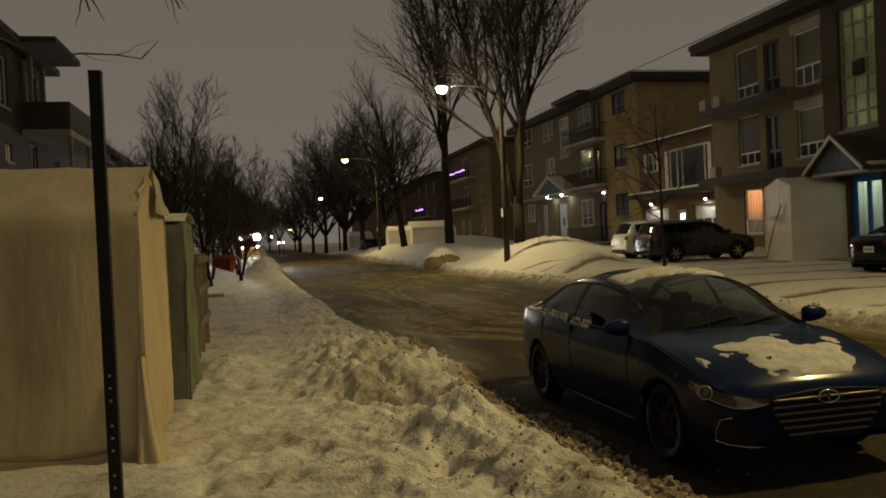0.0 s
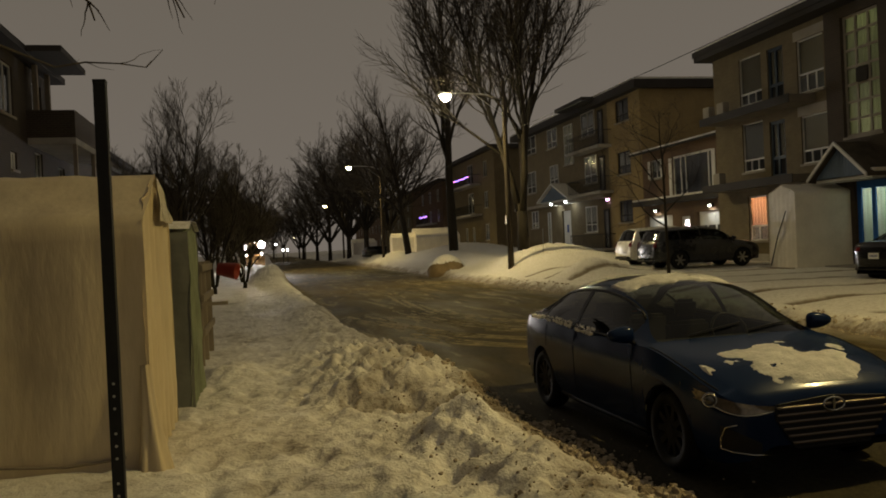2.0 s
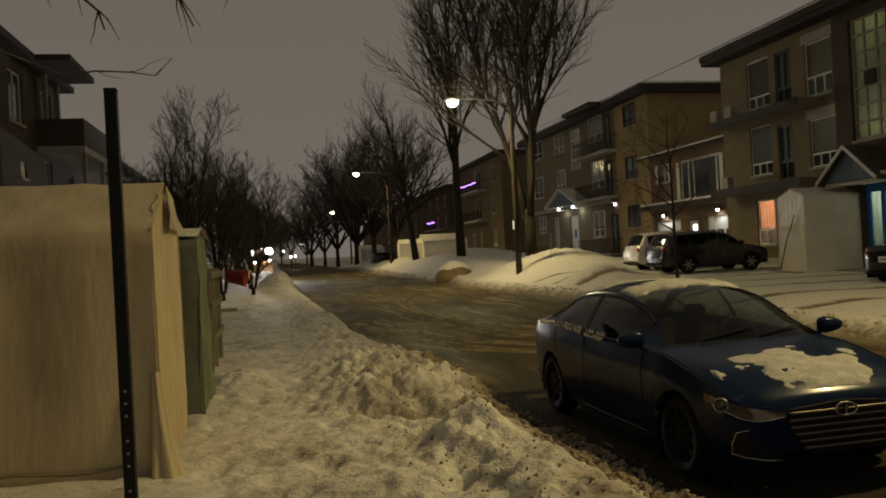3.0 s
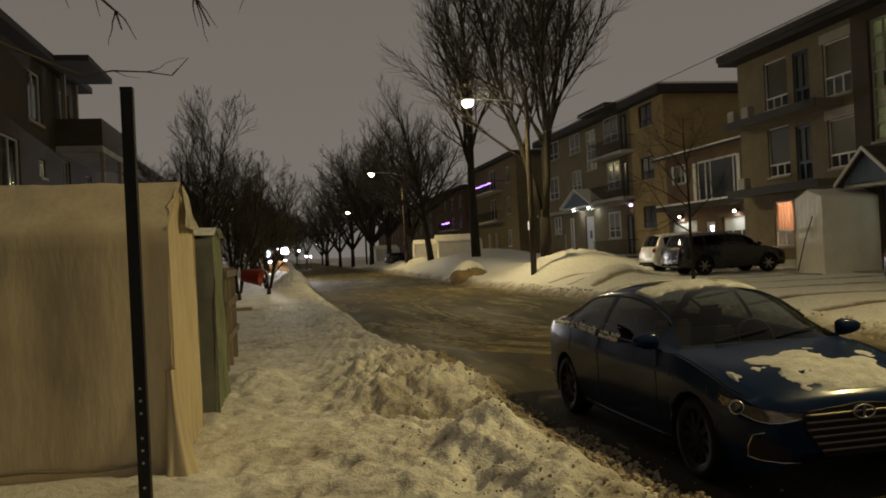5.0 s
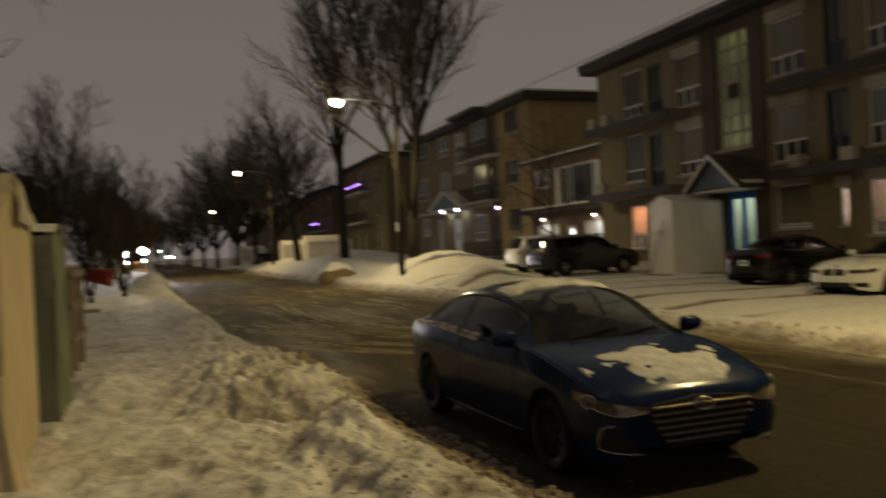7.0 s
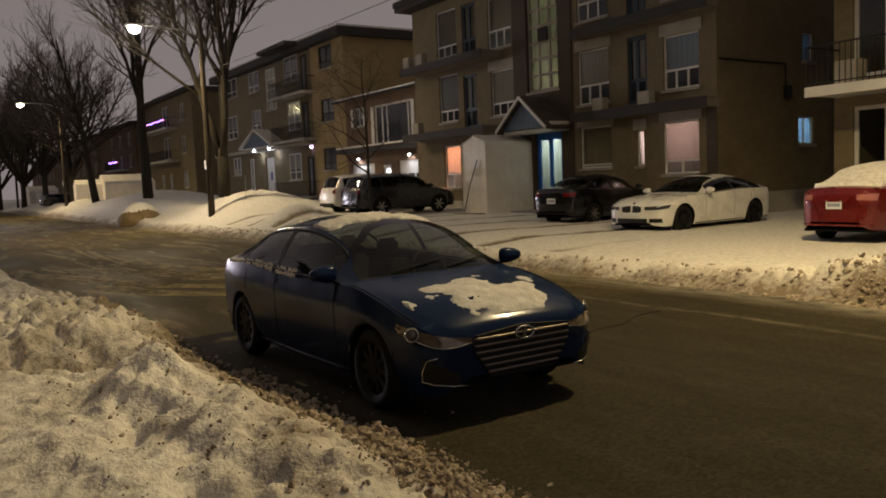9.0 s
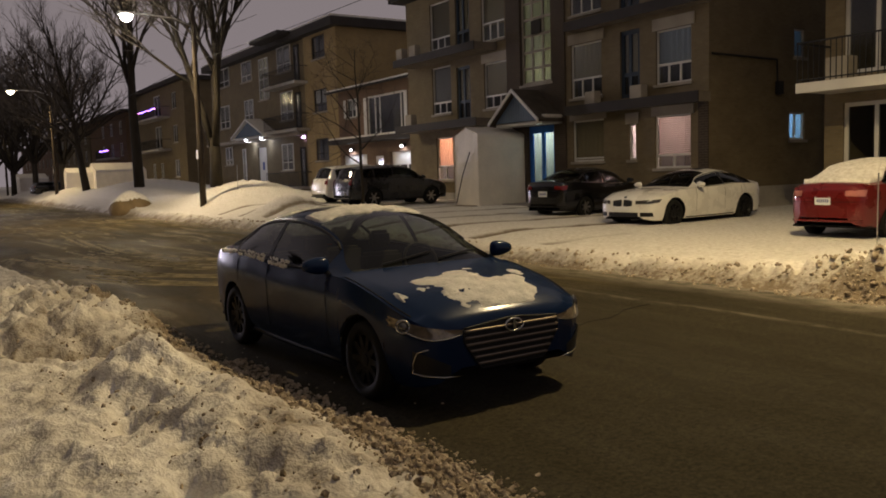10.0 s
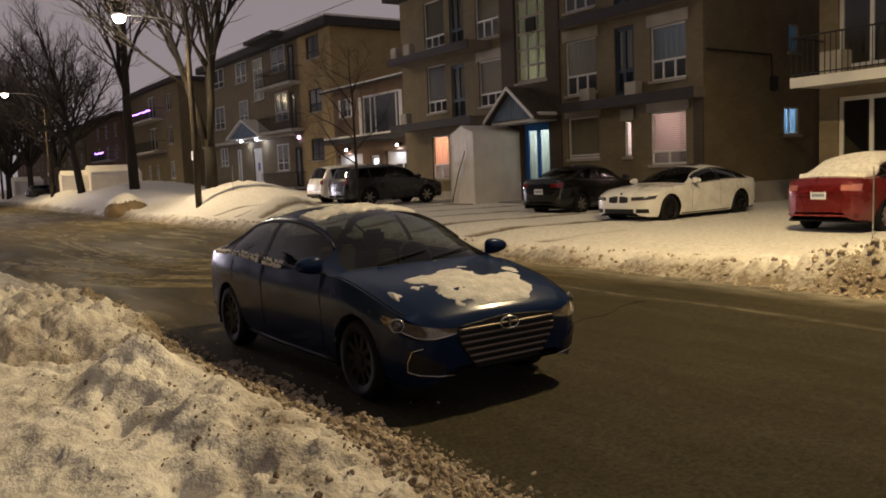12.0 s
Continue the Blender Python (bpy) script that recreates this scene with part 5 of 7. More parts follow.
def car(name, label, m, spec, body_mat, glass, rim_mat, spokes, group="parked cars", pillars=True):
    """A sedan, hatchback or van from its side lines, with wheels, glass, seats and trim. Returns the thing and its shell."""
    top = thing(name, label, "car", m, group)
    sh = Shell(spec)
    xs = set(np.linspace(sh.rear, sh.front, 56))
    for k in range(14):
        xs |= {sh.front - 0.30 * (k / 14) ** 2, sh.rear + 0.24 * (k / 14) ** 2}
    for ax in sh.axles:
        r = sh.tyre + 0.055
        xs |= {ax + r * math.cos(math.pi * k / 16) for k in range(17)} | {ax - r - 0.002, ax + r + 0.002}
    doors, ws, rw = spec["windows"], spec["windscreen"], spec["rear_window"]
    breaks = sorted({v for w in doors for v in w} | set(ws) | set(rw))
    xs = sorted(x for x in xs if all(abs(x - b) > 0.012 for b in breaks)) + breaks
    xs = sorted(xs)
    ss = [0, 0.06, 0.13, 0.2, 0.27, 0.34, 0.40, 0.44, 0.475, 0.5, 0.522, 0.56, 0.60, 0.65, 0.695, 0.72, 0.745, 0.77, 0.8, 0.84, 0.88, 0.92, 0.96, 1.0]
    pts = {(i, j, side): sh.raw(x, s, side) for i, x in enumerate(xs) for j, s in enumerate(ss) for side in (1, -1)}
    groups = {"body": Geo(), "windscreen": Geo(), "rear_window": Geo()}
    for i in range(len(xs) - 1):
        mid = (xs[i] + xs[i + 1]) / 2
        for j in range(len(ss) - 1):
            s = (ss[j] + ss[j + 1]) / 2
            for side in (1, -1):
                key = "body"
                if s > 0.72 and ws[0] < mid < ws[1]:
                    key = "windscreen"
                elif s > 0.745 and rw[0] < mid < rw[1]:
                    key = "rear_window"
                elif 0.522 < s < 0.695:
                    for w, (a, b) in enumerate(doors):
                        if a < mid < b:
                            key = ("side_window", w, side)
                q = [pts[i, j, side], pts[i + 1, j, side], pts[i + 1, j + 1, side], pts[i, j + 1, side]]
                if side > 0:
                    q.reverse()
                groups.setdefault(key, Geo()).add(q, [(0, 1, 2, 3)])
    for i, flip in ((0, 1), (len(xs) - 1, -1)):
        for j in range(len(ss) - 1):
            q = [pts[i, j, 1], pts[i, j, -1], pts[i, j + 1, -1], pts[i, j + 1, 1]]
            groups["body"].add(q[::flip], [(0, 1, 2, 3)])
    for key, geo in groups.items():
        title = key if isinstance(key, str) else key[0]
        me = geo.mesh(title, body_mat if title == "body" else glass, True)
        bm = bmesh.new()
        bm.from_mesh(me)
        bmesh.ops.remove_doubles(bm, verts=bm.verts, dist=0.0004)
        bm.to_mesh(me)
        bm.free()
        me.set_sharp_from_angle(angle=radians(38))
        ob = new(title, me)
        ob.parent = top
        if title != "body":
            ob.visible_shadow = False
    # floor, wheel houses, seats
    g = Geo().box((sh.rear + 0.2, -0.74, sh.sill + 0.02), (sh.front - 0.2, 0.74, sh.sill + 0.06))
    for ax in sh.axles:
        for side in (1, -1):
            arch = [[Vector((ax + (sh.tyre + 0.05) * math.cos(a), side * y, sh.tyre * 0.98 + (sh.tyre + 0.05) * math.sin(a))) for y in (0.45, 0.86)] for a in np.linspace(-0.3, math.pi + 0.3, 14)]
            g.grid(arch)
            g.box((ax - sh.tyre, side * 0.42, sh.sill), (ax + sh.tyre, side * 0.44, sh.tyre * 2.1))
    part("underside", g, UNDERBODY, top)
    belt = sh.k["belt"](0)
    for x in (0.05, -0.85):
        for y in (0.36, -0.36):
            seat = Geo().box((x - 0.30, y - 0.23, 0.40), (x + 0.25, y + 0.23, belt - 0.35)).box((x - 0.42, y - 0.23, 0.45), (x - 0.28, y + 0.23, belt + 0.02)).box((x - 0.42, y - 0.12, belt + 0.06), (x - 0.33, y + 0.12, belt + 0.24))
            part("seat", seat, SEAT, top, bevel=0.035)
    cowl = ws[1]
    part("dashboard", Geo().box((cowl - 0.55, -0.68, belt - 0.25), (cowl - 0.02, 0.68, belt - 0.03)), SEAT, top, bevel=0.03)
    mw = Matrix.Translation((cowl - 0.66, 0.36, belt - 0.02)) @ Matrix.Rotation(radians(65), 4, "Y")
    part("steering_wheel", Geo().tube([mw @ Vector((0.18 * math.cos(a), 0.18 * math.sin(a), 0)) for a in np.linspace(0, 6.2832, 22)], 0.014, 6), BLACK_PLASTIC, top, smooth=True)
    for ax in sh.axles:
        for side in (1, -1):
            wheel(top, (ax, side * (sh.k["width"](ax) - 0.125), sh.tyre), side, sh.tyre, rim_mat, spokes)
    for side in (1, -1):
        # door gaps, handles, mirror, window trim
        for x, s1 in spec["gaps"]:
            g = Geo().tube([sh.at(x + 0.012 * math.sin(0.5 * k), 0.10 + (s1 - 0.10) * k / 9, side, 0.0005) for k in range(10)], 0.0045, 4)
            part("door_gap", g, UNDERBODY, top)
        for x in spec["handles"]:
            g = Geo().tube([sh.at(x + 0.09 - 0.045 * k, 0.415, side, 0.004 + 0.02 * math.sin(math.pi * k / 4)) for k in range(5)], [0.008, 0.014, 0.014, 0.014, 0.008], 6)
            part("door_handle", g, spec.get("handle_mat", body_mat), top, smooth=True)
        g = Geo().tube([sh.at(x, 0.512, side, 0.004) for x in np.linspace(doors[0][0], doors[-1][1], 20)], 0.009, 5)
        part("belt_trim", g, spec.get("trim", BLACK_PLASTIC), top, smooth=True)
        g = Geo().tube([sh.at(x, 0.703, side, 0.003) for x in np.linspace(doors[0][0] + 0.05, doors[-1][1] - 0.02, 24)], 0.012, 5)
        part("window_seal", g, BLACK_PLASTIC, top, smooth=True)
        g = Geo().tube([sh.at(x, 0.02, side, 0.006) for x in np.linspace(sh.axles[1] + sh.tyre + 0.12, sh.axles[0] - sh.tyre - 0.12, 12)], 0.016, 6)
        part("sill_trim", g, BLACK_PLASTIC, top, smooth=True)
        base = sh.at(cowl - 0.22, 0.515, side)
        c = base + Vector((0.02, side * 0.13, 0.08))
        rows = []
        for k in range(9):
            a = math.pi * (k / 8 - 0.5)
            rows.append([c + Vector((0.055 * math.cos(a) ** 0.5 * math.cos(b) * (1.25 if math.cos(b) > 0 else 0.7), side * 0.118 * math.sin(a), (0.070 - 0.018 * math.sin(a)) * math.cos(a) ** 0.5 * math.copysign(abs(math.sin(b)) ** 0.7, math.sin(b)))) for b in np.linspace(0, 2 * math.pi, 15)[:-1]])
        mirror = part("wing_mirror", Geo().grid(rows, True), spec.get("mirror_mat", body_mat), top, smooth=True)
        part("mirror_stalk", Geo().tube([base, c + Vector((0, -side * 0.06, -0.04))], 0.022, 6), BLACK_PLASTIC, mirror)
        part("mirror_glass", Geo().lathe([(0.001, 0.0), (0.062, 0.0)], Matrix.Translation(c + Vector((-0.036, 0, 0))) @ Matrix.Rotation(radians(-90), 4, "Y") @ Matrix.Diagonal((0.95, 1.6, 1, 1)), 18), CHROME, mirror)
        if pillars:
            for (_, x0), (x1, _) in zip(doors[:-1], doors[1:]):
                part("pillar", Geo().grid(sh.patch(x0, x1, 0.52, 0.70, side, 0.004, 2, 6)), BLACK_PLASTIC, top, "black window pillar", smooth=True)
    # windscreen wipers
    for y0 in (0.05, -0.5):
        rows = []
        for k in range(8):
            s = 1 - abs(y0 + 0.075 * k) / 0.72 * 0.26
            rows.append(sh.at(cowl - 0.03 - 0.012 * k, min(max(s, 0.75), 0.999), 1 if y0 + 0.075 * k > 0 else -1, 0.014))
        part("wiper", Geo().tube(rows, 0.008, 5), BLACK_PLASTIC, top)
    return top, sh


def islands(g, least):
    """The joined patches of a mesh, each by itself; faces turned over; patches under a number of faces are left out."""
    root = list(range(len(g.v)))

    def find(a):
        while root[a] != a:
            root[a] = root[root[a]]
            a = root[a]
        return a

    for f in g.f:
        for k in f[1:]:
            root[find(k)] = find(f[0])
    sets = {}
    for f in g.f:
        sets.setdefault(find(f[0]), []).append(f)
    out = []
    for faces in sets.values():
        if len(faces) >= least:
            used = sorted({k for f in faces for k in f})
            to = {k: n for n, k in enumerate(used)}
            out.append(Geo().add([Vector(g.v[k]) for k in used], [tuple(to[k] for k in reversed(f)) for f in faces]))
    return out


def snow_on(top, sh, x0, x1, s0, thick, cover, seed, name="snow_cover", label="patch of frozen snow", nx=70, ns=44, fade=0.10, scale=2.2, lumpy=0.45, blob=None, snow_mat=ICY_SNOW):
    """Snow lying on the upper body between two stations; cover 0..1 is how much of it stays."""
    xs = np.linspace(x0, x1, nx)
    us = np.linspace(-1, 1, ns * 2)
    X, U = np.meshgrid(xs, us, indexing="ij")
    mask = np.minimum(np.minimum(smooth(x0, x0 + fade, X), smooth(x1, x1 - fade, X)), smooth(1.0, 1.0 - 2 * fade, np.abs(U)))
    if blob:
        mask = np.minimum(mask, np.clip(1.9 - 1.25 * np.sqrt(((X - blob[0]) / blob[2]) ** 2 + ((U - blob[1]) / blob[3]) ** 2), 0, 1))
    nz = fbm(X * scale, U * scale, 5, seed)
    lev = nz + (cover - 0.5) * 0.9 + (0.7 if blob else 0.28) * (mask - 1)
    T = np.clip((lev - 0.5) * 6, 0, 1) ** 0.6 * (mask > 0.01)
    rough_t = thick * T * (1 - lumpy + 2 * lumpy * fbm(X * 13, U * 13, 4, seed + 5))
    g = Geo()
    idx = {}

    def vid(i, j):
        if (i, j) not in idx:
            idx[i, j] = len(g.v)
            u = us[j]
            s = 1 - (1 - s0) * abs(u)
            p = sh.at(float(xs[i]), min(s, 0.999), 1 if u >= 0 else -1)
            nrm = Vector((0.15, 0.25 * u, 1)).normalized()
            g.v.append(tuple(p + nrm * (float(rough_t[i, j]) - 0.004 * (T[i, j] <= 0))))
        return idx[i, j]

    for i in range(nx - 1):
        for j in range(len(us) - 1):
            if max(T[i, j], T[i + 1, j], T[i, j + 1], T[i + 1, j + 1]) > 0:
                g.f.append((vid(i, j), vid(i, j + 1), vid(i + 1, j + 1), vid(i + 1, j)))
    for patch in islands(g, 30):
        part(name, patch, snow_mat, top, label, smooth=True)


def sedan_lines(front, rear, height, half, cowl, header, rear_top, rear_low, hood=0.98, nose=0.76, deck=1.08, belt=0.95, sill=0.2):
    """Side lines of a saloon from its main lengths."""
    return {
        "top": [(front, nose - 0.14), (front - 0.02, nose - 0.06), (front - 0.09, nose), (front - 0.5, nose + 0.62 * (hood - nose)), (cowl, hood), (cowl - 0.14, hood + 0.085), (header, height - 0.055),
                (header - 0.45, height), (rear_top + 0.3, height - 0.025), (rear_top, height - 0.075), (rear_low, deck), (rear + 0.12, deck - 0.03), (rear + 0.03, deck - 0.13), (rear, deck - 0.3)],
        "belt": [(front, nose - 0.22), (front - 0.12, nose - 0.10), (front - 0.6, nose + 0.06), (cowl, belt - 0.02), (0, belt), (-1.0, belt + 0.045), (rear_low, deck - 0.07), (rear + 0.06, deck - 0.16), (rear, deck - 0.34)],
        "width": [(front, half * 0.40), (front - 0.03, half * 0.62), (front - 0.09, half * 0.79), (front - 0.2, half * 0.90), (front - 0.5, half * 0.975), (0.8, half * 0.99), (0, half), (-1.2, half * 0.99), (rear + 0.5, half * 0.95),
                  (rear + 0.2, half * 0.87), (rear + 0.06, half * 0.74), (rear, half * 0.56)],
        "low": [(front, 0.34), (front - 0.05, 0.24), (front - 0.3, sill), (0, sill), (rear + 0.4, sill + 0.04), (rear + 0.05, 0.30), (rear, 0.42)],
    }


def rear_details(top, sh, z, lamp_mat, plate_z, half, plate=True, lamp_h=0.13, lamp_w=0.32, strip=BLACK_PLASTIC):
    """Tail lamps, number plate with bars, boot gap, bumper line."""
    for side in (1, -1):
        rows = []
        for i in range(8):
            y = half * 0.86 - lamp_w * i / 7
            rows.append([Vector((sh.nose(y, z + lamp_h * (j / 4 - 0.5), True) - 0.008, side * y, z + lamp_h * (j / 4 - 0.5) * (1 - 0.25 * i / 7))) for j in range(5)])
        part("tail_lamp", Geo().grid(rows), lamp_mat, top, "red tail lamp lens", smooth=True)
    if plate:
        x = sh.nose(0.15, plate_z, True)
        pl = part("number_plate", Geo().box((x - 0.016, -0.155, plate_z - 0.077), (x - 0.004, 0.155, plate_z + 0.077)), PLATE, top, "white number plate with dark bars")
        g = Geo()
        for k in range(6):
            g.box((x - 0.019, -0.12 + 0.042 * k, plate_z - 0.03), (x - 0.0165, -0.095 + 0.042 * k, plate_z + 0.03))
        part("plate_bars", g, PLATE_MARK, pl)
    g = Geo().tube([(sh.nose(y, z - 0.16, True) - 0.004, y, z - 0.16) for y in np.linspace(-half * 0.85, half * 0.85, 24)], 0.006, 4)
    part("boot_gap", g, UNDERBODY, top)
    g = Geo().tube([(sh.nose(y, 0.36, True) - 0.006, y, 0.36) for y in np.linspace(-half * 0.82, half * 0.82, 24)], 0.025, 5)
    part("bumper_strip", g, strip, top)


def front_band(sh, y0, y1, z0, z1, lift, ny=16, nz=6, shape=None):
    """A patch of the front skin, given in width and height."""
    rows = []
    for i in range(ny + 1):
        y = y0 + (y1 - y0) * i / ny
        a, b = (z0, z1) if shape is None else shape(y)
        rows.append([Vector((sh.nose(y, a + (b - a) * j / nz) + lift, y, a + (b - a) * j / nz)) for j in range(nz + 1)])
    return rows


# ---- the blue saloon at the kerb
FRONT, REAR, HALF = 2.285, -2.285, 0.895
spec = {
    "front": FRONT, "rear": REAR, "sill": 0.20, "tyre": 0.318, "axles": (1.49, -1.31), "tumble": 0.66,
    "lines": sedan_lines(FRONT, REAR, 1.46, HALF, 1.16, 0.30, -0.92, -1.86, hood=0.985, nose=0.735, deck=1.05, belt=0.945),
    "windscreen": (0.28, 1.13), "rear_window": (-1.78, -0.96), "windows": [(-1.66, -1.28), (-1.23, -0.38), (-0.30, 0.80)],
    "bend": [(REAR, -0.02), (-1.5, -0.12), (-0.6, 0), (0.28, 0.05), (1.08, 0.14), (1.75, 0.11), (FRONT, 0.0)],
    "gaps": [(0.92, 0.50), (-0.34, 0.52), (-1.14, 0.42)], "handles": (-0.18, -0.95), "trim": BLACK_PLASTIC, "handle_mat": BLUE_CAR,
}
spec["lines"]["width"][:4] = [(FRONT, HALF * 0.52), (FRONT - 0.03, HALF * 0.70), (FRONT - 0.09, HALF * 0.83), (FRONT - 0.2, HALF * 0.92)]
spec["lines"]["belt"][:4] = [(FRONT, 0.56), (FRONT - 0.10, 0.665), (FRONT - 0.35, 0.765), (FRONT - 0.6, 0.84), (1.14, 0.935)]
hero, hs = car("blue_saloon", "dark blue saloon car parked at the kerb with patches of snow", pose(3.91, 7.42, ROAD_Z, 0, 0, -89.3), spec, BLUE_CAR, CAR_GLASS, BLACK_ALLOY, 10)


def grille_shape(y):
    t = abs(y) / 0.45
    return 0.32 + 0.21 * max(0, t - 0.68) / 0.32, 0.655 - 0.035 * t


grille = part("grille", Geo().grid(front_band(hs, -0.45, 0.45, 0, 0, 0.006, 20, 6, grille_shape)), BLACK_PLASTIC, hero, "black grille with chrome bars", smooth=True)
for k in range(6):
    z = 0.355 + 0.05 * k
    w = min(0.44, 0.30 + 0.145 * (z - 0.31) / 0.21)
    part("grille_bar", Geo().tube([(hs.nose(y, z) + 0.016, y, z) for y in np.linspace(-w, w, 22)], 0.0095, 6), SMOKED, grille, smooth=True)
edge_line = [(y, grille_shape(y)[1] + 0.006) for y in np.linspace(-0.45, 0.45, 24)] + [(y, grille_shape(y)[0] - 0.006) for y in np.linspace(0.45, -0.45, 24)]
part("grille_surround", Geo().tube([(hs.nose(y, z) + 0.010, y, z) for y, z in edge_line + edge_line[:1]], 0.006, 6), BLACK_PLASTIC, grille, "thin black grille surround", smooth=True)
z = 0.605
ring = [(0.085 * math.cos(a), z + 0.045 * math.sin(a)) for a in np.linspace(0, 2 * math.pi, 26)]
badge = part("badge", Geo().tube([(hs.nose(y, zz) + 0.034, y, zz) for y, zz in ring], 0.008, 6), CHROME, hero, "oval chrome badge ring", smooth=True)
part("badge_mark", Geo().box((hs.nose(0, z) + 0.026, -0.012, z - 0.034), (hs.nose(0, z) + 0.036, 0.012, z + 0.034), Matrix.Translation((0, 0, 0))), CHROME, badge)
for side in (1, -1):
    rows = []
    for i in range(22):
        u = i / 21
        y = 0.46 + 0.405 * (1 - (1 - u) ** 1.7)
        za = 0.585 - 0.035 * math.sin(math.pi * min(1, u / 0.8)) + 0.08 * u * u
        zc = 0.622 + 0.04 * u + 0.095 * u * u
        rows.append([Vector((hs.nose(y, za + (zc - za) * j / 5) + 0.012, side * (y + 0.006 * u), za + (zc - za) * j / 5)) for j in range(6)])
    hl = part("headlamp", Geo().grid(rows), CLEAR_LENS, hero, "swept-back clear headlamp", smooth=True)
    c = hs.at(2.07, 0.435, side, 0.026)
    d = (hs.at(2.07, 0.435, side, 0.1) - hs.at(2.07, 0.435, side, 0.0)).normalized()
    d = (d + Vector((0.9, 0, 0))).normalized()
    mm = Matrix.Translation(c) @ d.to_track_quat("Z", "Y").to_matrix().to_4x4()
    part("lamp_ring", Geo().tube([mm @ Vector((0.046 * math.cos(a), 0.046 * math.sin(a), 0.002)) for a in np.linspace(0, 6.2832, 22)], 0.009, 6), CHROME, hl, smooth=True)
    part("projector_lens", Geo().lathe([(0.036, 0.0), (0.03, 0.014), (0.018, 0.022), (0.001, 0.025)], mm, 18), LAMP_GLASS, hl, smooth=True)
    part("lamp_brow", Geo().tube([r[0] + Vector((0.004, 0, 0.004)) for r in rows[:17]], 0.006, 5), CHROME, hl, smooth=True)
    # fog lamp recess with its bright corner trim
    def fog_shape(y):
        t = (abs(y) - 0.56) / 0.24
        return 0.29 + 0.03 * t, 0.37 + 0.12 * t
    part("fog_recess", Geo().grid(front_band(hs, side * 0.56, side * 0.80, 0, 0, 0.008, 10, 4, fog_shape)), BLACK_PLASTIC, hero, "black fog lamp recess", smooth=True)
    trim = [(0.50, 0.285), (0.62, 0.29), (0.74, 0.305), (0.795, 0.325), (0.80, 0.40), (0.78, 0.48), (0.72, 0.50)]
    part("fog_trim", Geo().tube([(hs.nose(y, zz) + 0.016, side * y, zz) for y, zz in trim], 0.007, 6), CHROME, hero, "bright bumper corner trim", smooth=True)
part("bonnet_gap", Geo().tube([hs.at(x, 0.545, 1, 0.001) for x in np.linspace(1.16, 2.08, 16)], 0.005, 4), UNDERBODY, hero)
part("bonnet_gap", Geo().tube([hs.at(x, 0.545, -1, 0.001) for x in np.linspace(1.16, 2.08, 16)], 0.005, 4), UNDERBODY, hero)
part("sunroof", Geo().grid([[hs.at(x, 1 - 0.17 * abs(u), 1 if u >= 0 else -1, 0.004) for u in np.linspace(-1, 1, 12)] for x in np.linspace(-0.66, 0.02, 10)]), BLACK_PLASTIC, hero, "dark glass sunroof", smooth=True)
rear_details(hero, hs, 0.86, TAIL_RED, 0.62, HALF)
snow_on(hero, hs, 1.26, 2.2, 0.55, 0.011, 0.585, 23, label="crusted patch of snow on the bonnet", scale=4.4, fade=0.03, blob=(1.84, -0.10, 0.44, 0.58), nx=130, ns=90, lumpy=0.85)
snow_on(hero, hs, -0.06, 0.28, 0.725, 0.022, 0.80, 9, label="layer of snow on the roof", fade=0.07, lumpy=0.3, scale=3)
snow_on(hero, hs, -0.92, -0.66, 0.73, 0.025, 0.75, 21, label="thin snow round the sunroof")
for x0, x1, seed in ((-1.75, -1.25, 3), (-1.2, -0.45, 4), (-0.35, 0.1, 6)):
    g = Geo()
    r2 = np.random.RandomState(seed)
    for k in range(60):
        x = x0 + (x1 - x0) * r2.rand()
        c = hs.at(x, 0.49 + 0.035 * r2.rand(), -1, 0.004)
        s = 0.008 + 0.014 * r2.rand()
        g.add([Vector((v.x * 1.7, v.y * 0.5, v.z)) * s + c for v in ico_v], ico_f)
    part("snow_ledge", g, SNOW, hero, "snow caught under the side windows", smooth=True)

# ---- the white coupe-like saloon
spec = {
    "front": 2.40, "rear": -2.36, "sill": 0.19, "tyre": 0.345, "axles": (1.53, -1.39), "tumble": 0.62,
    "lines": sedan_lines(2.40, -2.36, 1.42, 0.92, 0.86, -0.02, -1.12, -2.0, hood=0.985, nose=0.76, deck=1.06, belt=0.945),
    "windscreen": (-0.04, 0.84), "rear_window": (-1.96, -1.15), "windows": [(-1.72, -1.30), (-1.24, -0.50), (-0.44, 0.52)],
    "gaps": [(0.70, 0.50), (-0.47, 0.52), (-1.20, 0.42)], "handles": (-0.30, -1.05),
}
white, wsx = car("white_saloon", "white low saloon car with black wheels parked nose to the street", pose(17.25, 14.70, 0.12, 0, 0, 183.0), spec, WHITE_CAR, TINTED, BLACK_ALLOY, 10)
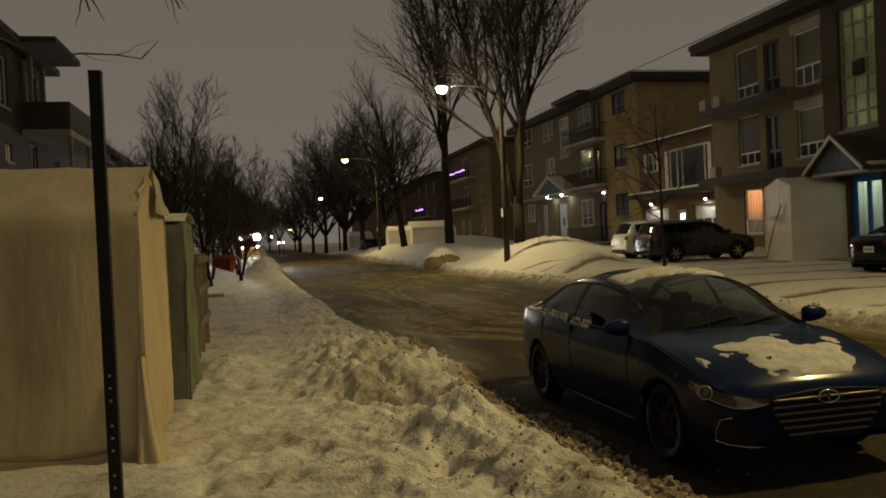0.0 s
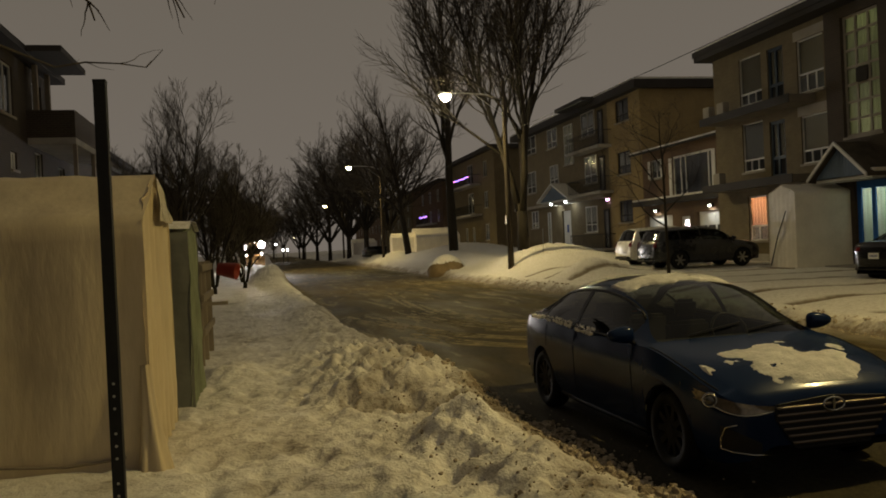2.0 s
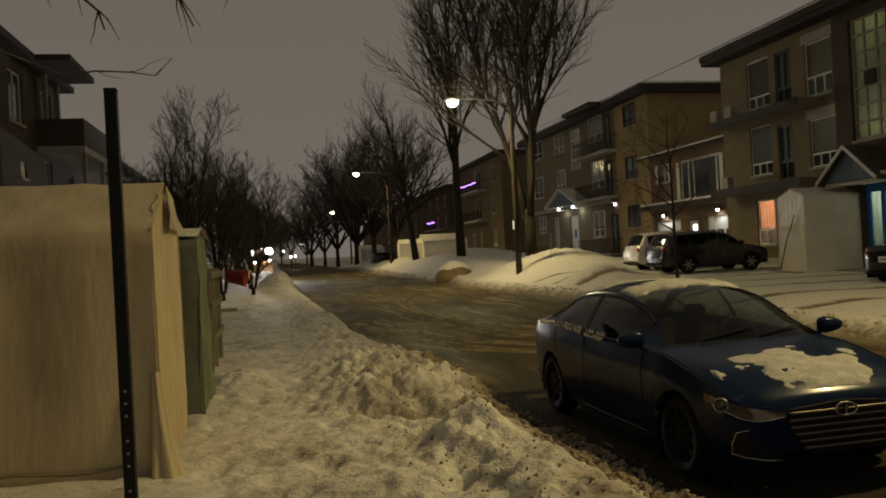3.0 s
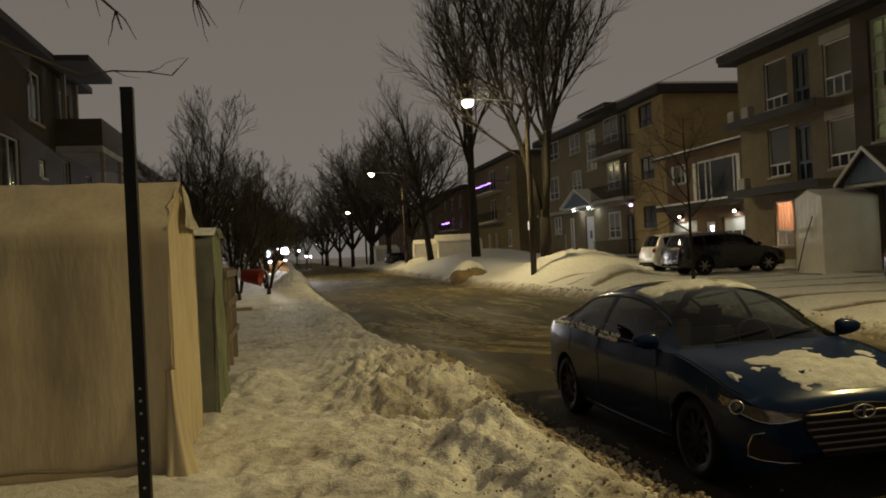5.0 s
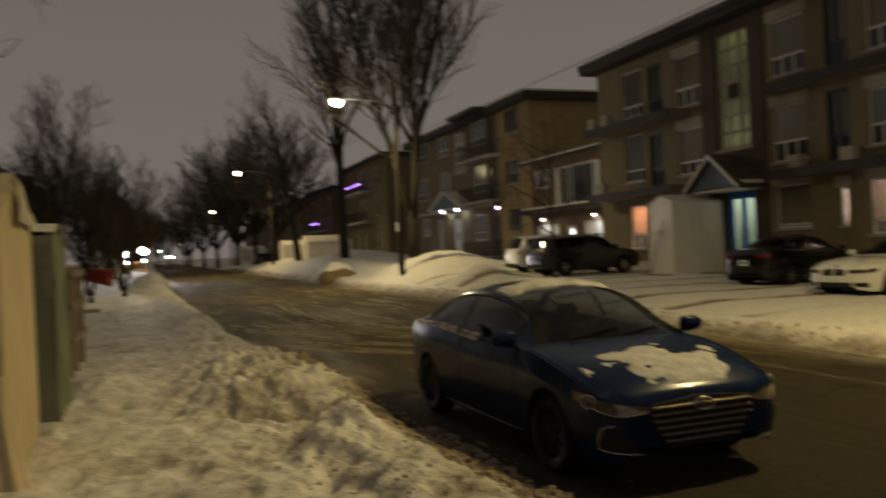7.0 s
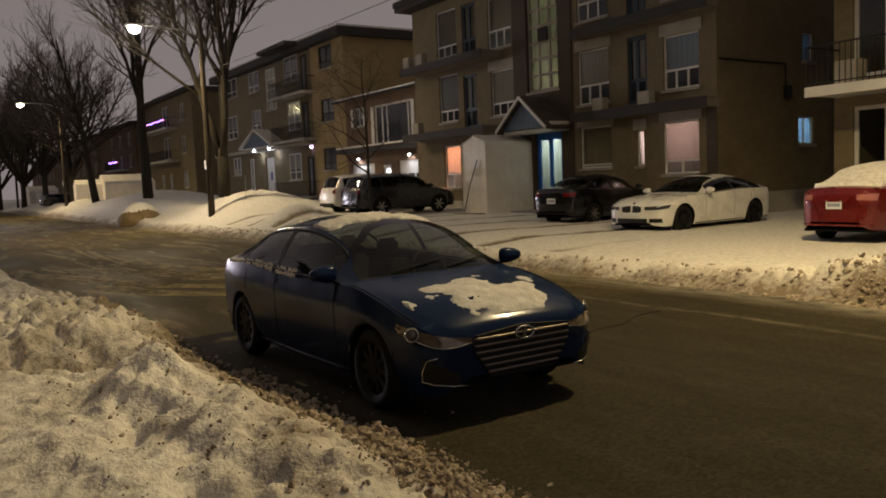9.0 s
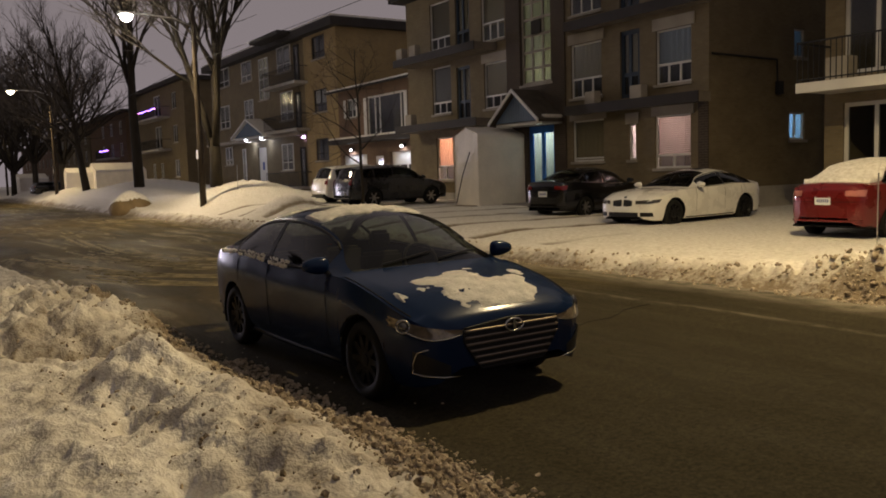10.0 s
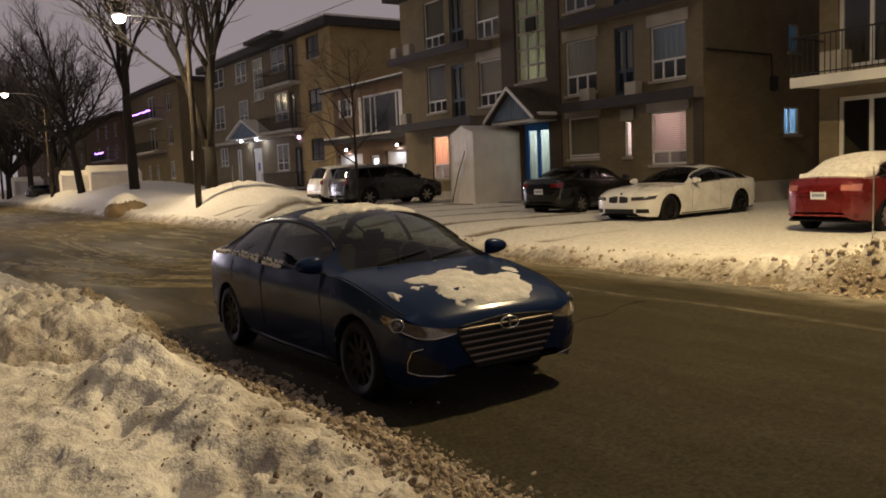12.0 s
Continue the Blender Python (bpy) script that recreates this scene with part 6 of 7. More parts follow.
for side in (1, -1):
    def kidney(y):
        t = (abs(y) - 0.035) / 0.26
        return 0.545 + 0.02 * abs(t - 0.5), 0.705 - 0.03 * t
    gr = part("kidney_grille", Geo().grid(front_band(wsx, side * 0.035, side * 0.295, 0, 0, 0.014, 8, 4, kidney)), BLACK_PLASTIC, white, "black rounded grille opening", smooth=True)
    part("grille_rim", Geo().tube([(wsx.nose(y, z) + 0.014, side * y, z) for y, z in ((0.035, 0.555), (0.035, 0.705), (0.16, 0.70), (0.295, 0.675), (0.29, 0.56), (0.16, 0.545), (0.035, 0.555))], 0.008, 5), CHROME, gr)
    rows = []
    for i in range(18):
        u = i / 17
        y = 0.40 + 0.47 * (1 - (1 - u) ** 1.7)
        za, zc = 0.60 + 0.02 * u + 0.05 * max(0, u - 0.6), 0.685 + 0.03 * u
        rows.append([Vector((wsx.nose(y, za + (zc - za) * j / 4) + 0.014, side * (y + 0.008 * u), za + (zc - za) * j / 4)) for j in range(5)])
    part("headlamp", Geo().grid(rows), LAMP_GLASS, white, "dark slanted headlamp", smooth=True)
    part("side_intake", Geo().grid(front_band(wsx, side * 0.52, side * 0.80, 0.30, 0.40, 0.008, 8, 3)), BLACK_PLASTIC, white, smooth=True)
    part("wing_vent", Geo().grid(wsx.patch(1.0, 1.06, 0.26, 0.40, side, 0.004, 2, 5, 0.03)), BLACK_PLASTIC, white)
part("lower_intake", Geo().grid(front_band(wsx, -0.46, 0.46, 0.285, 0.40, 0.008, 14, 3)), BLACK_PLASTIC, white, "wide black lower intake", smooth=True)
x = wsx.nose(0.1, 0.5)
pl = part("plate_holder", Geo().box((x + 0.004, -0.24, 0.455), (x + 0.016, 0.24, 0.545)), PLATE, white, "pale plate holder")
part("badge", Geo().lathe([(0.001, 0.012), (0.035, 0.010), (0.041, 0)], Matrix.Translation(wsx.at(2.315, 0.985, 1)) @ Matrix.Rotation(radians(60), 4, "Y"), 18), CHROME, white, "round badge")
part("sunroof", Geo().grid([[wsx.at(x, 1 - 0.16 * abs(u), 1 if u >= 0 else -1, 0.004) for u in np.linspace(-1, 1, 10)] for x in np.linspace(-0.7, -0.15, 8)]), BLACK_PLASTIC, white, smooth=True)
rear_details(white, wsx, 0.84, TAIL_RED, 0.60, 0.9)

# ---- the black saloon, tail to the street
spec = {
    "front": 2.25, "rear": -2.22, "sill": 0.2, "tyre": 0.315, "axles": (1.36, -1.26), "tumble": 0.66,
    "lines": sedan_lines(2.25, -2.22, 1.47, 0.87, 0.98, 0.20, -0.98, -1.62, hood=1.0, nose=0.78, deck=1.12, belt=0.96),
    "windscreen": (0.18, 0.96), "rear_window": (-1.58, -1.02), "windows": [(-1.46, -1.18), (-1.12, -0.42), (-0.36, 0.66)],
    "gaps": [(0.78, 0.50), (-0.39, 0.52), (-1.08, 0.42)], "handles": (-0.2, -0.95), "trim": CHROME,
}
black, bs = car("black_saloon", "black saloon car parked tail to the street beside a white car", pose(17.85, 18.85, 0.19, 0, 0, 8.8), spec, BLACK_CAR, TINTED, ALLOY, 7)
rear_details(black, bs, 0.90, TAIL_RED, 0.72, 0.87)

# ---- the red saloon with snow on its back
spec = {
    "front": 2.20, "rear": -2.15, "sill": 0.2, "tyre": 0.30, "axles": (1.33, -1.22), "tumble": 0.68,
    "lines": sedan_lines(2.20, -2.15, 1.46, 0.85, 0.95, 0.18, -0.92, -1.52, hood=1.0, nose=0.78, deck=1.10, belt=0.96),
    "windscreen": (0.16, 0.93), "rear_window": (-1.48, -0.96), "windows": [(-1.40, -1.12), (-1.06, -0.40), (-0.34, 0.64)],
    "gaps": [(0.78, 0.50), (-0.37, 0.52), (-1.04, 0.42)], "handles": (-0.2, -0.92),
}
red, rs = car("red_saloon", "red saloon car with thick snow on roof and rear window", pose(16.85, 9.28, 0.13, 0, 0, 0.5), spec, RED_CAR, TINTED, ALLOY, 7)
rear_details(red, rs, 0.88, surface("pale_red_lens", (0.42, 0.16, 0.14), 0.15, vary=0.3, fine=40, bump=0, coat=1.0), 0.74, 0.85, lamp_w=0.30, strip=RED_CAR)
snow_on(red, rs, -1.74, 0.75, 0.715, 0.075, 1.5, 12, label="thick smooth snow on roof and rear window", fade=0.06, lumpy=0.12, snow_mat=SNOW)
part("badge", Geo().lathe([(0.001, 0.01), (0.04, 0.01), (0.045, 0)], Matrix.Translation((rs.nose(0.02, 0.95, True) - 0.004, 0, 0.95)) @ Matrix.Rotation(radians(-90), 4, "Y"), 16), CHROME, red, "round badge")


def wagon_lines(front, rear, height, half, cowl, header, nose=0.86, hood=1.06, belt=1.03, sill=0.26):
    return {
        "top": [(front, nose - 0.14), (front - 0.02, nose - 0.06), (front - 0.09, nose), (front - 0.45, nose + 0.6 * (hood - nose)), (cowl, hood), (cowl - 0.14, hood + 0.1), (header, height - 0.06),
                (header - 0.5, height), (-1.2, height - 0.03), (rear + 0.42, height - 0.09), (rear + 0.16, belt + 0.10), (rear + 0.05, belt - 0.05), (rear, 0.62)],
        "belt": [(front, nose - 0.24), (front - 0.12, nose - 0.12), (front - 0.6, nose + 0.05), (cowl, belt - 0.03), (0, belt), (-1.4, belt + 0.05), (rear + 0.14, belt + 0.04), (rear + 0.04, belt - 0.12), (rear, 0.58)],
        "width": [(front, half * 0.45), (front - 0.03, half * 0.64), (front - 0.09, half * 0.80), (front - 0.2, half * 0.91), (front - 0.5, half * 0.98), (0, half), (-1.4, half * 0.985), (rear + 0.4, half * 0.96),
                  (rear + 0.12, half * 0.90), (rear + 0.03, half * 0.8), (rear, half * 0.7)],
        "low": [(front, 0.40), (front - 0.05, 0.30), (front - 0.3, sill), (0, sill), (rear + 0.4, sill + 0.04), (rear + 0.05, 0.36), (rear, 0.46)],
    }


def wagon(name, label, m, paint_mat, height=1.62, rim=ALLOY):
    spec = {
        "front": 2.25, "rear": -2.25, "sill": 0.26, "tyre": 0.345, "axles": (1.36, -1.26), "tumble": 0.76,
        "lines": wagon_lines(2.25, -2.25, height, 0.91, 1.15, 0.32),
        "windscreen": (0.30, 1.12), "rear_window": (-2.10, -1.86), "windows": [(-1.78, -1.25), (-1.18, -0.40), (-0.34, 0.78)],
        "gaps": [(0.86, 0.50), (-0.37, 0.52), (-1.20, 0.45)], "handles": (-0.2, -1.0), "bend": [(-2.25, -0.05), (-1.8, -0.06), (-1, 0), (0.3, 0.05), (1.0, 0.14), (1.8, 0.1), (2.25, 0)],
    }
    ob, sh = car(name, label, m, spec, paint_mat, TINTED, rim, 6)
    rear_details(ob, sh, 0.98, TAIL_RED, 0.80, 0.91, lamp_h=0.26, lamp_w=0.2)
    return ob, sh


wagon("grey_crossover", "dark grey crossover car parked tail to the street", pose(16.45, 28.75, 0.40, 0, 0, 0.5), GREY_CAR)
wagon("white_crossover", "white crossover car parked behind a dark grey one", pose(17.1, 32.2, 0.42, 0, 0, 0.5), WHITE_CAR, 1.68)
wagon("dark_car", "dark parked car far along the street by the snowbank", pose(13.2, 93.0, 0.5, 0, 0, 8.0), BLACK_CAR, 1.5)

# ---------------------------------------------------------------- trees


def tree(name, label, x, y, height, radius, seed, stems=1, spread=0.5, lean=(0, 0), levels=3, density=1.0, base=None, first=0.25, sides=7, twig_r=0.006, fan=None):
    """A bare tree: tapered trunk and limbs as one part, the twigs as another."""
    r = random.Random(seed)
    z0 = (on_ground(x, y) if base is None else base) - 0.05
    top = thing(name, label, "tree", Matrix.Translation((x, y, z0)))
    wood, twigs = Geo(), Geo()

    def limb(p, d, length, rad, level):
        n = 7 if level == 0 else (5 if level == 1 else 4 if level == 2 else 3)
        pts, rads = [p.copy()], [rad]
        for k in range(n):
            wob = Vector((r.gauss(0, 1), r.gauss(0, 1), r.gauss(0, 0.6))) * (0.05 if level == 0 else 0.13)
            up = Vector((0, 0, 1)) * (0.04 if level == 0 else 0.10)
            d = (d + wob + up).normalized()
            p = p + d * (length / n)
            pts.append(p.copy())
            rads.append(rad * (1 - 0.85 * (k + 1) / n) + twig_r * 0.6)
        (wood if level < 2 else twigs).tube(pts, rads, sides if level == 0 else (5 if level == 1 else 3), caps=level < 2)
        if level >= levels:
            return
        count = int({0: 15, 1: 9, 2: 6}[level] * density)
        for k in range(count):
            f = (first if level == 0 else 0.2) + (0.97 - (first if level == 0 else 0.2)) * (k + r.random()) / count
            i = min(int(f * n), n - 1)
            q = pts[i].lerp(pts[i + 1], f * n - i)
            along = (pts[i + 1] - pts[i]).normalized()
            turn = r.random() * 6.283
            side = along.orthogonal().normalized()
            side = (Matrix.Rotation(turn, 3, along) @ side)
            ang = spread * (0.75 + 0.5 * r.random()) * (1.1 if level else 1.0)
            nd = (along * math.cos(ang) + side * math.sin(ang)).normalized()
            limb(q, nd, length * (0.50 if level == 0 else 0.48) * (1.15 - 0.6 * f) * (0.8 + 0.4 * r.random()), max(rads[i] * (0.5 if level == 0 else 0.55), twig_r), level + 1)

    if stems == 1:
        limb(Vector((0, 0, 0)), Vector((lean[0], lean[1], 1)).normalized(), height, radius, 0)
    else:
        fork = height * 0.2 if fan else height * 0.07 if stems > 3 else height * 0.14
        open_out = fan or (0.11 if stems < 4 else 0.2)
        wood.tube([(0, 0, 0), (0.02, 0, fork * 0.5), (0, 0.02, fork)], [radius * 1.25, radius * 1.05, radius], 9)
        for k in range(stems):
            a = 6.283 * k / stems + 0.6
            limb(Vector((0.12 * math.cos(a), 0.12 * math.sin(a), fork * 0.85)), Vector((lean[0] + open_out * (1 - 0.6 * (k % 2) * bool(fan)) * math.cos(a), lean[1] + open_out * (1 - 0.6 * (k % 2) * bool(fan)) * math.sin(a), 1)).normalized(), height * (0.84 - 0.05 * (k % 2)) * (0.82 if fan else 1), radius * 0.72, 0)
    part("trunk", wood, BARK, top, "grey-brown bark", smooth=True)
    part("crown", twigs, TWIG, top, "fine bare twigs")
    return top


tree("maple_tree", "tall bare maple with several upright stems in the snow", 12.9, 39.6, 17.0, 0.26, 3, stems=3, spread=0.5, first=0.22, density=1.45, twig_r=0.007)
tree("maple_tree", "tall bare maple beside the street lamp", 13.4, 57.5, 19.0, 0.36, 7, spread=0.45, first=0.3, density=1.3, twig_r=0.01)
tree("leaning_tree", "bare tree with a leaning trunk before a white shelter", 12.4, 71.0, 13.0, 0.32, 15, spread=0.6, lean=(-0.12, 0.05), first=0.25)
tree("young_tree", "slender bare young tree in front of the garages", 13.4, 25.4, 5.6, 0.065, 21, spread=0.95, first=0.3, sides=6, density=0.75, twig_r=0.004)
for k, (x, y, h) in enumerate(((13.6, 90, 17.0), (12.4, 101, 18.0), (11.4, 113, 18.0), (13.0, 126, 18.5), (10.4, 134, 17.5), (9.8, 158, 17.5), (8.4, 185, 16), (15.5, 150, 19))):
    tree("street_tree", "bare round-crowned street tree", x, y, h, 0.28, 40 + k, stems=7, fan=0.85, spread=0.66, first=0.2, density=0.75, twig_r=0.016)
for k, (x, y, h, n, s) in enumerate(((-3.3, 34.0, 7.4, 3, 0.5), (-2.2, 37.0, 6.2, 5, 0.6), (-1.0, 41.0, 5.6, 5, 0.62), (-4.4, 35.0, 5.6, 4, 0.6))):
    tree("bare_tree", "bare many-stemmed tree beyond the shelters", x, y, h, 0.09, 60 + k, stems=n, spread=s, first=0.06, density=1.0, twig_r=0.0055)
for k, (x, y, h) in enumerate(((-3.8, 95, 10), (-5.5, 125, 12), (-3.0, 160, 13), (-3.5, 205, 15), (2.5, 250, 16), (9.5, 235, 16), (6.5, 300, 19), (-1.5, 280, 18))):
    tree("bare_tree", "dim bare tree far along the street", x, y, h, 0.24, 80 + k, stems=6, fan=0.7, spread=0.66, first=0.15, density=0.7, twig_r=0.03)

# the tree overhead, of which limbs reach into view
r = random.Random(5)
top = thing("overhanging_tree", "dark trunk and twigs of a bare tree beside the pavement", "tree", Matrix.Translation((-2.35, 5.2, 0.0)))
wood, twigs = Geo(), Geo()
wood.tube([(0, 0, 0), (0.05, 0.05, 1.5), (0.12, 0.2, 3.0), (0.3, 0.5, 4.4), (0.35, 0.8, 6.5)], [0.24, 0.2, 0.18, 0.15, 0.1], 9)
wood.tube([(0.1, 0.15, 2.7), (0.25, 0.45, 3.4), (0.3, 0.9, 4.1), (0.7, 1.6, 4.6)], [0.13, 0.12, 0.09, 0.04], 8)


def twig(p, d, length, rad, level):
    pts, rads = [Vector(p)], [rad]
    p, d = Vector(p), Vector(d).normalized()
    n = 6
    for k in range(n):
        d = (d + Vector((r.gauss(0, 0.16), r.gauss(0, 0.16), r.gauss(0, 0.16)))).normalized()
        p = p + d * length / n
        pts.append(p.copy())
        rads.append(rad * (1 - 0.75 * (k + 1) / n))
    twigs.tube(pts, rads, 4)
    if level:
        for k in range(4):
            i = 1 + k % 5
            side = d.orthogonal().normalized()
            side = Matrix.Rotation(r.random() * 6.28, 3, d) @ side
            twig(pts[i], d + side * 0.8, length * 0.42, rads[i] * 0.6, level - 1)


def spray(points, rad, level):
    """A branch along given points, with side twigs."""
    pts = [Vector(p) for p in points]
    twigs.tube(pts, [rad * (1 - 0.7 * k / (len(pts) - 1)) for k in range(len(pts))], 5)
    for k in range(1, len(pts) - 1):
        d = (pts[k + 1] - pts[k]).normalized()
        for s in range(level):
            twig(pts[k], d + Vector((r.gauss(0, 0.5), r.gauss(0, 0.3), r.gauss(0, 0.5))), 0.22 + 0.15 * r.random(), rad * 0.4, 0)


spray([(0.25, 0.45, 3.4), (0.6, 1.1, 3.3), (0.9, 1.5, 3.22), (1.1, 1.6, 3.28), (1.35, 1.6, 3.27), (1.55, 1.6, 3.24), (1.68, 1.6, 3.38)], 0.011, 1)
spray([(0.3, 0.9, 4.1), (0.7, 1.2, 3.95), (1.0, 1.3, 3.85), (1.2, 1.3, 3.66), (1.24, 1.3, 3.52)], 0.02, 3)
spray([(0.7, 1.6, 4.6), (1.2, 1.5, 4.2), (1.55, 1.35, 3.95), (1.78, 1.3, 3.78), (1.88, 1.3, 3.55)], 0.02, 3)
spray([(0.7, 1.6, 4.6), (1.6, 1.7, 4.4), (2.2, 1.8, 4.1), (2.35, 1.8, 3.95)], 0.018, 2)
part("trunk", wood, BARK, top, "dark rough bark", smooth=True)
part("crown", twigs, TWIG, top, "fine bare twigs")

# ---------------------------------------------------------------- street furniture and shelters
LED = glowing("street_lamp_glow", (1.0, 0.90, 0.66), 260)
LED_FAR = glowing("far_lamp_glow", (1.0, 0.82, 0.45), 60)


def lamp_post(x, y, reach, height, head_z, glow, label):
    z = on_ground(x, y) - 0.1
    top = thing("street_lamp", label, "street lamp", Matrix.Translation((x, y, 0)), "street lamps")
    part("pole", Geo().tube([(0, 0, z), (0.01, 0, z + 3), (0, 0.01, height * 0.7), (0, 0, height)], [0.15, 0.14, 0.115, 0.10], 12), POLE_WOOD, top, "weathered wooden pole", smooth=True)
    pts = [(0, 0, head_z - 0.25), (-reach * 0.3, 0, head_z + 0.05), (-reach * 0.7, 0, head_z + 0.13), (-reach + 0.2, 0, head_z + 0.1)]
    arm = part("arm", Geo().tube(pts, [0.035, 0.033, 0.03, 0.028], 8), STEEL, top, smooth=True)
    part("brace", Geo().tube([(0, 0, head_z - 1.0), (-reach * 0.5, 0, head_z + 0.06)], 0.014, 5), STEEL, top)
    head = part("lamp_head", Geo().box((-reach - 0.36, -0.2, head_z + 0.03), (-reach + 0.36, 0.2, head_z + 0.16)), STEEL, top, "flat lamp head", bevel=0.03)
    # Bowl larger than a lamp's lens: the glare is built into its shape.
    part("lens", Geo().lathe([(0.001, head_z - 0.24), (0.13, head_z - 0.21), (0.22, head_z - 0.12), (0.25, head_z - 0.02), (0.25, head_z + 0.028)], Matrix.Translation((-reach, 0, 0)), 16), glow, head, "glaring warm white lens", smooth=True)
    part("sign_plate", Geo().box((-0.16, -0.13, 2.6), (-0.145, 0.13, 3.0)), WHITE_PVC, top, "small plate on the pole")
    return top


lamp_post(11.55, 37.5, 2.85, 9.6, 8.76, LED, "wooden pole with a glaring lamp on a long arm")
lamp_post(12.0, 5.7, 2.6, 9.6, 8.62, LED_FAR, "wooden pole with a lamp on a long arm by the road")
lamp_post(11.3, 78.7, 3.0, 10.4, 9.62, LED_FAR, "distant wooden pole with a lit lamp")
lamp_post(11.6, 122.8, 2.5, 9.4, 8.4, LED_FAR, "far wooden pole with a small lit lamp")
lamp_post(9.8, 205.0, 2.6, 6.2, 5.4, LED_FAR, "very distant lamp at the end of the street")

g = Geo()
for y0, y1 in ((-3.7, 37.5), (37.5, 78.7)):
    g.tube([(11.6, y0 + (y1 - y0) * t / 16, 7.0 - 0.35 * 4 * (t / 16) * (1 - t / 16)) for t in range(17)], 0.011, 4)
tagged(part("overhead_cable", g, IRON), "thin black cable sagging between the poles", "cable")

# ---- the black sign post in the snow
post = thing("sign_post", "black perforated steel post standing in the snow", "post", Matrix.Translation((-0.645, 3.95, 0.0)))
g = Geo()
t, w = 0.004, 0.026
ring = [(-w, -w), (w, -w), (w, w), (-w, w)]
inner = [(a * (1 - t / w), b * (1 - t / w)) for a, b in ring]
g.grid([[(a, b, -0.1) for a, b in ring], [(a, b, 2.53) for a, b in ring], [(a, b, 2.53) for a, b in inner], [(a, b, -0.1) for a, b in inner]], True)
tube = part("post", g, IRON, post)
for k in range(44):
    z = 0.06 + 0.056 * k
    g = Geo().lathe([(0.001, 0), (0.0065, 0)], Matrix.Translation((0.0, -w - 0.001, z)) @ Matrix.Rotation(radians(90), 4, "X"), 10)
    part("hole", g, STEEL if k < 22 and k % 4 != 1 else IRON, tube)
part("post_cap", Geo().box((-0.027, -0.027, 2.531), (0.027, 0.027, 2.545)), IRON, post)


# ---- cloth shelters
def cloth_rows(points_fn, n, m, amp, seed, freq=2.5):
    """A sheet of cloth from a function of two shares, with wrinkles along its normal."""
    rows = []
    for i in range(n + 1):
        row = []
        for j in range(m + 1):
            p, nrm = points_fn(i / n, j / m)
            q = float(fbm(np.array([p[0] * freq + p[1] * 1.7]), np.array([p[2] * freq * 0.6 + p[1]]), 4, seed)[0]) - 0.5
            row.append(Vector(p) + Vector(nrm) * amp * q)
        rows.append(row)
    return rows


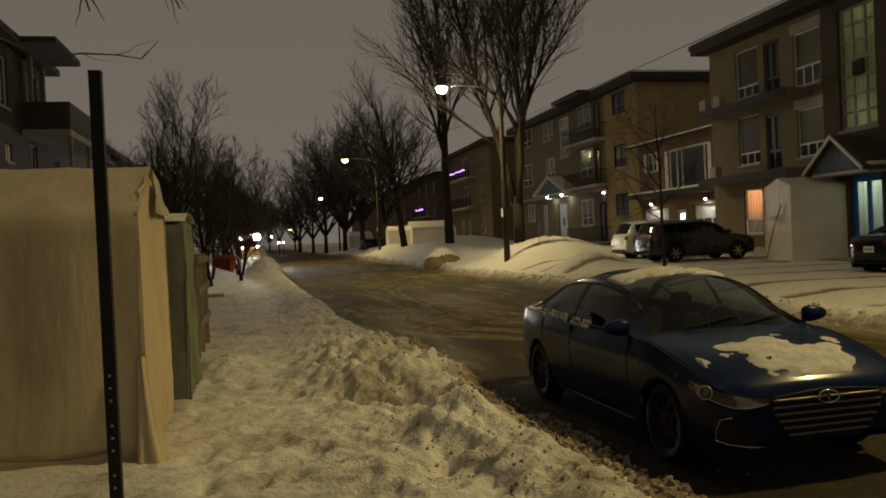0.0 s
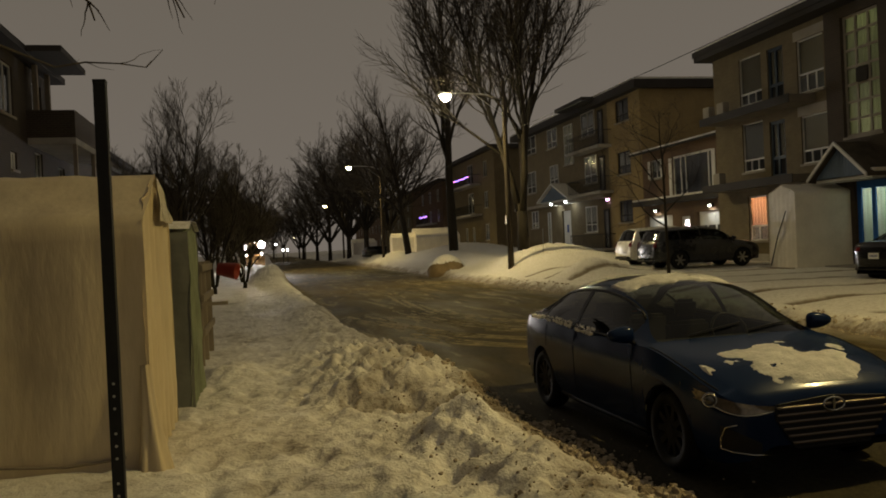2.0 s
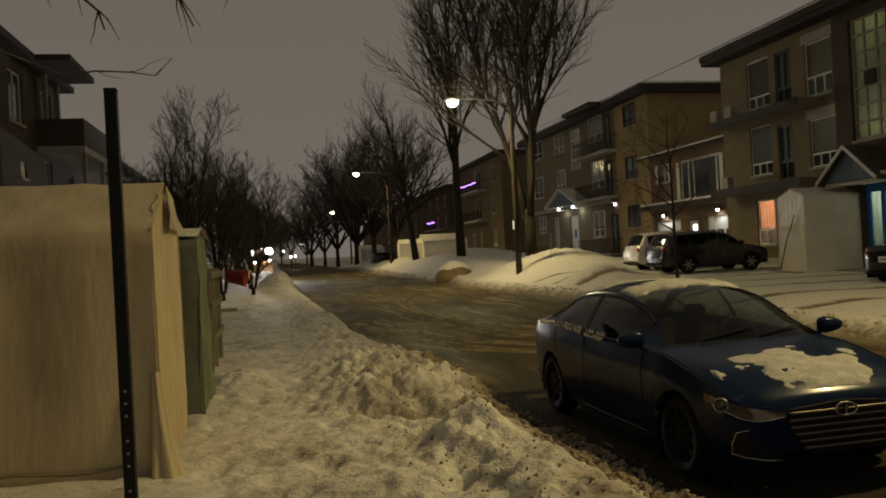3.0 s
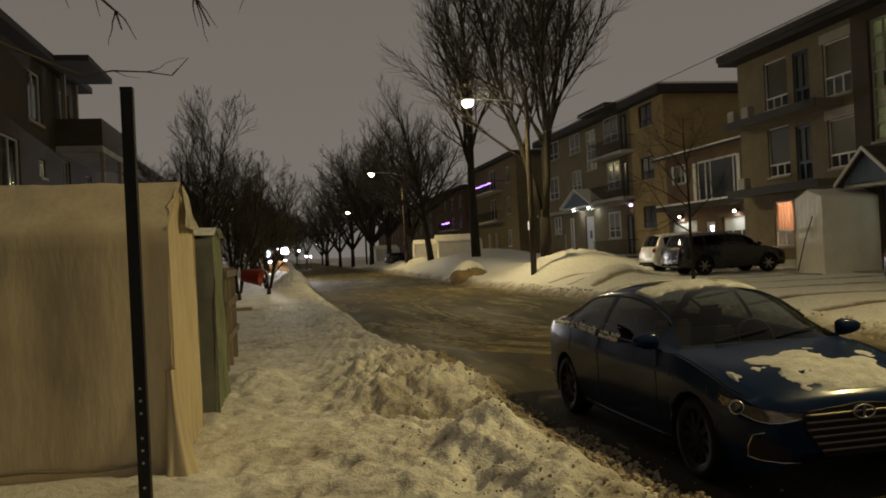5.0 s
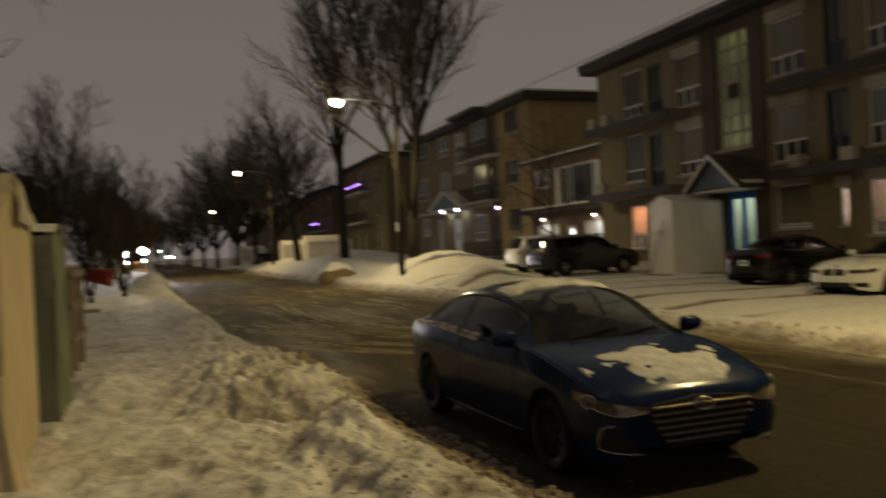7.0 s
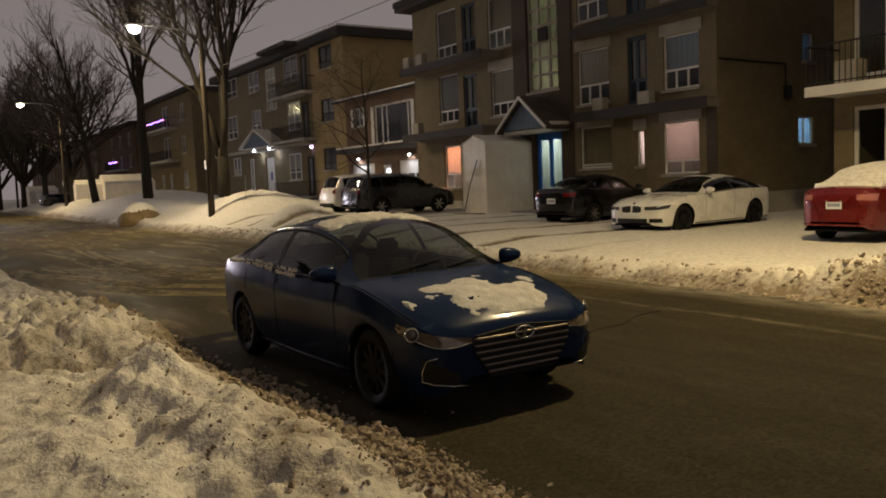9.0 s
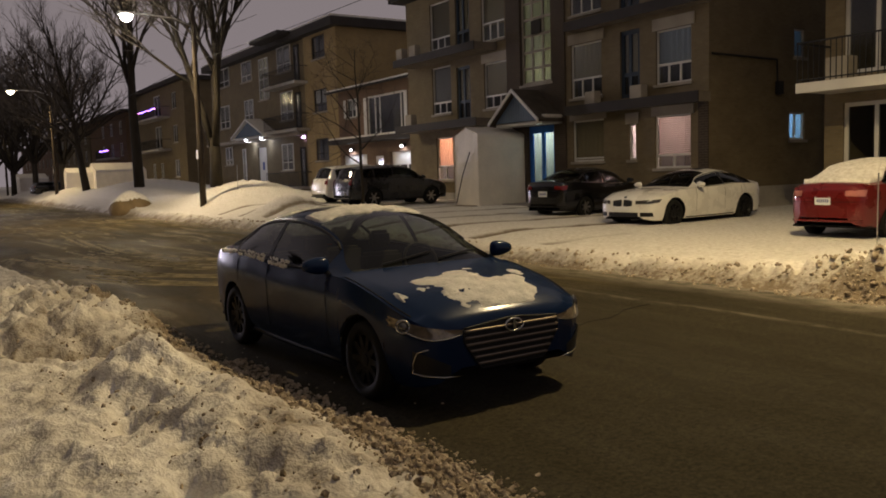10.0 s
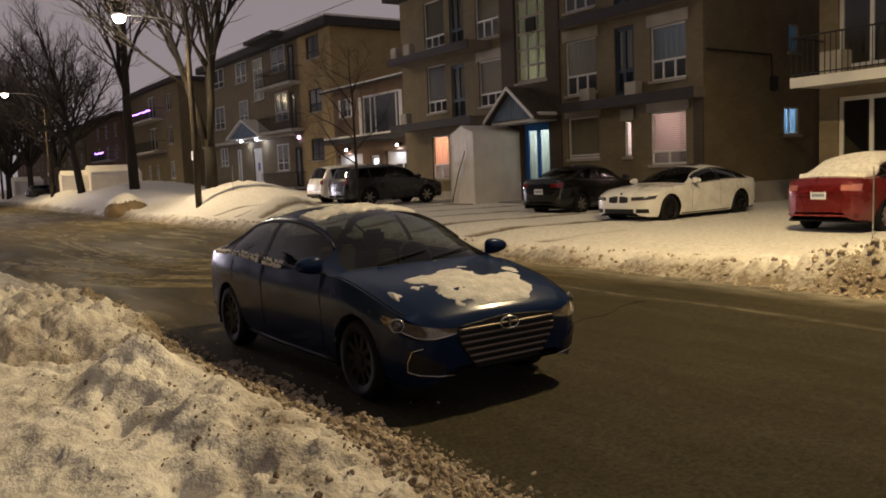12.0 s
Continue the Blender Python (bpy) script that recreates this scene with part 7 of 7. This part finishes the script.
def shelter(name, label, x0, x1, y0, y1, base, eave, ridge, cover_mat, end_mat, seed, folds=0.03, snow=False, gather=False):
    """A car or door shelter: a pitched cloth cover over a steel frame, its end to +x, or to -x where x1 < x0."""
    top = thing(name, label, "shelter", None, "cloth shelters")
    ym = (y0 + y1) / 2
    ln = abs(x1 - x0)
    out = 1 if x1 > x0 else -1

    def profile(v):
        pts = [(y0, base), (y0, eave), (ym, ridge), (y1, eave), (y1, base)]
        seg = [0]
        for a, b in zip(pts[:-1], pts[1:]):
            seg.append(seg[-1] + math.dist(a, b))
        d = v * seg[-1]
        k = max(i for i in range(4) if d >= seg[i] - 1e-9)
        f = (d - seg[k]) / (seg[k + 1] - seg[k])
        a, b = pts[k], pts[k + 1]
        nrm = Vector((0, a[1] - b[1], b[0] - a[0])).normalized()
        sag = 0.03 * math.sin(math.pi * f) * (1 if k in (1, 2) else 0.4)
        return (a[0] + (b[0] - a[0]) * f - nrm.y * sag, a[1] + (b[1] - a[1]) * f - nrm.z * sag), nrm

    def cover(u, v):
        (y, z), nrm = profile(v)
        return (x0 + (x1 - x0) * u, y, z), nrm

    part("cover", Geo().grid(cloth_rows(cover, 60, 56, 0.06, seed)), cover_mat, top, "cloth cover with soft creases", smooth=True)

    def end(u, v):
        y = y0 + (y1 - y0) * u
        ztop = eave + (ridge - eave) * (1 - abs(2 * u - 1))
        z = base + (ztop - base) * v
        return (x1 + out * (-0.035 + folds * math.sin(u * 40 + 2 * v) * (1 - 0.5 * v)), y, z - 0.01), (out, 0, 0)

    part("end_panel", Geo().grid(cloth_rows(end, 44, 30, 0.05, seed + 3, 5.0)), end_mat, top, "hanging cloth end panel", smooth=True)
    frame_ob = None
    for k in range(4):
        x = x0 + (x1 - x0) * (0.02 + 0.95 * k / 3)
        g = Geo().tube([(x, y0 + 0.05, base), (x, y0 + 0.05, eave - 0.06), (x, ym, ridge - 0.07), (x, y1 - 0.05, eave - 0.06), (x, y1 - 0.05, base)], 0.02, 6)
        part("frame_hoop", g, STEEL, top)
    if gather:
        # a bunched, weighted corner of the cover on the snow
        rows = []
        for i in range(15):
            v = i / 14
            rad = 0.035 + 0.10 * (1 - v) ** 1.6
            c = Vector((x1 - 0.03 + 0.05 * (1 - v), y0 + 0.02 - 0.10 * (1 - v), base - 0.12 + 0.95 * v))
            rows.append([c + Vector((math.cos(a), math.sin(a), 0)) * rad * (1 + 0.22 * math.sin(5 * a + 3 * v) + 0.1 * math.sin(11 * a)) for a in np.linspace(0, 2 * math.pi, 29)[:-1]])
        part("gathered_corner", Geo().grid(rows, True), cover_mat, top, "bunched corner of the cloth", smooth=True)
        part("plastic_patch", Geo().grid([[(x1 + 0.035 + 0.01 * math.sin(9 * u + 5 * v), ym - 0.1 + (y1 - ym + 0.1) * u, eave + 0.02 + (ridge - eave - 0.06) * v * (1 - u * 0.9)) for v in np.linspace(0, 1, 8)] for u in np.linspace(0, 1, 10)]), surface("shiny_plastic", (0.68, 0.62, 0.5), 0.12, vary=0.1, bump=0.4), top, "shiny clear plastic patch", smooth=True)
        part("hem", Geo().tube([(x0 + (x1 - 0.2 - x0) * k / 20, y0 - 0.035, base + 0.10 + 0.02 * math.sin(k * 1.3)) for k in range(21)], 0.012, 5), WOOD_GREY, top, "dark hem of the cover", smooth=True)
    if snow:
        g = Geo()
        for a, b, s in ((y0 - 0.02, ym, 1), (ym, y1 + 0.02, -1)):
            za, zb = (eave, ridge) if s > 0 else (ridge, eave)
            rows = [[(x0 + (x1 - x0) * u * 1.01, a + (b - a) * v, za + (zb - za) * v + 0.02 + 0.04 * math.sin(math.pi * v) + 0.012 * math.sin(9 * u)) for v in np.linspace(0, 1, 8)] for u in np.linspace(0, 1, 20)]
            g.grid(rows)
        part("roof_snow", g, SNOW, top, "snow on the shelter roof", smooth=True)
    return top


shelter("car_shelter", "cream cloth car shelter with creases, beside the pavement", -5.6, -0.90, 6.9, 8.75, 0.06, 2.05, 2.50, TARP, TARP, 5, gather=True)
shelter("door_shelter", "grey-green cloth shelter with snow on its roof", -3.2, -0.79, 9.5, 10.8, 0.0, 2.02, 2.12, TARP_GREEN, surface("green_striped_cloth", (0.20, 0.225, 0.155), 0.55, vary=0.25, scale=2, fine=12, bump=0.3), 14, folds=0.05, snow=True)
shelter("entrance_shelter", "white cloth entrance shelter in front of a blue door", 20.0 - 0.01, 17.75, 24.55, 26.1, 0.30, 3.0, 3.28, TARP_WHITE, TARP_WHITE, 25, folds=0.006)
shelter("garden_shelter", "white cloth shelter in a snowy front yard", 16.0, 12.4, 80.0, 81.6, 0.4, 2.7, 3.1, TARP_WHITE, TARP_WHITE, 31, folds=0.015)
shelter("garden_shelter", "long white cloth shelter in a snowy front yard", 19.0, 14.6, 78.6, 82.6, 0.6, 2.7, 3.5, TARP_WHITE, TARP_WHITE, 33, folds=0.015)
shelter("garden_shelter", "dim cloth shelter far along the pavement", 16.0, 12.6, 118.0, 124.0, 0.4, 2.6, 3.2, TARP_WHITE, TARP_WHITE, 35, folds=0.015)
# the tied-back strap of the entrance shelter
tagged(part("strap", Geo().tube([(17.70, 25.95, 0.45), (17.70, 25.5, 1.5), (17.70, 25.0, 2.35)], 0.02, 5), IRON), "dark strap across the shelter's end", "strap")
tagged(part("plank", Geo().box((17.3, 24.4, 0.34), (17.55, 26.2, 0.40)).box((17.1, 24.5, 0.33), (17.2, 26.3, 0.37)), WOOD_GREY, bevel=0.008), "weathered planks on the snow before a shelter", "plank")

# ---- a red pail and garden things past the green shelter
pail = thing("red_pail", "dull red plastic pail on a leaning wooden rail", "pail", Matrix.Translation((-0.70, 13.5, 1.52)) @ Matrix.Rotation(radians(100), 4, "Y") @ Matrix.Rotation(radians(15), 4, "X"))
RED_PLASTIC = surface("dull_red_plastic", (0.30, 0.045, 0.03), 0.5, vary=0.2, bump=0.1)
part("bucket", Geo().lathe([(0.001, 0.0), (0.10, 0.0), (0.135, 0.30), (0.145, 0.31), (0.125, 0.30), (0.095, 0.02)], None, 20), RED_PLASTIC, pail, smooth=True)
part("handle", Geo().tube([(0.14 * math.cos(a), 0, 0.30 + 0.12 * math.sin(a)) for a in np.linspace(0, math.pi, 12)], 0.006, 5), STEEL, pail)
rail = thing("wooden_rail", "weathered wooden rail with posts in the snow", "fence", Matrix.Translation((-0.95, 13.5, 0)))
for y in (-0.9, 0.0, 1.2):
    part("post", Geo().box((-0.05, y - 0.05, -0.1), (0.05, y + 0.05, 1.65)), WOOD_GREY, rail, bevel=0.008)
for z in (0.55, 1.05, 1.5):
    part("board", Geo().box((0.05, -1.0, z), (0.085, 1.3, z + 0.11)), WOOD_GREY, rail, bevel=0.006)
part("crossbar", Geo().box((-0.1, -1.0, 1.0), (0.42, -0.95, 1.05)), WOOD_GREY, rail)

# ---- boulder under snow at the road's edge
b = bmesh.new()
bmesh.ops.create_icosphere(b, subdivisions=4, radius=1.0)
bc = Vector((10.45, 46.8, on_ground(10.45, 46.8) - 0.22))
rock, cap = Geo(), Geo()
vs = []
for v in b.verts:
    n = noise.fractal(v.co * 1.4, 1.0, 2.0, 4) * 0.07
    vs.append(Vector((v.co.x * 1.15, v.co.y * 0.95, (v.co.z - 0.2 * abs(v.co.x) * max(v.co.z, 0)) * 1.0)) * (1 + n) + bc)
rock.add(vs, [tuple(x.index for x in f.verts) for f in b.faces])
cap.add([bc + (p - bc) * 1.03 + Vector((0, 0, 0.05)) for p in vs], [tuple(x.index for x in f.verts) for f in b.faces if f.calc_center_median().z > 0.28 + 0.42 * max(0.0, -f.calc_center_median().y) + 0.06 * math.sin(5 * f.calc_center_median().x)])
b.free()
heap = thing("snow_covered_boulder", "brown boulder with a cap of snow at the roadside", "boulder")
part("rock", rock, surface("brown_stone", (0.22, 0.16, 0.09), 0.85, vary=0.3, bump=0.5), heap, smooth=True)
cap.f = [tuple(reversed(f)) for f in cap.f]
for piece in islands(cap, 60):
    part("snow_cap", piece, SNOW, heap, smooth=True)

# ---- driveway markers
for x, y, z, h in ((14.67, 8.2, 0.05, 1.28), (13.1, 37.2, 0.6, 1.2), (14.0, 44.0, 0.6, 1.2)):
    zz = on_ground(x, y) - 0.05
    tagged(part("marker_stake", Geo().tube([(x, y, zz), (x + 0.02, y, zz + h)], 0.013, 6), STEEL), "thin pale driveway marker stuck in the snow", "stake", "driveway markers")

# ---- the small pavement plough with its lights on
pl = thing("pavement_plough", "small snow plough on the pavement with glaring lights", "vehicle", Matrix.Translation((-1.1, 75.0, 0.45)))
ORANGE = paint("plough_paint", (0.35, 0.22, 0.10), 0.1)
part("body", Geo().box((-0.75, 0.4, 0.45), (0.75, 3.2, 1.2)), ORANGE, pl, bevel=0.06)
part("cab", Geo().box((-0.68, 0.7, 1.2), (0.68, 2.2, 2.15)), TINTED, pl, bevel=0.05)
part("cab_roof", Geo().box((-0.72, 0.65, 2.15), (0.72, 2.25, 2.24)), ORANGE, pl, bevel=0.03)
rows = [[Vector((x, -0.55 - 0.12 * math.sin(math.pi * v) + 0.25 * (x * 0.25), 0.05 + 0.95 * v)) for v in np.linspace(0, 1, 9)] for x in np.linspace(-1.1, 1.1, 12)]
part("blade", Geo().grid(rows), ORANGE, pl, "curved plough blade", smooth=True)
part("blade_arm", Geo().box((-0.12, -0.5, 0.35), (0.12, 0.42, 0.5)), BLACK_PLASTIC, pl)
for sx in (-1, 1):
    part("track", Geo().box((sx * 0.5 - 0.2, 0.5, -0.05), (sx * 0.5 + 0.2, 3.0, 0.44)), RUBBER, pl, bevel=0.08)
HEAD = glowing("headlight_glow", (1.0, 0.95, 1.0), 420)
SMALL = glowing("marker_glow", (1.0, 0.93, 0.95), 120)
# The two big discs are oversized, so the headlights' glare is in their shape.
for x, z, r, mat in ((-0.72, 1.92, 0.27, HEAD), (0.80, 2.10, 0.30, HEAD), (-1.2, 1.52, 0.08, SMALL), (-0.55, 1.15, 0.09, SMALL), (0.80, 1.25, 0.10, SMALL), (0.2, 2.32, 0.06, SMALL)):
    hl = part("headlight", Geo().lathe([(0.001, 0.06), (r * 0.7, 0.045), (r, 0.0)], Matrix.Translation((x, 0.28, z)) @ Matrix.Rotation(radians(90), 4, "X"), 14), mat, pl, "glaring headlight", smooth=True)
    part("headlight_bracket", Geo().box((x - 0.03, 0.285, z - 0.03), (x + 0.03, 0.75, z + 0.03)), BLACK_PLASTIC, hl)
lamp("plough_beam", "SPOT", (-1.0, 74.5, 2.4), 6000, (1.0, 0.93, 1.0), 0.12, (1.0, 20.0, 0.0), 60)

# ---- lights of far houses and cars
FARWHITE = glowing("far_white_glow", (0.85, 0.88, 1.0), 60)
for x, y, z in ((3.2, 150.0, 2.3), (4.0, 150.5, 2.3), (2.2, 170.0, 3.6)):
    lm = thing("distant_lantern", "distant white lantern on a short pole", "lantern", Matrix.Translation((x, y, on_ground(x, y) - 0.1)))
    part("pole", Geo().tube([(0, 0, 0), (0, 0, z)], 0.05, 6), IRON, lm)
    part("globe", Geo().lathe([(0.001, z), (0.12, z + 0.06), (0.15, z + 0.16), (0.1, z + 0.28), (0.001, z + 0.3)], None, 12), FARWHITE, lm, smooth=True)
